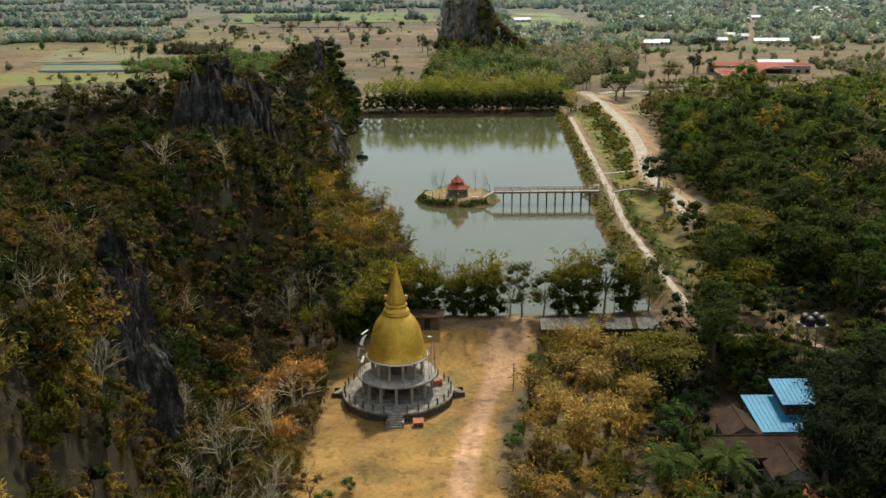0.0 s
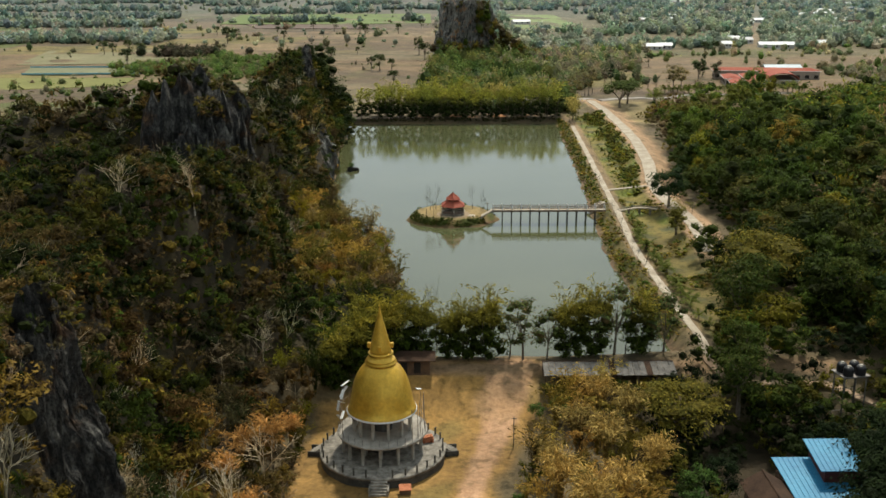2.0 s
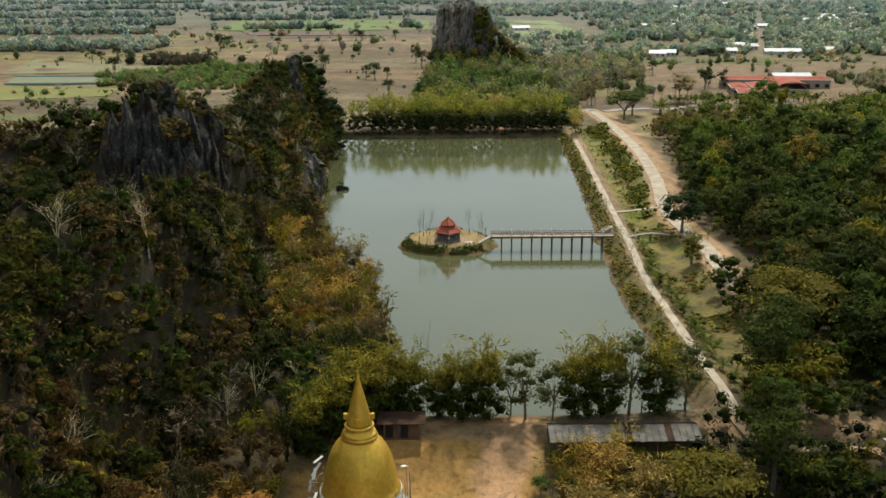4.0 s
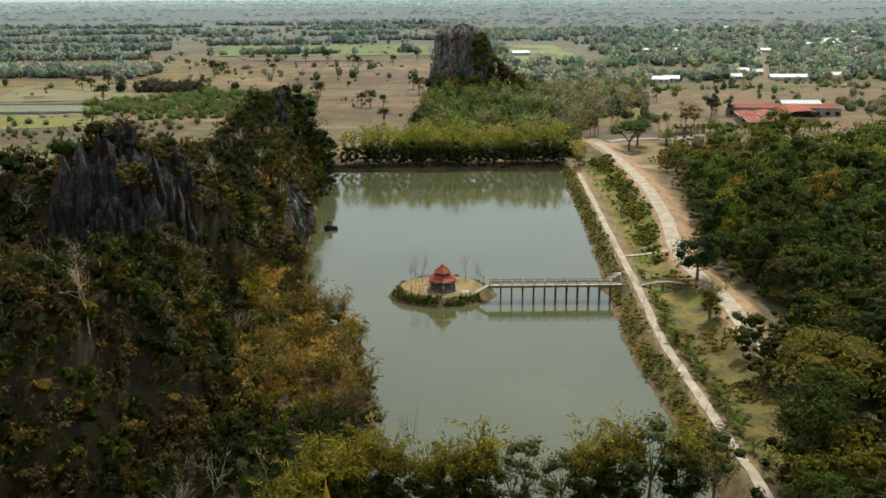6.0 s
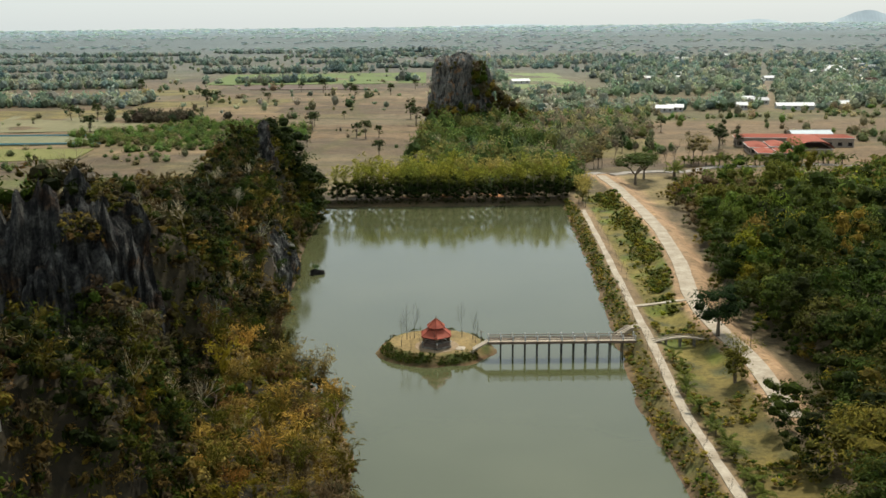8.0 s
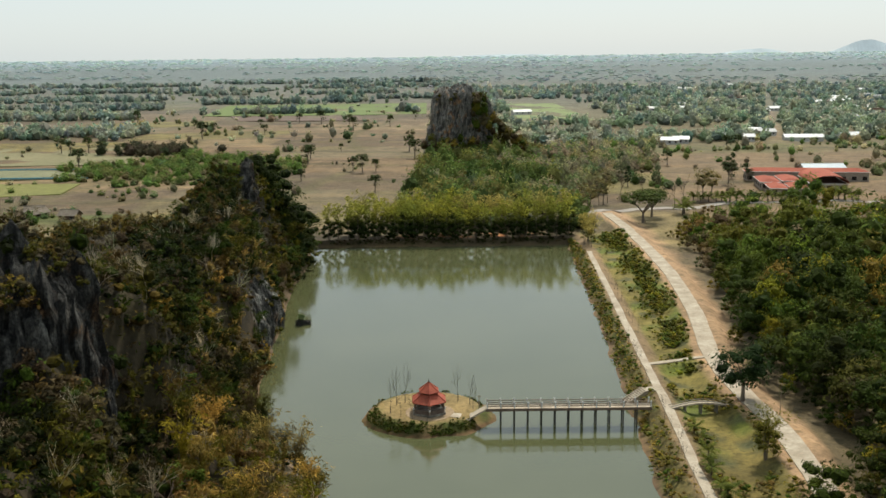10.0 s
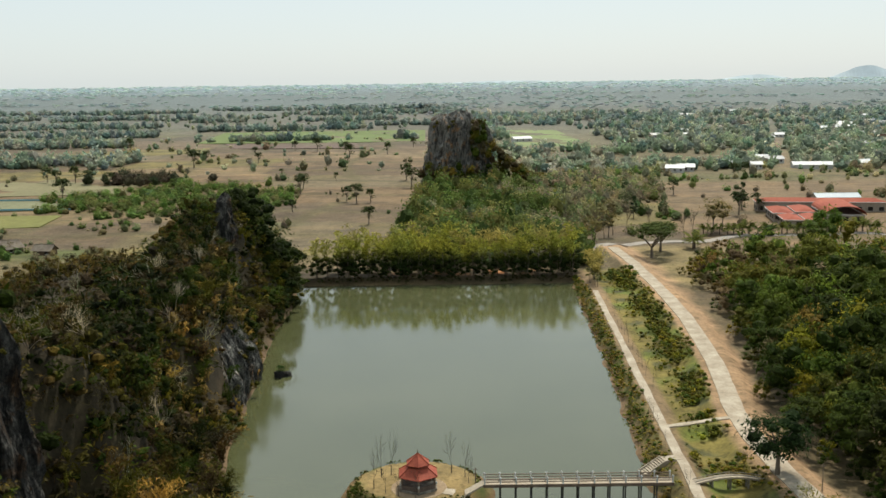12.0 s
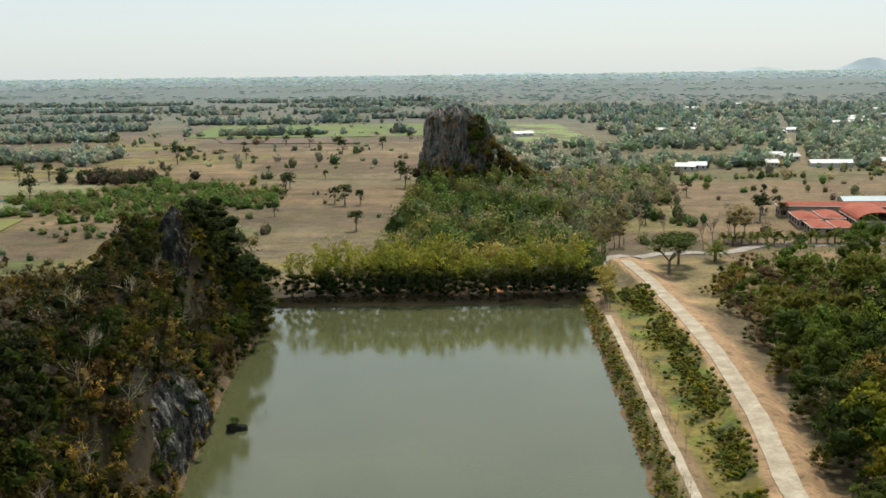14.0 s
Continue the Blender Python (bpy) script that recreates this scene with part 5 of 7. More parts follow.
def build_stupa(x, y, z):
    ob = thing("stupa", pose(x, y, z), "unfinished golden bell stupa on two round cement storeys", "stupa")
    bm = B()
    lathe(bm, [(7.45, -0.4), (7.45, 0.95), (7.6, 1.0), (7.6, 1.22), (7.5, 1.3)], 72)
    base = part("base", bm, OLDCEMENT, ob, "stained round cement terrace", True)
    bm = B()
    lathe(bm, [(7.50, -0.35), (7.52, 0.9)], 72, False)
    part("skirt", bm, DARKSTONE, base, "dark side of the terrace")
    posts = 30
    for i, (px, py) in enumerate(ring_pts(7.3, posts, 0.5)):
        if abs(px) < 0.9 and py < 0:
            continue
        bm = B()
        box(bm, px, py, 1.28, 0.17, 0.17, 0.85, math.degrees(math.atan2(py, px)), 0.02)
        box(bm, px, py, 2.13, 0.22, 0.22, 0.07, math.degrees(math.atan2(py, px)))
        part("post", bm, DARKSTONE, base)
    for ang, w, n in ((-90, 1.9, 5), (8, 1.6, 5), (172, 1.6, 5)):
        for k in range(n):
            bm = B()
            m = pose(0, 0, 0, 0, 0, ang)
            box(bm, 7.55 + 0.32 * (n - k - 0.5), 0, -0.25, 0.34, w, 0.25 + 1.25 * (k + 1) / (n + 1), 0, 0.015)
            bmesh.ops.transform(bm, matrix=m, verts=bm.verts)
            part("step", bm, OLDCEMENT, base)
        for s in (-1, 1):
            bm = B()
            box(bm, 8.35, s * (w / 2 + 0.12), -0.25, 1.6, 0.16, 0.95)
            bmesh.ops.transform(bm, matrix=pose(0, 0, 0, 0, 0, ang), verts=bm.verts)
            part("stair_wall", bm, DARKSTONE if ang != -90 else OLDCEMENT, base)
    for r, n, off in ((4.75, 14, 0.5), (2.7, 8, 0.0)):
        for px, py in ring_pts(r, n, off):
            bm = B()
            box(bm, px, py, 1.29, 0.32, 0.32, 2.42, math.degrees(math.atan2(py, px)), 0.02)
            part("column", bm, GREYCEMENT, ob)
    bm = B()
    lathe(bm, [(1.5, 1.29), (1.5, 3.7)], 12)
    part("core", bm, DARKSTONE, ob)
    bm = B()
    lathe(bm, [(5.15, 3.68), (5.4, 3.74), (5.4, 3.96), (5.3, 4.0), (0.5, 4.0)], 72)
    deck = part("upper_floor", bm, GREYCEMENT, ob, "round cement upper floor", True)
    for px, py in ring_pts(5.28, 32):
        bm = B()
        rod(bm, (px, py, 3.98), (px, py, 4.85), 0.028)
        part("baluster", bm, STEEL, deck)
    for px, py in ring_pts(3.45, 12, 0.5):
        bm = B()
        box(bm, px, py, 3.99, 0.34, 0.34, 2.55, math.degrees(math.atan2(py, px)), 0.02)
        part("column", bm, GREYCEMENT, ob)
    bm = B()
    lathe(bm, [(1.2, 3.99), (1.2, 6.5)], 12)
    part("core", bm, DARKSTONE, ob)
    bm = B()
    lathe(bm, [(3.6, 6.48), (4.05, 6.50), (4.12, 6.62), (4.10, 6.78), (3.95, 6.95), (3.80, 7.4), (3.66, 8.2), (3.48, 9.2), (3.22, 10.2), (2.85, 11.1), (2.40, 11.8), (1.95, 12.25), (1.72, 12.42)], 96)
    dome = part("dome", bm, GOLD, ob, "smooth gold-painted bell dome", True)
    bm = B()
    lathe(bm, [(4.06, 6.44), (4.22, 6.48), (4.22, 6.62), (4.1, 6.68)], 96, False)
    part("rim", bm, WHITEPAINT, dome, "pale rim under the dome", True)
    bm = B()
    lathe(bm, [(1.72, 12.42), (1.86, 12.5), (1.86, 12.66), (1.68, 12.74), (1.74, 12.84), (1.70, 13.0), (1.52, 13.06), (1.30, 13.3), (1.26, 13.55), (1.5, 13.66), (1.5, 13.78), (1.32, 13.86)], 64)
    part("neck", bm, GOLD, ob, "ringed gold neck", True)
    bm = B()
    lathe(bm, [(1.30, 13.84), (1.27, 14.2), (1.12, 14.9), (0.90, 15.8), (0.62, 16.9), (0.36, 17.9), (0.20, 18.6), (0.12, 19.0), (0.06, 19.3), (0.02, 19.75)], 40)
    spire = part("spire", bm, GOLD, ob, "", True)
    for px, py in ring_pts(1.34, 4, 0.0):
        bm = B()
        box(bm, px, py, 14.35, 0.42, 0.42, 0.62, math.degrees(math.atan2(py, px)), 0.06)
        part("ornament", bm, GOLD, spire)
    return ob


SX, SY, SZ = -9.0, 88.2, -3.2
build_stupa(SX, SY, SZ)


def scaffold():
    ob = thing("scaffold", pose(SX, SY, SZ), "thin bamboo scaffold with white boards round the dome", "scaffold")
    rng = random.Random(4)
    for ang in (-40, -28, -16, -4, 8, 20, 150, 162, 174, 186, 198):
        a = radians(ang)
        r = 4.9 + rng.uniform(-0.1, 0.25)
        bm = B()
        rod(bm, (r * math.cos(a), r * math.sin(a), 3.99), (r * math.cos(a) * 0.98, r * math.sin(a) * 0.98, 7.6 + rng.uniform(0, 1.4)), 0.035)
        part("pole", bm, WOODGREY, ob)
    for z in (5.4, 7.0):
        for lo, hi in ((-42, 22), (148, 200)):
            for k in range(4):
                a, b = radians(lo + (hi - lo) * k / 4), radians(lo + (hi - lo) * (k + 1) / 4)
                bm = B()
                rod(bm, (4.95 * math.cos(a), 4.95 * math.sin(a), z), (4.95 * math.cos(b), 4.95 * math.sin(b), z), 0.03)
                part("rail", bm, WOODGREY, ob)
    for ang, r, z, tilt, ln in ((176, 4.6, 8.6, 35, 1.6), (186, 4.8, 7.6, -30, 1.5), (194, 4.7, 8.9, 50, 1.2), (202, 4.9, 6.6, 20, 1.3), (168, 4.5, 9.4, 15, 1.2), (190, 5.1, 5.9, -45, 1.2), (2, 4.4, 9.0, 20, 1.1), (182, 5.2, 7.0, 70, 1.2)):
        a = radians(ang)
        bm = B()
        box(bm, 0, 0, -0.04, ln, 0.34, 0.06)
        bmesh.ops.transform(bm, matrix=pose(r * math.cos(a), r * math.sin(a), z, 10, tilt, ang + 60), verts=bm.verts)
        part("board", bm, WHITEPAINT, ob, "white painted board")


scaffold()


def brick_pile(x, y, z, n, name, label, material):
    ob = thing(name, pose(x, y, z, 0, 0, 20), label, "pile")
    rng = random.Random(n)
    for i in range(n):
        bm = B()
        lay = i // 8
        k = i % 8
        box(bm, (k % 4 - 1.5) * 0.34 + rng.uniform(-0.08, 0.08), (k // 4 - 0.5) * 0.42 + rng.uniform(-0.08, 0.08), lay * 0.16, 0.30, 0.36, 0.155, rng.uniform(-15, 15), 0.01)
        part("brick", bm, material, ob)


brick_pile(SX + 5.4, SY + 1.6, SZ + 1.3, 40, "brick_pile", "loose pile of orange bricks on the stupa terrace", BRICK)
ob = thing("wooden_crate", pose(-6.0, 79.6, gz(-6, 79.6), 0, 0, 8), "low wooden crate with a rusty lid on dry grass", "crate")
bm = B()
box(bm, 0, 0, 0, 1.2, 0.8, 0.6, 0, 0.02)
part("body", bm, WOODDARK, ob)
bm = B()
sheet(bm, [(-0.7, -0.5, 0.66), (0.7, -0.5, 0.62), (0.7, 0.5, 0.9), (-0.7, 0.5, 0.94)], 0.05)
part("lid", bm, BRICK, ob, "faded orange lid")


# ---- island pavilion ----
def hip(bm, n, r0, z0, r1, z1, thick=0.12, off=0.5):
    a, b = ring_pts(r0, n, off), ring_pts(r1, n, off)
    va, vb = [bm.verts.new((*p, z0)) for p in a], [bm.verts.new((*p, z1)) for p in b]
    vc, vd = [bm.verts.new((*p, z0 - thick)) for p in a], [bm.verts.new((p[0], p[1], z1 - thick)) for p in b]
    for i in range(n):
        j = (i + 1) % n
        bm.faces.new((va[i], va[j], vb[j], vb[i]))
        bm.faces.new((vc[j], vc[i], vd[i], vd[j]))
        bm.faces.new((va[j], va[i], vc[i], vc[j]))
    bm.faces.new(vb)
    return bm


def build_pavilion(x, y, z):
    ob = thing("pavilion", pose(x, y, z, 0, 0, 3), "six-sided pavilion with a two-tiered red roof", "pavilion")
    n = 6
    bm = B()
    hip(bm, n, 3.25, 0.35, 3.2, 0.42, 0.9)
    base = part("base", bm, OLDCEMENT, ob)
    for i, (px, py) in enumerate(ring_pts(2.85, n, 0.5)):
        bm = B()
        box(bm, px, py, 0.4, 0.26, 0.26, 2.05, math.degrees(math.atan2(py, px)), 0.02)
        part("column", bm, WOODGREY, ob)
    pts = ring_pts(2.95, n, 0.5)
    for i in range(n):
        a, b = Vector((*pts[i], 0)), Vector((*pts[(i + 1) % n], 0))
        if i == 5:
            continue
        d, mid = b - a, (a + b) / 2
        bm = B()
        box(bm, mid.x, mid.y, 0.4, d.length - 0.2, 0.14, 0.75, math.degrees(math.atan2(d.y, d.x)), 0.015)
        part("parapet", bm, plain("dark_parapet", (0.10, 0.075, 0.06), (0.20, 0.15, 0.12), 0.8), ob)
        bm = B()
        box(bm, mid.x * 0.86, mid.y * 0.86, 0.4, d.length * 0.8, 0.4, 0.42, math.degrees(math.atan2(d.y, d.x)), 0.02)
        part("bench", bm, OLDCEMENT, ob)
    for i, (px, py) in enumerate(ring_pts(3.12, n, 0.5)):
        bm = B()
        rod(bm, (px, py, 1.1), (px, py, 1.45), 0.13, 0.13, 8)
        part("finial", bm, WHITEPAINT, ob, "white post cap")
    bm = B()
    hip(bm, n, 3.35, 2.35, 1.55, 3.55)
    low = part("lower_roof", bm, REDTILE, ob, "red hipped lower roof")
    for k, (r0, z0, r1, z1, par) in enumerate(((3.37, 2.38, 1.55, 3.58, low),)):
        for (ax, ay), (bx, by) in zip(ring_pts(r0, n, 0.5), ring_pts(r1, n, 0.5)):
            bm = B()
            rod(bm, (ax, ay, z0), (bx, by, z1), 0.07)
            part("ridge_cap", bm, REDTILE, par)
    bm = B()
    hip(bm, n, 1.35, 3.95, 1.35, 3.96, 0.55)
    part("clerestory", bm, WOODDARK, ob)
    bm = B()
    hip(bm, n, 1.95, 3.95, 0.08, 5.45)
    top = part("upper_roof", bm, REDTILE, ob, "red pointed upper roof")
    for (ax, ay), (bx, by) in zip(ring_pts(1.97, n, 0.5), ring_pts(0.08, n, 0.5)):
        bm = B()
        rod(bm, (ax, ay, 3.98), (bx, by, 5.48), 0.06)
        part("ridge_cap", bm, REDTILE, top)
    bm = B()
    lathe(bm, [(0.12, 5.4), (0.14, 5.6), (0.06, 5.7), (0.04, 6.0), (0.01, 6.2)], 10)
    part("spike", bm, WOODDARK, ob)
    ob.scale = (0.87, 0.87, 0.87)


build_pavilion(0.6, 191.3, 1.5)
strip("path_island", [(2.8, 190.4), (5.0, 189.6), (6.9, 189.3)], 1.7, CONCRETE, "pale paved path from bridge to pavilion", "path", 0.06)
bm = B()
lathe(bm, [(3.7, -0.6), (3.7, 0.0), (3.6, 0.06)], 40)
ob = part("paving_island", bm, plain("sandy_paving", (0.27, 0.19, 0.11), (0.40, 0.30, 0.19), 0.95, big=0.5, small=3, relief=0.03), None)
ob.location = (0.7, 191.2, 1.52)
tagged(ob, "pale round paving under the island pavilion", "paving", kind="structure")


# ---- footbridges, stairs ----
def build_bridge():
    n, x0, x1, y, z = 12, 9.3, 33.6, 189.25, 3.0
    ob = thing("lake_bridge", pose(x0, y, z), "long narrow cement footbridge on dark piles over water", "bridge")
    bay = (x1 - x0) / n
    beam = plain("brown_beam", (0.15, 0.105, 0.075), (0.27, 0.20, 0.145), 0.8)
    bm = B()
    sheet(bm, [(-2.6, -0.85, -1.42), (-0.15, -0.85, -0.02), (-0.15, 0.85, -0.02), (-2.6, 0.85, -1.42)], 0.25)
    part("ramp", bm, CONCRETE, ob, "sloping concrete ramp")
    bm = B()
    box(bm, (x1 - x0) / 2, 0, -0.32, x1 - x0 + 0.4, 1.7, 0.32, 0, 0.02)
    part("deck", bm, CONCRETE, ob)
    for s in (-1, 1):
        bm = B()
        box(bm, (x1 - x0) / 2, s * 0.93, -0.40, x1 - x0 + 0.4, 0.16, 0.42, 0, 0.02)
        part("edge_beam", bm, beam, ob, "brown stained edge beam")
    for i in range(n + 1):
        for s in (-1, 1):
            bm = B()
            box(bm, bay * i, s * 0.86, 0.0, 0.18, 0.18, 0.78, 0, 0.015)
            p = part("rail_post", bm, WHITEPAINT, ob)
            bm = B()
            lathe(bm, [(0.14, 0.0), (0.15, 0.1), (0.08, 0.2), (0.02, 0.24)], 8)
            c = part("cap", bm, WHITEPAINT, p, "white knob")
            c.location = (bay * i, s * 0.86, 0.78)
    for i in range(n):
        for s in (-1, 1):
            for h in (0.28, 0.62):
                bm = B()
                box(bm, bay * (i + 0.5), s * 0.86, h, bay - 0.18, 0.09, 0.12, 0, 0.01)
                part("rail", bm, beam, ob)
    for i in range(1, n):
        for s in (-1, 1):
            bm = B()
            box(bm, bay * i, s * 0.72, -5.2, 0.18, 0.2, 4.9)
            part("pier", bm, DARKSTONE, ob)
        bm = B()
        box(bm, bay * i, 0, -0.62, 0.22, 1.8, 0.3)
        part("cross_beam", bm, DARKSTONE, ob)


build_bridge()


def build_arch_bridge():
    ob = thing("small_bridge", pose(36.6, 189.6, 2.42, 0, 0, 4), "slightly arched narrow cement footbridge over a ditch", "bridge")
    n, ln = 12, 9.6
    rows = [(ln * i / n, 0.75 * math.sin(math.pi * i / n)) for i in range(n + 1)]
    bm = B()
    vs = []
    for x, z in rows:
        vs.append([bm.verts.new((x, y, z + o)) for y, o in ((-0.55, -0.22), (-0.55, 0.0), (0.55, 0.0), (0.55, -0.22))])
    for a, b in zip(vs, vs[1:]):
        for k in range(4):
            j = (k + 1) % 4
            bm.faces.new((a[k], a[j], b[j], b[k]))
    part("deck", bm, CONCRETE, ob)
    for s in (-1, 1):
        for i in (3, 6, 9):
            bm = B()
            box(bm, rows[i][0], s * 0.4, rows[i][1] - 3.2, 0.2, 0.2, 3.1)
            part("pier", bm, OLDCEMENT, ob)
        for (ax, az), (bx, bz) in zip(rows[::2], rows[2::2]):
            bm = B()
            rod(bm, (ax, s * 0.5, az + 0.25), (bx, s * 0.5, bz + 0.25), 0.06)
            part("kerb", bm, OLDCEMENT, ob)


build_arch_bridge()


def build_landing():
    ob = thing("landing_stairs", pose(36.9, 198.4, 2.45, 0, 0, 194), "pale cement stairs from the path down to the lake", "stairs")
    bm = B()
    box(bm, 1.3, 0, -0.6, 2.8, 1.8, 0.62, 0, 0.02)
    part("landing", bm, CONCRETE, ob)
    for i in range(9):
        bm = B()
        box(bm, 2.85 + 0.32 * i, 0, -0.75 - 0.19 * i, 0.34, 1.7, 0.62, 0, 0.015)
        part("step", bm, CONCRETE, ob)
    for s in (-1, 1):
        bm = B()
        sheet(bm, [(2.6, s * 0.95 - 0.09, 0.1), (5.9, s * 0.95 - 0.09, -1.7), (5.9, s * 0.95 + 0.09, -1.7), (2.6, s * 0.95 + 0.09, 0.1)], 0.7)
        part("side_wall", bm, CONCRETE, ob)


build_landing()


# ---- sheds and houses ----
def gable_roof(bm, cx, cy, ln, wd, z0, z1, over=0.4, thick=0.08):
    """A two-sided roof whose ridge runs along x."""
    a, h = ln / 2 + over, wd / 2 + over
    sheet(bm, [(cx - a, cy - h, z0), (cx + a, cy - h, z0), (cx + a, cy, z1), (cx - a, cy, z1)], thick)
    sheet(bm, [(cx + a, cy + h, z0), (cx - a, cy + h, z0), (cx - a, cy, z1 - 0.003), (cx + a, cy, z1 - 0.003)], thick)
    return bm


def build_long_shed():
    x0, x1 = 11.8, 29.6
    g = gz(20, 103.6)
    ob = thing("long_shed", pose(x0, 104.0, g), "long open market shed with a rusted tin sheet roof", "shed")
    ln, n = x1 - x0, 22
    rng = random.Random(3)
    for i in range(n):
        bm = B()
        w = ln / n
        j = rng.uniform(-0.04, 0.04)
        sheet(bm, [(i * w + 0.02, -2.4 - rng.uniform(0, 0.15), 1.75 + j), (i * w + w - 0.02, -2.4, 1.75 + j), (i * w + w - 0.02, 0.6, 2.45 + j), (i * w + 0.02, 0.6, 2.45 + j)], 0.04)
        for k in range(4):
            rod(bm, (i * w + w * (k + 0.5) / 4, -2.38, 1.77 + j), (i * w + w * (k + 0.5) / 4, 0.6, 2.47 + j), 0.03, None, 4)
        part("roof_sheet", bm, TIN if rng.random() < 0.93 else RUSTMETAL, ob)
    bm = B()
    sheet(bm, [(0, 0.6, 2.48), (ln, 0.6, 2.48), (ln, 1.9, 2.1), (0, 1.9, 2.1)], 0.05)
    part("back_roof", bm, RUSTMETAL, ob, "rusty back slope of the roof")
    for i in range(8):
        for y, h in ((-2.2, 1.55), (0.6, 2.5), (1.8, 2.1)):
            bm = B()
            box(bm, 0.2 + (ln - 0.4) * i / 7, y, -0.8, 0.14, 0.14, h + 0.75)
            part("post", bm, WOODDARK, ob)
    bm = B()
    box(bm, ln / 2, 0.9, -0.3, ln - 1, 0.5, 0.75, 0, 0.02)
    part("counter", bm, WOODDARK, ob)
    bm = B()
    box(bm, ln / 2, 1.85, 0, ln - 0.4, 0.08, 1.1)
    part("back_boards", bm, WOODDARK, ob)


build_long_shed()


def small_house(name, label, x, y, rz, ln, wd, wall_h, roof_h, roof_mat, wall_mat, group="", windows=3):
    ob = thing(name, pose(x, y, gz(x, y), 0, 0, rz), label, "house", group)
    bm = B()
    box(bm, 0, 0, -0.8, ln, wd, wall_h + 0.8, 0, 0.03)
    for s in (-1, 1):
        v = [bm.verts.new(p) for p in ((s * (ln / 2 - 0.02), -wd / 2, wall_h), (s * (ln / 2 - 0.02), wd / 2, wall_h), (s * (ln / 2 - 0.02), 0, wall_h + roof_h - 0.08))]
        bm.faces.new(v)
    part("wall", bm, wall_mat, ob)
    bm = B()
    gable_roof(bm, 0, 0, ln, wd, wall_h - 0.15, wall_h + roof_h, 0.5)
    roof = part("roof", bm, roof_mat, ob)
    bm = B()
    rod(bm, (-ln / 2 - 0.5, 0, wall_h + roof_h), (ln / 2 + 0.5, 0, wall_h + roof_h), 0.12)
    part("ridge_cap", bm, roof_mat, roof)
    for i in range(windows):
        bm = B()
        box(bm, -ln / 2 + ln * (i + 0.5) / windows, -wd / 2 - 0.02, wall_h * 0.35, 1.0, 0.06, wall_h * 0.4)
        w = part("window" if i != windows // 2 else "door", bm, DARKGAP, ob)
        bm = B()
        box(bm, -ln / 2 + ln * (i + 0.5) / windows, -wd / 2 - 0.06, wall_h * 0.33 - 0.06, 1.2, 0.1, 0.08)
        part("sill", bm, WHITEPAINT, w)
    return ob


ob = thing("ticket_hut", pose(-5.6, 106.0, gz(-5.6, 106.0)), "small dark brown wooden hut with a flat tin roof", "hut")
bm = B()
box(bm, 0, 0, -0.4, 4.2, 2.2, 2.3, 0, 0.03)
part("wall", bm, WOODDARK, ob)
bm = B()
sheet(bm, [(-2.9, -1.6, 1.95), (2.9, -1.6, 1.95), (2.9, 1.4, 2.25), (-2.9, 1.4, 2.25)], 0.08)
part("roof", bm, RUSTMETAL, ob)
for i in (-1.4, 0.4):
    bm = B()
    box(bm, i, -1.12, 0.0, 0.9, 0.06, 1.6)
    part("door", bm, DARKGAP, ob)


def build_blue_house():
    ob = thing("blue_roofed_house", pose(40.4, 78, -5.7), "two-storey timber house with bright blue metal roofs", "house")
    bm = B()
    box(bm, 0.3, 1.4, -0.5, 7.6, 7.2, 3.9, 0, 0.04)
    part("wall", bm, WOODDARK, ob)
    bm = B()
    box(bm, 2.6, 3.6, -0.5, 4.0, 5.2, 6.1, 0, 0.04)
    part("upper_wall", bm, plain("maroon_boards", (0.10, 0.035, 0.03), (0.16, 0.06, 0.05), 0.8), ob, "dark red boarded upper wall")

    def seamed(name, c, n):
        bm = B()
        sheet(bm, c, 0.08)
        r = part(name, bm, BLUEMETAL, ob, "bright blue ribbed metal roof")
        a, b, d, e = [Vector(v) for v in c]
        for i in range(n + 1):
            t = i / n
            p, q = a.lerp(b, t), e.lerp(d, t)
            bm = B()
            rod(bm, p + Vector((0, 0, 0.03)), q + Vector((0, 0, 0.03)), 0.03, None, 4)
            part("rib", bm, BLUEMETAL, r)
        return r

    seamed("lower_roof", [(-3.5, -2.7, 3.5), (4.6, -2.7, 3.5), (4.6, 5.7, 4.7), (-3.9, 5.7, 4.7)], 14)
    seamed("upper_roof", [(-0.1, 0.5, 5.7), (5.0, 0.5, 5.7), (5.0, 6.6, 6.6), (-0.1, 6.6, 6.6)], 9)
    for x in (-2.4, 0.2, 2.8):
        bm = B()
        box(bm, x, -2.22, 1.4, 1.2, 0.06, 1.2)
        w = part("window", bm, DARKGAP, ob)
        bm = B()
        box(bm, x, -2.27, 1.3, 1.4, 0.1, 0.1)
        part("sill", bm, WOODGREY, w)


build_blue_house()
small_house("old_house", "old timber house under brown rusted tin roof", 34.5, 71.0, 0, 12.5, 5.0, 2.9, 1.3, RUSTMETAL, WOODDARK, windows=5)
small_house("lean_to", "low annex under patched rusty sheets", 34.4, 77.0, 90, 5.4, 4.0, 2.5, 1.3, RUSTMETAL, WOODGREY)
small_house("porch_house", "small gabled house front with pale walls and brown roof", 37.2, 66.8, 90, 5.6, 4.2, 2.4, 1.3, RUSTMETAL, plain("dull_plaster", (0.28, 0.27, 0.24), (0.38, 0.36, 0.33), 0.9))
ob = thing("tarpaulin", pose(38.6, 61.6, gz(38.6, 61.6) + 1.6, 0, 0, -18), "faded orange tarpaulin awning on poles", "awning")
bm = B()
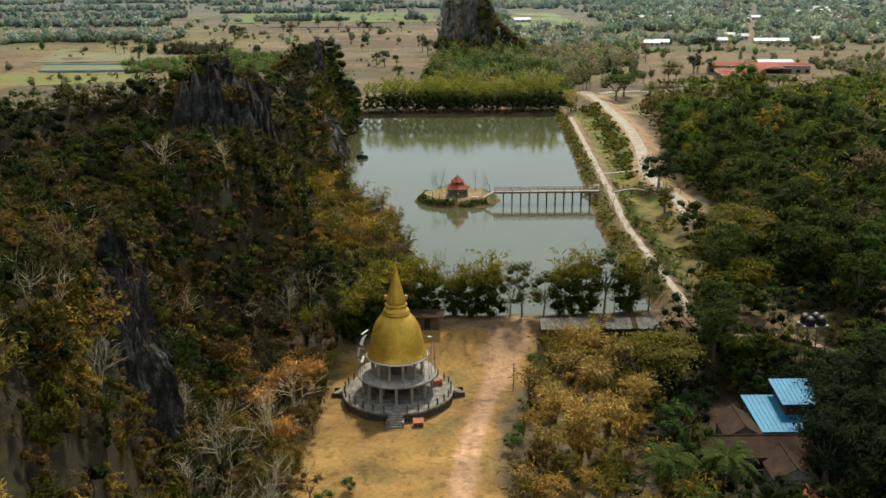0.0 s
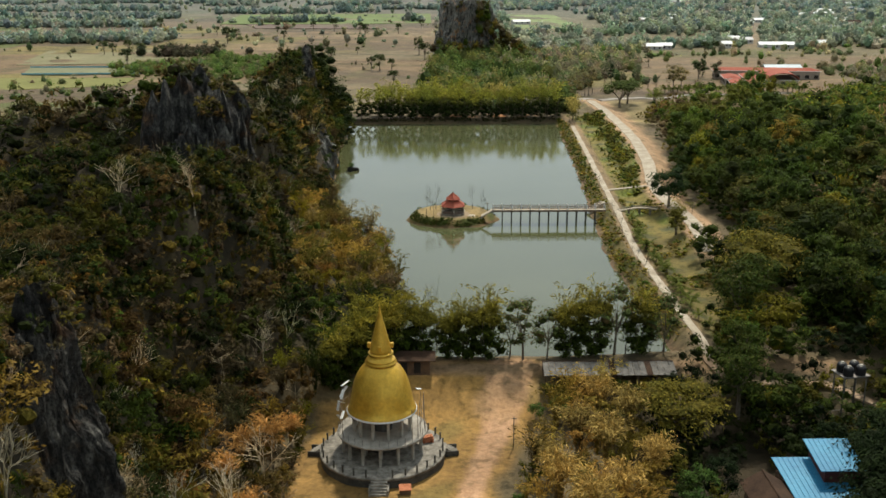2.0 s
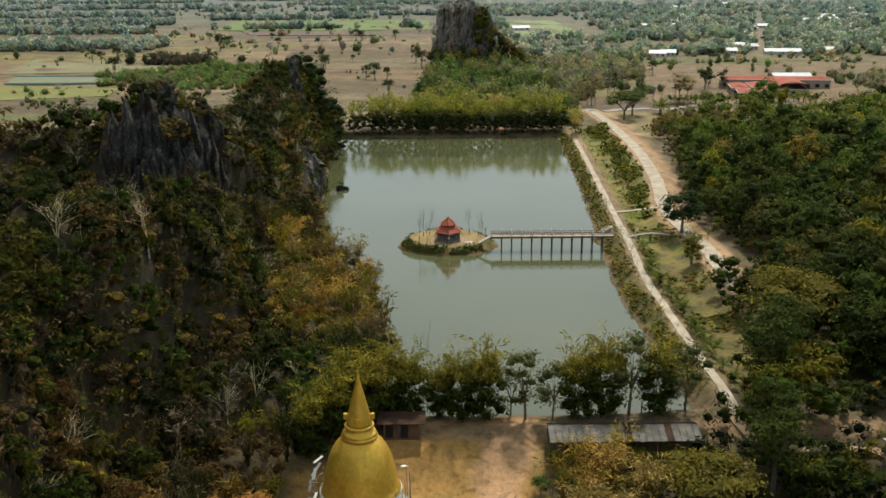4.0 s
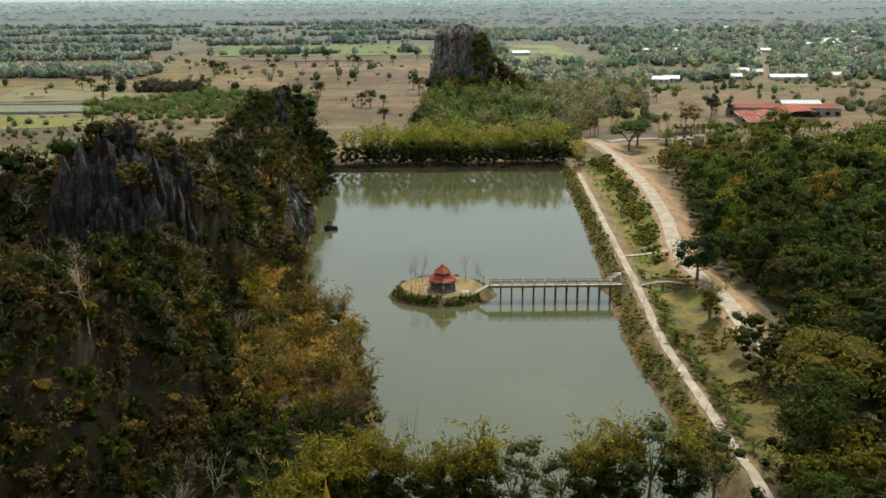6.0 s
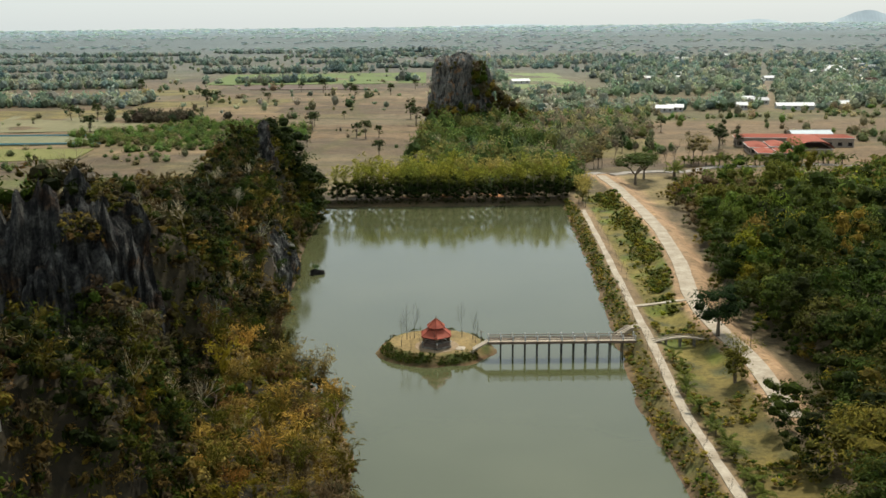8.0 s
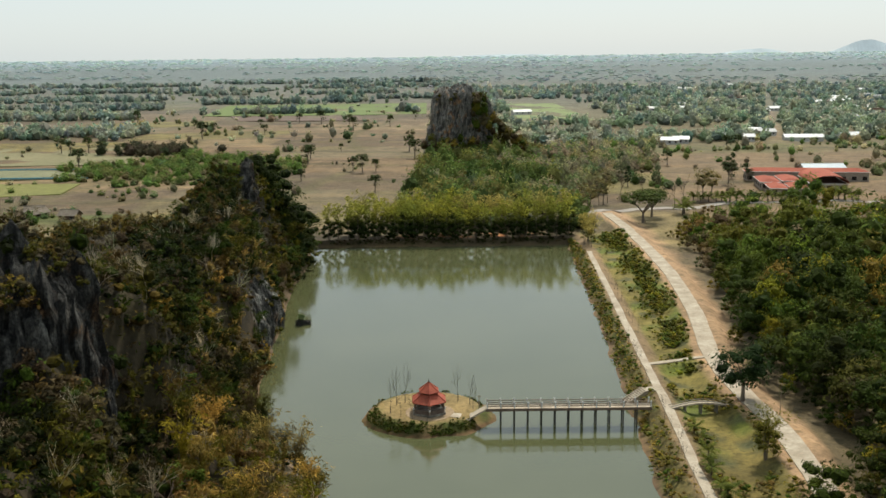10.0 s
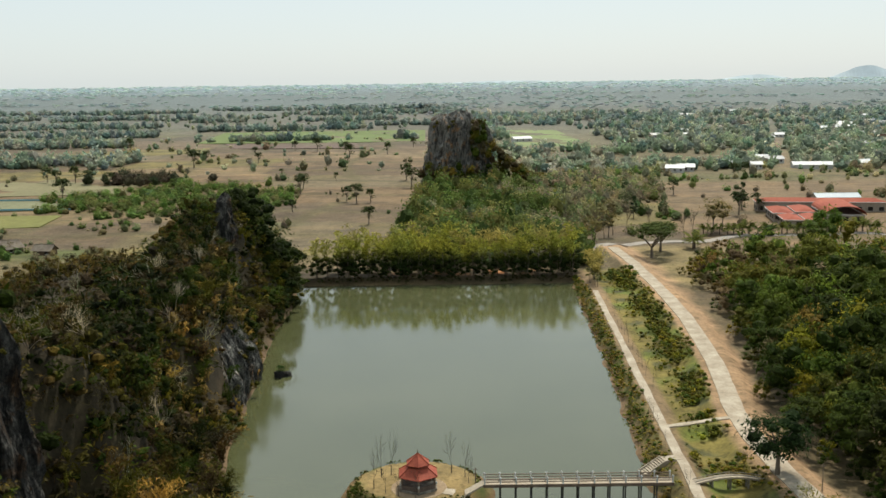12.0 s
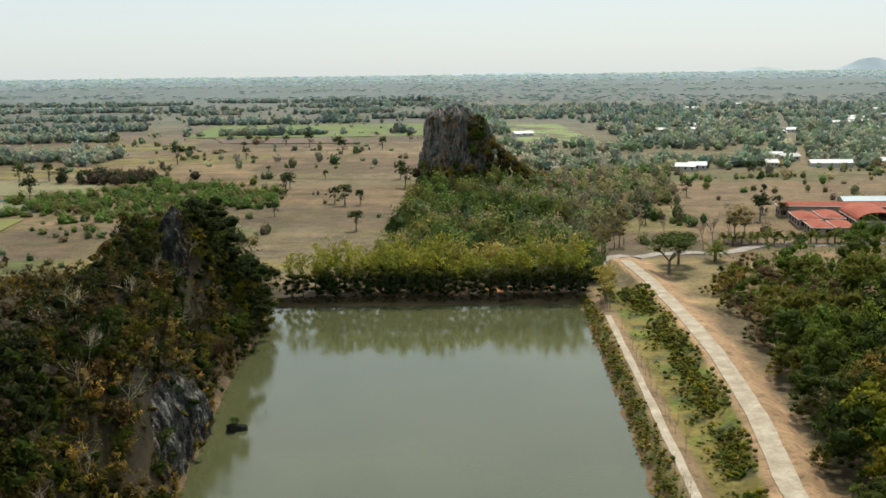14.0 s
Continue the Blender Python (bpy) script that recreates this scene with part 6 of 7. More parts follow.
sheet(bm, [(-1.3, -1.0, 0.0), (1.4, -1.1, -0.15), (1.3, 1.0, 0.5), (-1.2, 1.1, 0.55)], 0.03)
part("canopy", bm, BRICK, ob)
for px, py in ((-1.2, -0.9), (1.2, -0.9), (1.2, 0.9), (-1.2, 0.9)):
    bm = B()
    rod(bm, (px, py, -2.2), (px, py, 0.0), 0.04)
    part("pole", bm, WOODGREY, ob)


def build_tank_tower(x, y):
    z = gz(x, y)
    top = 4.9 - z
    ob = thing("water_tower", pose(x, y, z, 0, 0, 12), "tall rusty steel stand carrying four black water tanks", "water tower")
    for px in (-1.5, 0, 1.5):
        for py in (-1.1, 1.1):
            bm = B()
            rod(bm, (px, py, -0.6), (px, py, top), 0.09)
            part("leg", bm, STEEL, ob)
    for zz in (top * 0.35, top * 0.7):
        for py in (-1.1, 1.1):
            bm = B()
            rod(bm, (-1.5, py, zz), (1.5, py, zz), 0.05)
            rod(bm, (-1.5, py, zz), (0, py, zz - top * 0.3), 0.035)
            part("brace", bm, STEEL, ob)
    bm = B()
    box(bm, 0, 0, top, 3.6, 2.9, 0.16, 0, 0.02)
    part("platform", bm, STEEL, ob)
    for px in (-0.85, 0.85):
        for py in (-0.7, 0.7):
            t = thing("water_tank", pose(x, y, z, 0, 0, 12) @ pose(px, py, top + 0.16), "black ribbed plastic water tank on a steel stand", "water tank", "tanks on the tower")
            bm = B()
            lathe(bm, [(0.62, 0), (0.66, 0.1), (0.62, 0.3), (0.66, 0.4), (0.62, 0.6), (0.66, 0.7), (0.62, 0.9), (0.6, 1.0), (0.45, 1.16), (0.25, 1.2)], 20)
            part("body", bm, BLACKPLASTIC, t, "", True)
            bm = B()
            lathe(bm, [(0.24, 1.19), (0.24, 1.3), (0.1, 1.33)], 12)
            part("lid", bm, GREYCEMENT, t, "grey lid")


build_tank_tower(49.3, 94.2)


def hipped_block(x0, x1, y0, y1, h, rise, roof_mat, wall_mat, label, barrel=False):
    """A low building under a hipped or a barrel-vaulted sheet roof, with dark openings along its front and west sides."""
    cx, cy, lx, ly = (x0 + x1) / 2, (y0 + y1) / 2, x1 - x0, y1 - y0
    ob = thing("school_building", pose(cx, cy, gz(cx, cy), 0, 0, -9), label, "school", "red-roofed compound")
    bm = B()
    box(bm, 0, 0, -1.0, lx - 1.0, ly - 1.0, h + 1.0, 0, 0.03)
    part("wall", bm, wall_mat, ob)
    bm = B()
    if barrel:
        n = 12
        rows = []
        for i in range(n + 1):
            a = math.pi * i / n
            x, z = -lx / 2 * math.cos(a), h + rise * math.sin(a)
            rows.append([bm.verts.new((x, sy * ly / 2, z + dz)) for sy in (-1, 1) for dz in (0, 0.15)])
        for a, b in zip(rows, rows[1:]):
            for f in ((a[1], b[1], b[3], a[3]), (a[0], a[2], b[2], b[0]), (a[0], b[0], b[1], a[1]), (a[2], a[3], b[3], b[2])):
                bm.faces.new(f)
    else:
        m = min(lx, ly) / 2
        e = [(-lx / 2, -ly / 2, h), (lx / 2, -ly / 2, h), (lx / 2, ly / 2, h), (-lx / 2, ly / 2, h)]
        r = [(-lx / 2 + m, 0, h + rise), (lx / 2 - m, 0, h + rise)] if lx > ly else [(0, -ly / 2 + m, h + rise), (0, ly / 2 - m, h + rise)]
        sides = ((e[0], e[1], r[1], r[0]), (e[1], e[2], r[1]), (e[2], e[3], r[0], r[1]), (e[3], e[0], r[0])) if lx > ly else ((e[0], e[1], r[0]), (e[1], e[2], r[1], r[0]), (e[2], e[3], r[1]), (e[3], e[0], r[0], r[1]))
        for f in sides:
            sheet(bm, f, 0.12)
    roof = part("roof", bm, roof_mat, ob)
    bm = B()
    for a, b in (((-lx / 2, -ly / 2), (lx / 2, -ly / 2)), ((-lx / 2, -ly / 2), (-lx / 2, ly / 2))):
        rod(bm, (*a, h - 0.05), (*b, h - 0.05), 0.12, None, 4)
    part("gutter", bm, WHITEPAINT, roof, "pale gutter edge")
    for i in range(max(2, int(lx / 4))):
        bm = B()
        box(bm, -lx / 2 + lx * (i + 0.5) / max(2, int(lx / 4)), -ly / 2 + 0.47, 0.9, 1.8, 0.1, 1.5)
        part("window", bm, DARKGAP, ob)
    for i in range(max(2, int(ly / 4))):
        bm = B()
        box(bm, -lx / 2 + 0.47, -ly / 2 + ly * (i + 0.5) / max(2, int(ly / 4)), 0.9, 0.1, 2.2, 1.5)
        part("window", bm, DARKGAP, ob)
    return ob


def school():
    """The red-roofed compound east of the lane: a long back range, four low blocks and a vaulted hall."""
    wall = plain("cream_wall", (0.30, 0.25, 0.20), (0.42, 0.36, 0.29), 0.9)
    low = "low school block with a faded orange-red metal roof"
    hipped_block(127, 176, 449, 457, 4.2, 1.3, REDMETAL, wall, "long school range with a faded red metal roof")
    hipped_block(126.5, 134.5, 427, 446, 3.2, 1.0, REDMETAL, wall, low)
    hipped_block(135.3, 142.8, 428, 447, 3.2, 1.0, REDMETAL, wall, low)
    hipped_block(124.5, 131.5, 410, 425, 3.0, 1.0, REDMETAL, wall, low)
    hipped_block(132.2, 139.0, 410, 425.5, 3.0, 1.0, REDMETAL, wall, low)
    hipped_block(144.5, 158.5, 421, 447, 3.2, 3.0, REDMETAL, wall, "school hall under a barrel-vaulted red metal roof", True)
    small_house("hall", "long hall with a pale blue-grey metal roof", 165, 471, -3, 17, 8, 4.2, 1.2, plain("pale_roof_sheet", (0.42, 0.50, 0.54), (0.52, 0.60, 0.63), 0.5), wall)


school()


def village():
    rng = random.Random(11)
    white = plain("white_roof_sheet", (0.66, 0.67, 0.66), (0.80, 0.81, 0.80), 0.5, big=0.1)
    greyr = plain("grey_roof_sheet", (0.36, 0.37, 0.37), (0.50, 0.50, 0.50), 0.5, big=0.1)
    wall = plain("pale_wall", (0.50, 0.49, 0.46), (0.66, 0.65, 0.62), 0.9)
    spots = [(134, 621, 10, 7, white), (141, 625, 9, 6, white), (181, 627, 6, 5, white), (204, 668, 11, 8, greyr), (200, 680, 9, 6, white), (216, 636, 22, 7, white), (245, 640, 13, 8, white), (172, 640, 7, 5, greyr), (371, 1015, 24, 10, white), (270, 888, 14, 7, white), (292, 919, 10, 7, white), (397, 1031, 12, 9, white), (368, 920, 16, 9, greyr), (337, 849, 16, 9, RUSTMETAL), (70, 905, 16, 8, white)]
    for i in range(26):
        y = rng.uniform(780, 1500)
        spots.append((206 + (y - 652) * 0.31 + rng.choice([-1, 1, 1]) * rng.uniform(28, 130), y, rng.uniform(8, 15), rng.uniform(6, 8), rng.choice([white, greyr, RUSTMETAL, greyr])))
    for x, y, ln, wd, roof in spots:
        lab = "small village house with a bright white metal roof" if roof is white else "small village house with a grey or rusted roof"
        small_house("village_house", lab, x, y, rng.uniform(-20, 20), ln, wd, 2.8, 1.5, roof, wall, "village houses", 3)


village()
for x, y, rz in ((-140, 390, 20), (-123, 378, -10), (-136, 383, 60)):
    small_house("field_hut", "small field hut with a grey thatched roof", x, y, rz, 6, 4, 1.8, 1.6, plain("thatch", (0.16, 0.13, 0.10), (0.28, 0.24, 0.19), 0.95), WOODDARK, "field huts", 2)


# ---- single trees ----
def dup(proto, cols, seed, patch=None, top=None):
    """Quads and tints of a shape; top: a second colour that takes over towards the tips."""
    q, lum = proto
    t = paint(lum, cols, seed, 0.25, patch)
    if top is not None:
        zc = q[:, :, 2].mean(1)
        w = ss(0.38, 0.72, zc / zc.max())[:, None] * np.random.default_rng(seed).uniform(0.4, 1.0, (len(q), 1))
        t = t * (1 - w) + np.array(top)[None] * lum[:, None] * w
    return q, t


def stems_bm(seed, h, n, spread, r=0.06):
    rng = random.Random(seed)
    out = []
    for i in range(min(n, 6)):
        bm = B()
        a, d = rng.uniform(0, 6.28), rng.uniform(0.1, spread)
        foot = (d * 0.5 * math.cos(a), d * 0.5 * math.sin(a), -0.3)
        rod(bm, foot, (d * 1.3 * math.cos(a), d * 1.3 * math.sin(a), h * rng.uniform(0.6, 0.8)), r, r * 0.5, 5)
        out.append(bm)
    return out


rngt = np.random.default_rng(21)


def ang():
    return float(rngt.uniform(0, 6.28))


# bamboo along the far bank
def joined(*shapes):
    return np.concatenate([a for a, _ in shapes]), np.concatenate([b for _, b in shapes])


# backlight put into the leaves: near-black below, sunlit yellow at the tips
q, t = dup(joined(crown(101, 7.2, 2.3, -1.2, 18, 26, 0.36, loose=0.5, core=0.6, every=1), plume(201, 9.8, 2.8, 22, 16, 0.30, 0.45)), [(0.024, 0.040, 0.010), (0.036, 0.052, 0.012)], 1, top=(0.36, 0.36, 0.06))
far_bamboo = Kind("bamboo_clump", "bamboo", "tall bamboo clump with dark stems and yellow-green tips painted as sunlit", q, t, stems_bm(1, 8, 16, 0.9), BARK, "bamboo row on the far bank")
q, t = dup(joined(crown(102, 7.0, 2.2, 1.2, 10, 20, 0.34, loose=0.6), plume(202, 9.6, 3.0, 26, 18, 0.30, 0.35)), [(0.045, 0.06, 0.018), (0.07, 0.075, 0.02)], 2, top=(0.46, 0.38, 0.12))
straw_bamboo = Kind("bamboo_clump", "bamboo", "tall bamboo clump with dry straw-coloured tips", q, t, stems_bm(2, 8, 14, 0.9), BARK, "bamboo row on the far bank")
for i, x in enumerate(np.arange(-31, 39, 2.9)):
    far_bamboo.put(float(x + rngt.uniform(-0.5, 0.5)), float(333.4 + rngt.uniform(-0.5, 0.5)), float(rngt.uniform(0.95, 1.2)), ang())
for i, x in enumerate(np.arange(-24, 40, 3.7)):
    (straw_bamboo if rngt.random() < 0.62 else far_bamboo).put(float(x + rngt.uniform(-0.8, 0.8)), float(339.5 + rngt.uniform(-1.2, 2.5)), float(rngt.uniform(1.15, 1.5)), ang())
for x, y, s in ((42.6, 322, 0.85), (44.2, 327, 0.9), (43.4, 316.5, 0.75), (46.0, 331, 0.8)):
    straw_bamboo.put(x, y, s, ang(), label="yellow-green bamboo clump at the end of the footpath")

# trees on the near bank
# the yellow top colour is a painted highlight on these clumps
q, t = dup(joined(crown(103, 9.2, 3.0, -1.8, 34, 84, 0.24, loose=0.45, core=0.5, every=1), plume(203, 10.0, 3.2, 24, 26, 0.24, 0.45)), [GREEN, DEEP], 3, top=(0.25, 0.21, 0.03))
bank_bamboo = Kind("bamboo_clump", "bamboo", "leafy green bamboo clump on the near bank", q, t, stems_bm(3, 8, 14, 1.0), BARK, "trees on the near bank")
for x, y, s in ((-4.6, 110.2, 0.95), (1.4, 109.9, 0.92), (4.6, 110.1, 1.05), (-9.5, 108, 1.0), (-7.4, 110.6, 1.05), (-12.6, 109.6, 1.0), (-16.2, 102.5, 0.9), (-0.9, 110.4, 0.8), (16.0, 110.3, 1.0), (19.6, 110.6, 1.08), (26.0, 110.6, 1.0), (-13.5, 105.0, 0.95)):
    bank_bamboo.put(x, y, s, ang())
c = crown(104, 10.2, 3.8, 0.8, 19, 44, 0.27, loose=0.6)
q, t = dup(c, [(0.075, 0.10, 0.03), (0.13, 0.10, 0.045)], 4, 0.35)
open_tree = Kind("bank_tree", "tree", "open-crowned slender tree with thin leaning stems", q, t, trunk_bm(4, 9.5, 0.16, 2.6, 5, 0.3), BARK, "trees on the near bank")
for x, y, s in ((9.6, 109.4, 1.0), (13.0, 110.0, 0.8), (22.6, 110.8, 1.15), (29.6, 111.0, 1.05), (7.8, 110.4, 0.7)):
    open_tree.put(x, y, s, ang())
c = twigs(105, 12.0, 2.0, 3, 3, 0.17)
q, t = dup(c, [(0.12, 0.10, 0.075)], 5)
bare_tall = Kind("bare_tree", "tree", "tall thin leafless tree standing at the lake edge", q, t, stems_bm(5, 3, 1, 0.1, 0.12), BARK)
bare_tall.put(-2.6, 117.0, 0.95, 0.4, z=-0.3)
bare_tall.put(18.0, 111.4, 0.8, 1.4, label="thin leafless tree among the bank trees")
bare_tall.put(24.3, 111.4, 0.9, 2.4, label="thin leafless tree among the bank trees")

# island and path saplings
c = twigs(106, 5.4, 1.1, 3, 3, 0.07)
q, t = dup(c, [(0.10, 0.085, 0.07)], 6)
sapling = Kind("bare_sapling", "tree", "slender leafless sapling with upright twigs", q, t, stems_bm(6, 1.6, 1, 0.05, 0.07), BARK, "leafless saplings")
for x, y, s in ((-5.2, 191.0, 1.1), (-4.5, 194.6, 1.2), (-3.6, 189.5, 0.95), (-3.2, 195.6, 1.25), (-1.9, 188.6, 0.9), (5.0, 196.0, 1.2), (6.9, 194.6, 1.05), (7.3, 192.6, 0.8), (0.4, 186.8, 0.95)):
    sapling.put(x, y, s, ang())
for y in np.arange(124, 302, 5.6):
    y = float(y + rngt.uniform(-1.6, 1.6))
    if 186 < y < 201:
        continue
    x = float(np.interp(y, PATH_Y, PATH_X)) + (-1.25 if y < 225 else 1.4)
    sapling.put(x, y, float(rngt.uniform(0.45, 0.8)), ang(), label="leafless sapling beside the concrete footpath")

# trees by the road
c = crown(107, 10.4, 5.0, 0.6, 34, 62, 0.29)
q, t = dup(c, [(0.022, 0.042, 0.012), (0.035, 0.060, 0.016)], 7)
dark_tree = Kind("mango_tree", "tree", "dense round dark green tree beside the road", q, t, trunk_bm(7, 9, 0.32, 3.4, 6, 0.3))
dark_tree.put(47.9, 190.8, 0.98, 0.3)
q, t = dup(joined(crown(108, 5.4, 2.1, 0.3, 20, 60, 0.17, every=1), plume(208, 6.2, 2.6, 34, 30, 0.15, 0.2)), [(0.13, 0.13, 0.025), (0.20, 0.175, 0.03)], 8)
bushy = Kind("tufted_bamboo", "bamboo", "small round yellow-green bamboo tuft on the grass slope", q, t, stems_bm(8, 5, 10, 0.5))
bushy.put(45.2, 171.0, 1.15, 0.8)
c = crown(109, 9.5, 7.4, 5.2, 30, 52, 0.36, flat=0.6)
q, t = dup(c, [(0.055, 0.085, 0.022), (0.075, 0.095, 0.03)], 9)
rain = Kind("rain_tree", "tree", "wide flat-crowned rain tree beside the road", q, t, trunk_bm(9, 8.5, 0.4, 6.0, 7, 0.35))
rain.put(65.6, 355.5, 1.05, 0.2)
rain.put(70.5, 366.0, 0.95, 1.7)
c = crown(110, 10.8, 8.4, 3.0, 46, 58, 0.34, flat=0.55, droop=0.15)
q, t = dup(c, [(0.165, 0.135, 0.022), (0.12, 0.11, 0.02)], 10)
dome_tree = Kind("umbrella_tree", "tree", "broad umbrella-shaped tree with mustard-green leaves", q, t, trunk_bm(10, 9, 0.4, 5.5, 7, 0.35))
dome_tree.put(50.5, 133.5, 1.05, 0.5)
dome_tree.put(27.5, 92.0, 0.82, 2.1, label="broad dark green tree beside the thicket")

# tall green trees round the house and the end of the footpath
c = crown(111, 13.5, 4.8, 1.2, 28, 66, 0.32)
q, t = dup(c, [(0.030, 0.050, 0.008), (0.052, 0.066, 0.012)], 11)
tall_tree = Kind("tall_tree", "tree", "tall leafy green tree with an uneven crown", q, t, trunk_bm(11, 12, 0.34, 3.4, 6, 0.35), BARK, "tall trees by the yard")
for x, y, s in ((41.0, 114.5, 1.0), (46.5, 124.0, 0.9), (38.5, 103.8, 0.72), (58, 118, 1.0), (64, 128, 1.0), (36.5, 97.0, 0.85), (61, 108, 0.9)):
    tall_tree.put(x, y, s, ang())
q, t = dup(crown(112, 12.0, 5.2, 0.3, 32, 66, 0.32), [(0.012, 0.021, 0.007), (0.018, 0.030, 0.009)], 12)
yard_tree = Kind("yard_tree", "tree", "dense dark green tree leaning over the house roofs", q, t, trunk_bm(12, 10, 0.4, 3.8, 6, 0.25), BARK, "dark trees by the house")
for x, y, s in ((48.2, 82.5, 0.9), (45.4, 76.0, 0.95), (41.6, 66.4, 0.85), (44.2, 71.0, 0.95), (48.5, 69.0, 1.0), (51.5, 63.5, 1.0), (46.5, 59.0, 0.9), (54.5, 67.0, 1.0), (54.5, 83.0, 1.0), (53, 73, 1.0), (44.5, 63.0, 0.85), (58, 91, 0.85), (29.5, 79.5, 0.5), (62, 77, 1.0), (45.0, 87.5, 0.55)):
    yard_tree.put(x, y, s, ang())
q, t = dup(plume(113, 7.2, 3.2, 40, 46, 0.22, 0.1), [(0.38, 0.265, 0.085), (0.29, 0.205, 0.07)], 13)
straw_clump = Kind("dry_bamboo", "bamboo", "feathery straw-coloured dry bamboo clump", q, t, stems_bm(13, 6, 14, 0.8), BARK, "dry bamboo round the clearing")
for x, y, s in ((18.5, 97.0, 0.85), (21.5, 92.5, 1.0), (14.5, 89.0, 0.85), (17.5, 84.5, 1.0), (11.0, 76.0, 0.95), (13.5, 70.0, 1.0), (9.0, 67.0, 0.8), (17.5, 74.0, 0.95), (10.5, 82.5, 0.7), (22.5, 81.0, 0.9)):
    straw_clump.put(x, y, s, ang())
q, t = dup(plume(114, 6.2, 2.7, 36, 46, 0.22, 0.1), [(0.46, 0.25, 0.085), (0.35, 0.20, 0.07)], 14)
rust_tree = Kind("dry_bamboo", "bamboo", "rusty orange dry bamboo clump at the hill foot", q, t, stems_bm(14, 5, 12, 0.8), BARK, "dry bamboo round the clearing")
for x, y, s in ((-22.0, 84.5, 1.05), (-24.5, 82.0, 0.9), (-20.5, 90.5, 0.7), (-22.0, 71.0, 0.75), (-25.5, 75.5, 0.8)):
    rust_tree.put(x, y, s, ang())
q, t = dup(crown(115, 5.2, 2.6, 0.6, 14, 60, 0.24), [(0.05, 0.10, 0.022), (0.07, 0.12, 0.03)], 15)
shrub = Kind("green_shrub", "shrub", "fresh green bushy shrub in dry thicket", q, t, trunk_bm(15, 4, 0.12, 1.6, 5, 0.2), BARK, "green shrubs")
for x, y, s in ((13.6, 97.0, 0.75), (27.0, 79.0, 0.95), (14.0, 78.0, 0.7), (5.6, 72.6, 0.5), (6.6, 76.0, 0.4), (10.4, 97.5, 0.5), (-15.6, 58.0, 0.6), (-13.5, 63.0, 0.4), (25.5, 74.5, 0.8), (-26.6, 246.6, 0.35)):
    shrub.put(x, y, s, ang(), z=(0.6 if y > 240 else None))
c = twigs(116, 8.5, 4.6, 4, 3, 0.11)
q, t = dup(c, [(0.58, 0.51, 0.40)], 16)
pale_tree = Kind("pale_bare_tree", "tree", "leafless tree with pale crooked limbs", q, t, stems_bm(16, 2.0, 1, 0.05, 0.16), PALEBARK, "pale leafless trees")
for x, y, s in ((-22.0, 66.0, 1.35), (-26.0, 57.0, 1.25), (-20.0, 49.0, 1.1), (-21.5, 78.5, 1.15), (-28.0, 66.0, 0.8), (-37.5, 180, 0.8), (-40, 140, 0.8), (-34, 205, 0.7), (-45, 175, 0.8), (-30, 60, 1.0), (-24, 44, 1.1), (-31.5, 40, 0.9), (-27.5, 50, 1.0), (-36, 63, 0.8), (-21, 57, 0.9), (-33, 72, 0.8), (-29, 150, 0.75), (-27, 164, 0.7), (-33, 191, 0.75), (-40, 119, 0.85), (-35, 109, 0.9), (-42, 100, 0.9), (-46, 121, 0.8), (-33, 141, 0.75), (-28, 136, 0.7), (-37, 216, 0.7), (-36, 251, 0.7), (-44, 231, 0.75), (-48, 200, 0.8), (-30, 98, 0.8), (-26, 104, 0.75), (-36, 82, 0.9), (-40, 265, 0.6), (-39, 240, 0.65)):
    pale_tree.put(x, y, s, ang())
q, t = dup(crown(117, 4.6, 2.2, 1.4, 9, 34, 0.2, loose=0.7), [(0.13, 0.10, 0.03), (0.16, 0.09, 0.03)], 17)
thin_tree = Kind("thin_tree", "tree", "small thin-leaved tree at the clearing edge", q, t, trunk_bm(17, 4.2, 0.09, 1.6, 5, 0.3), BARK, "small trees at the clearing edge")
for x, y, s in ((-19.4, 77.5, 1.05), (-20.5, 72.0, 0.9), (-17.5, 60.5, 1.0), (-20.0, 96.0, 0.9), (-20.4, 66.5, 1.0), (5.8, 65.5, 0.8)):
    thin_tree.put(x, y, s, ang())

# lone trees over the fields
q, t = dup(crown(118, 8.6, 3.4, 0.8, 12, 22, 0.6), [(0.045, 0.062, 0.022), (0.06, 0.075, 0.03)], 18)
field_tree = Kind("field_tree", "tree", "lone dark green tree standing in dry fields", q, t, trunk_bm(18, 8, 0.25, 2.4, 4, 0.35), BARK, "lone field trees")
for x, y, s in ((-153, 690, 1.5), (-156, 735, 1.0), (-173, 524, 1.3), (-172, 588, 0.9), (-213, 608, 1.1), (-64, 536, 1.2), (-61, 754, 1.3), (-34, 498, 1.1), (-91, 815, 1.4), (-24, 434, 0.9), (-197, 606, 1.2), (-247, 862, 1.3), (-37, 794, 1.1), (118, 446, 1.2), (109, 516, 0.9), (-205, 600, 1.0), (-186, 596, 1.0), (-66, 560, 1.0), (-39, 505, 0.9), (-28, 500, 0.8), (-58, 470, 0.7), (-118, 720, 0.9), (-54, 600, 0.6), (-90, 640, 0.5), (132, 470, 0.7), (128, 452, 0.7), (-70, 820, 1.0), (-110, 830, 1.0), (-135, 800, 0.8), (-180, 780, 0.9), (-20, 860, 1.0), (-5, 700, 1.0), (-12, 560, 1.3), (-16, 600, 1.2)):
    field_tree.put(x, y, s, ang())
c = twigs(119, 10, 3.6, 3, 4, 0.16)
q, t = dup(c, [(0.17, 0.14, 0.11)], 19)
teak = Kind("bare_teak", "tree", "tall leafless brown tree beside the lane", q, t, stems_bm(19, 3, 1, 0.05, 0.16), BARK, "leafless trees by the lane")
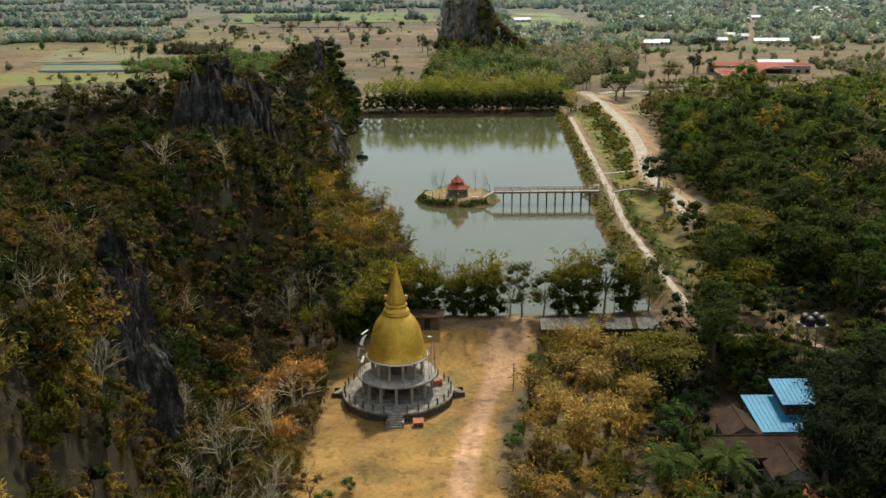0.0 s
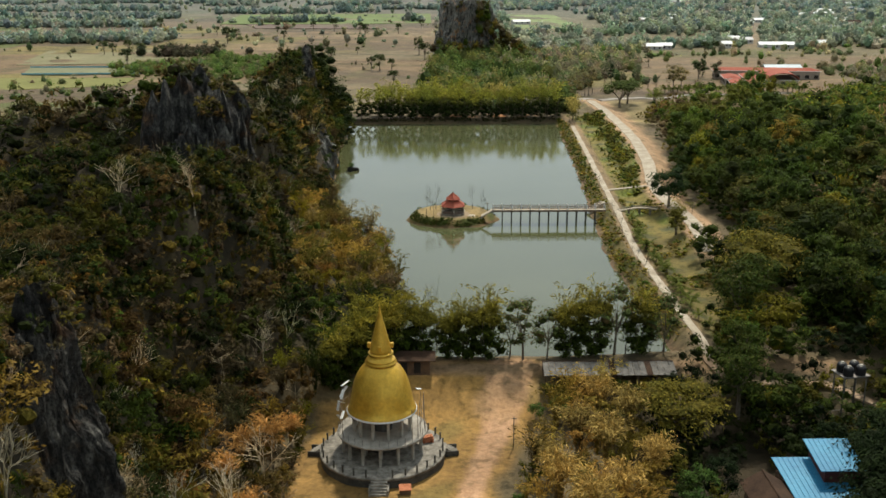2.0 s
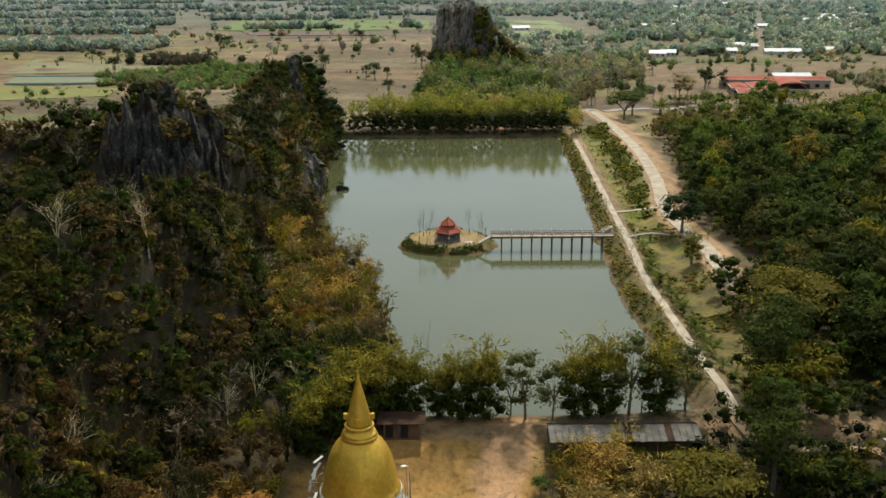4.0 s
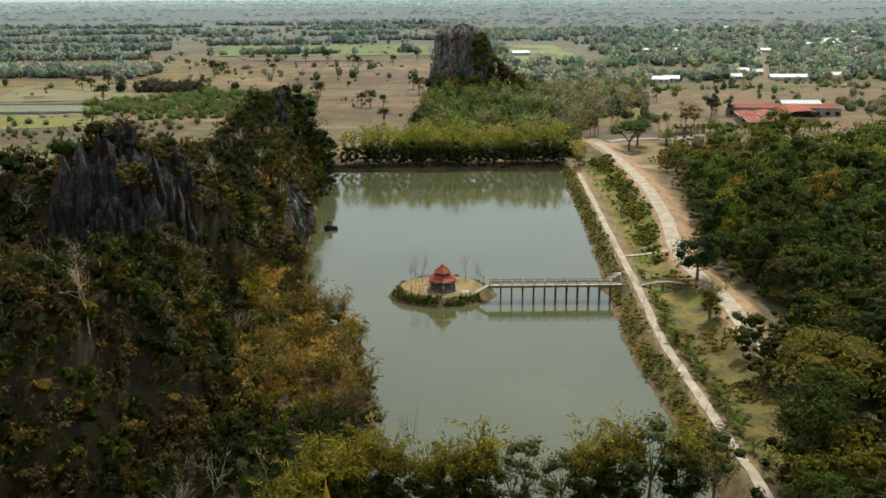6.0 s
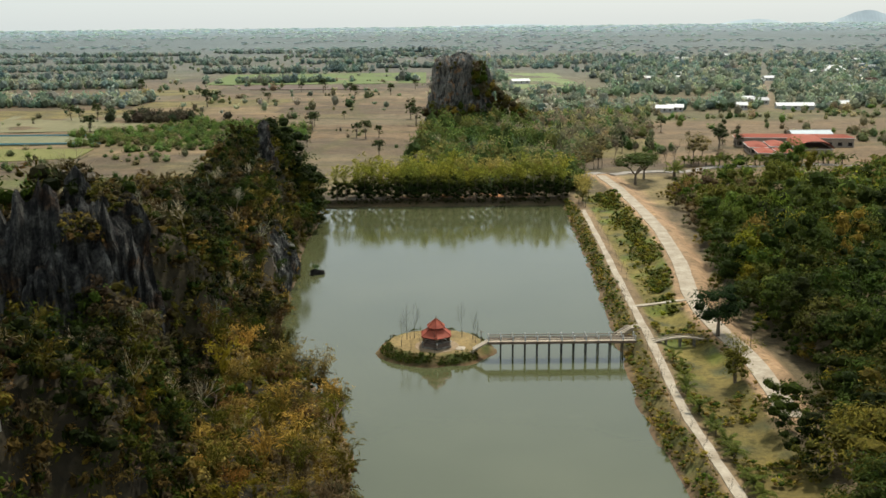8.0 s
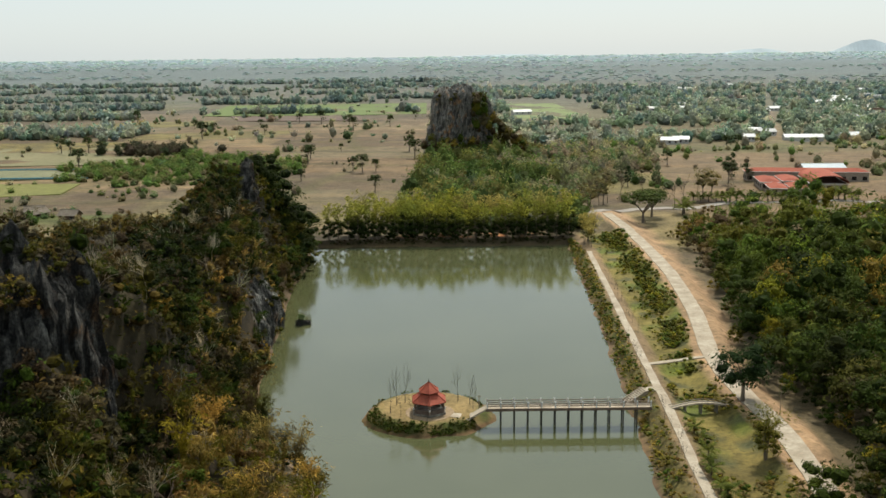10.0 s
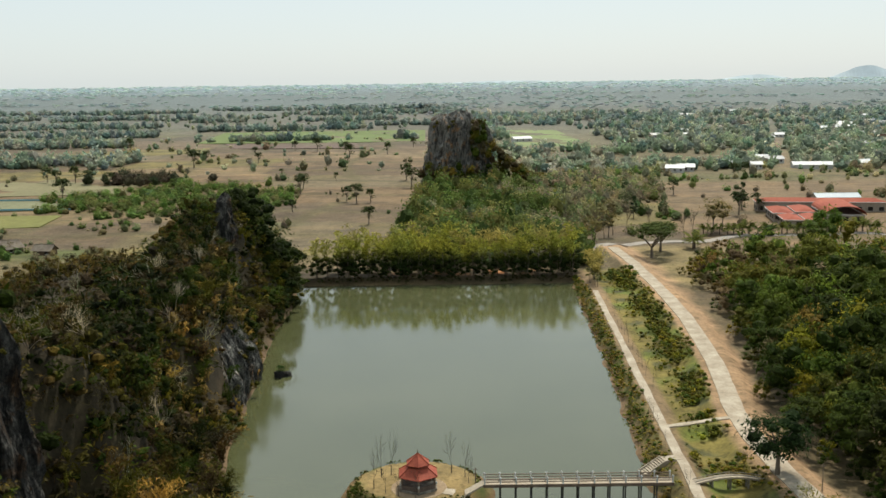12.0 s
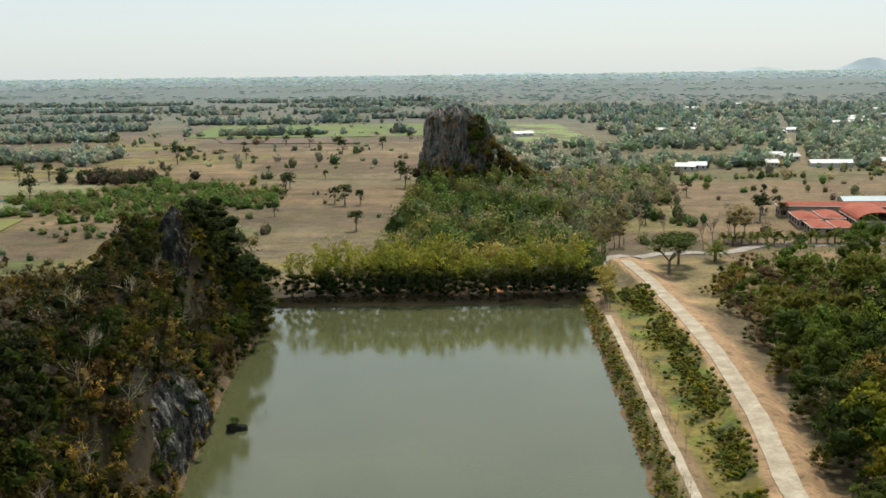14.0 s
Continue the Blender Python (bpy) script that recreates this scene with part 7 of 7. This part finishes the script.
for x, y, s in ((51, 388, 1.0), (54.5, 392, 1.1), (58, 396, 1.0), (62, 402, 1.1), (48, 396, 0.9), (84, 392, 0.95), (88, 396, 1.0), (68, 410, 1.0), (76, 408, 0.9), (56, 408, 1.0), (95, 404, 0.9), (46, 404, 1.0)):
    teak.put(x, y, s, ang())


# a pointed dark tree and a brown-leaved one before the compound
cone = crown(120, 11.0, 2.6, 0.2, 26, 40, 0.36, core=0.5)
cone[0][:, :, :2] *= np.clip(1.35 - cone[0].mean(1)[:, None, 2:] / 10.0, 0.15, 1.3)
q, t = dup(cone, [(0.030, 0.050, 0.020), (0.045, 0.066, 0.026)], 22)
pointed = Kind("pointed_tree", "tree", "pointed dark green tree standing alone by the compound", q, t, trunk_bm(20, 8, 0.22, 1.2, 4, 0.3))
pointed.put(124, 462, 1.15, 0.4)
pointed.put(76, 438, 0.9, 1.4, label="pointed dark green tree at the edge of the dusty wood")
q, t = dup(crown(121, 11.5, 4.6, 2.5, 20, 34, 0.34, loose=0.7), [(0.19, 0.15, 0.06), (0.14, 0.13, 0.05)], 23)
sparse = Kind("sparse_tree", "tree", "tall thin-crowned tree with yellowing brown leaves", q, t, trunk_bm(21, 10, 0.22, 3.0, 6, 0.35), BARK, "yellowing trees by the lane")
for x, y, s in ((97, 404, 1.1), (101, 408, 1.0), (60, 399, 0.9), (52, 382, 0.9), (47, 376, 0.8), (63, 425, 0.9)):
    sparse.put(x, y, s, ang())
for x, y in ((158, 590), (165, 594)):
    field_tree.put(x, y, 1.0, ang())


# ---- palms ----
def frond_quads(rng, n, ln, rise, size, width):
    out = []
    for i in range(n):
        a = i * 2.4 + rng.uniform(-0.3, 0.3)
        el = rng.uniform(0.15, 1.0)
        pts = []
        for k in range(9):
            s = k / 8
            r = ln * s * (1 - 0.25 * el * s)
            pts.append(np.array([math.cos(a) * r, math.sin(a) * r, rise * el * 1.6 * s - ln * 0.62 * s * s]))
        side = np.array([-math.sin(a), math.cos(a), 0])
        for k in range(8):
            p, q = pts[k], pts[k + 1]
            w = width * (0.5 + math.sin(math.pi * (k + 0.7) / 8.6) * 0.8)
            for sg in (-1, 1):
                tip = (p + q) / 2 + side * sg * w + np.array([0, 0, -0.30 * w]) + (q - p) * 0.9
                out.append([p, q, tip + (q - p) * 0.15, tip - (q - p) * 0.1])
    return np.array(out), np.ones(len(out))


rp = np.random.default_rng(31)
q, lum = frond_quads(rp, 30, 3.1, 1.7, 0.3, 0.36)
q = q + (0, 0, 4.4)
bm = B()
rod(bm, (0, 0, -0.4), (0.15, 0.05, 2.3), 0.2, 0.15, 8)
rod(bm, (0.15, 0.05, 2.3), (0.0, 0.0, 4.45), 0.15, 0.12, 8)
palm = Kind("palm_tree", "palm", "feathery green palm with arching fronds", q, paint(lum, [(0.036, 0.058, 0.012), (0.062, 0.080, 0.018)], 20), bm, BARK, "palms by the house")
for x, y, s in ((21.9, 60.3, 1.3), (28.6, 62.0, 1.3), (24.0, 55.5, 0.95)):
    palm.put(x, y, s, ang())
q, lum = frond_quads(rp, 11, 1.7, 1.5, 0.3, 0.34)
q = q + (0, 0, 1.0)
bm = B()
rod(bm, (0, 0, -0.3), (0, 0, 1.05), 0.12, 0.09, 6)
young = Kind("young_palm", "palm", "young palm with drooping green fronds by the footpath", q, paint(lum, [(0.075, 0.095, 0.018), (0.10, 0.11, 0.022)], 21), bm, BARK, "young palms along the footpath")
for y in np.arange(119, 182, 3.6):
    y = float(y + rngt.uniform(-1, 1))
    x = float(np.interp(y, PATH_Y, PATH_X) + rngt.uniform(1.6, 3.0))
    young.put(x, y, float(rngt.uniform(0.8, 1.35)), ang())
for i in range(24):
    x, y = float(92 + i * 2.6 + rngt.uniform(-0.6, 0.6)), float(397.5 + 0.05 * i + rngt.uniform(-1.2, 1.2))
    young.put(x, y, float(rngt.uniform(1.7, 2.5)), ang(), label="banana plant in a row before the red roofs")
for x, y in ((82, 372), (83, 374)):
    young.put(x, y, 2.6, ang(), label="banana plant beside the lane")


# ---- poles ----
def pole(x, y, h, label):
    ob = thing("pole", pose(x, y, gz(x, y)), label, "pole", "poles by the road")
    bm = B()
    rod(bm, (0, 0, -0.5), (0, 0, h), 0.08, 0.06, 8)
    part("shaft", bm, WOODGREY, ob)
    bm = B()
    box(bm, 0, 0, h - 0.3, 0.7, 0.08, 0.08)
    part("arm", bm, WOODGREY, ob)


for x, y, h in ((51.8, 185.5, 3.6), (7.0, 90.5, 4.2), (8.2, 192.0, 2.4)):
    pole(x, y, h, "thin weathered wooden pole standing in the grass")
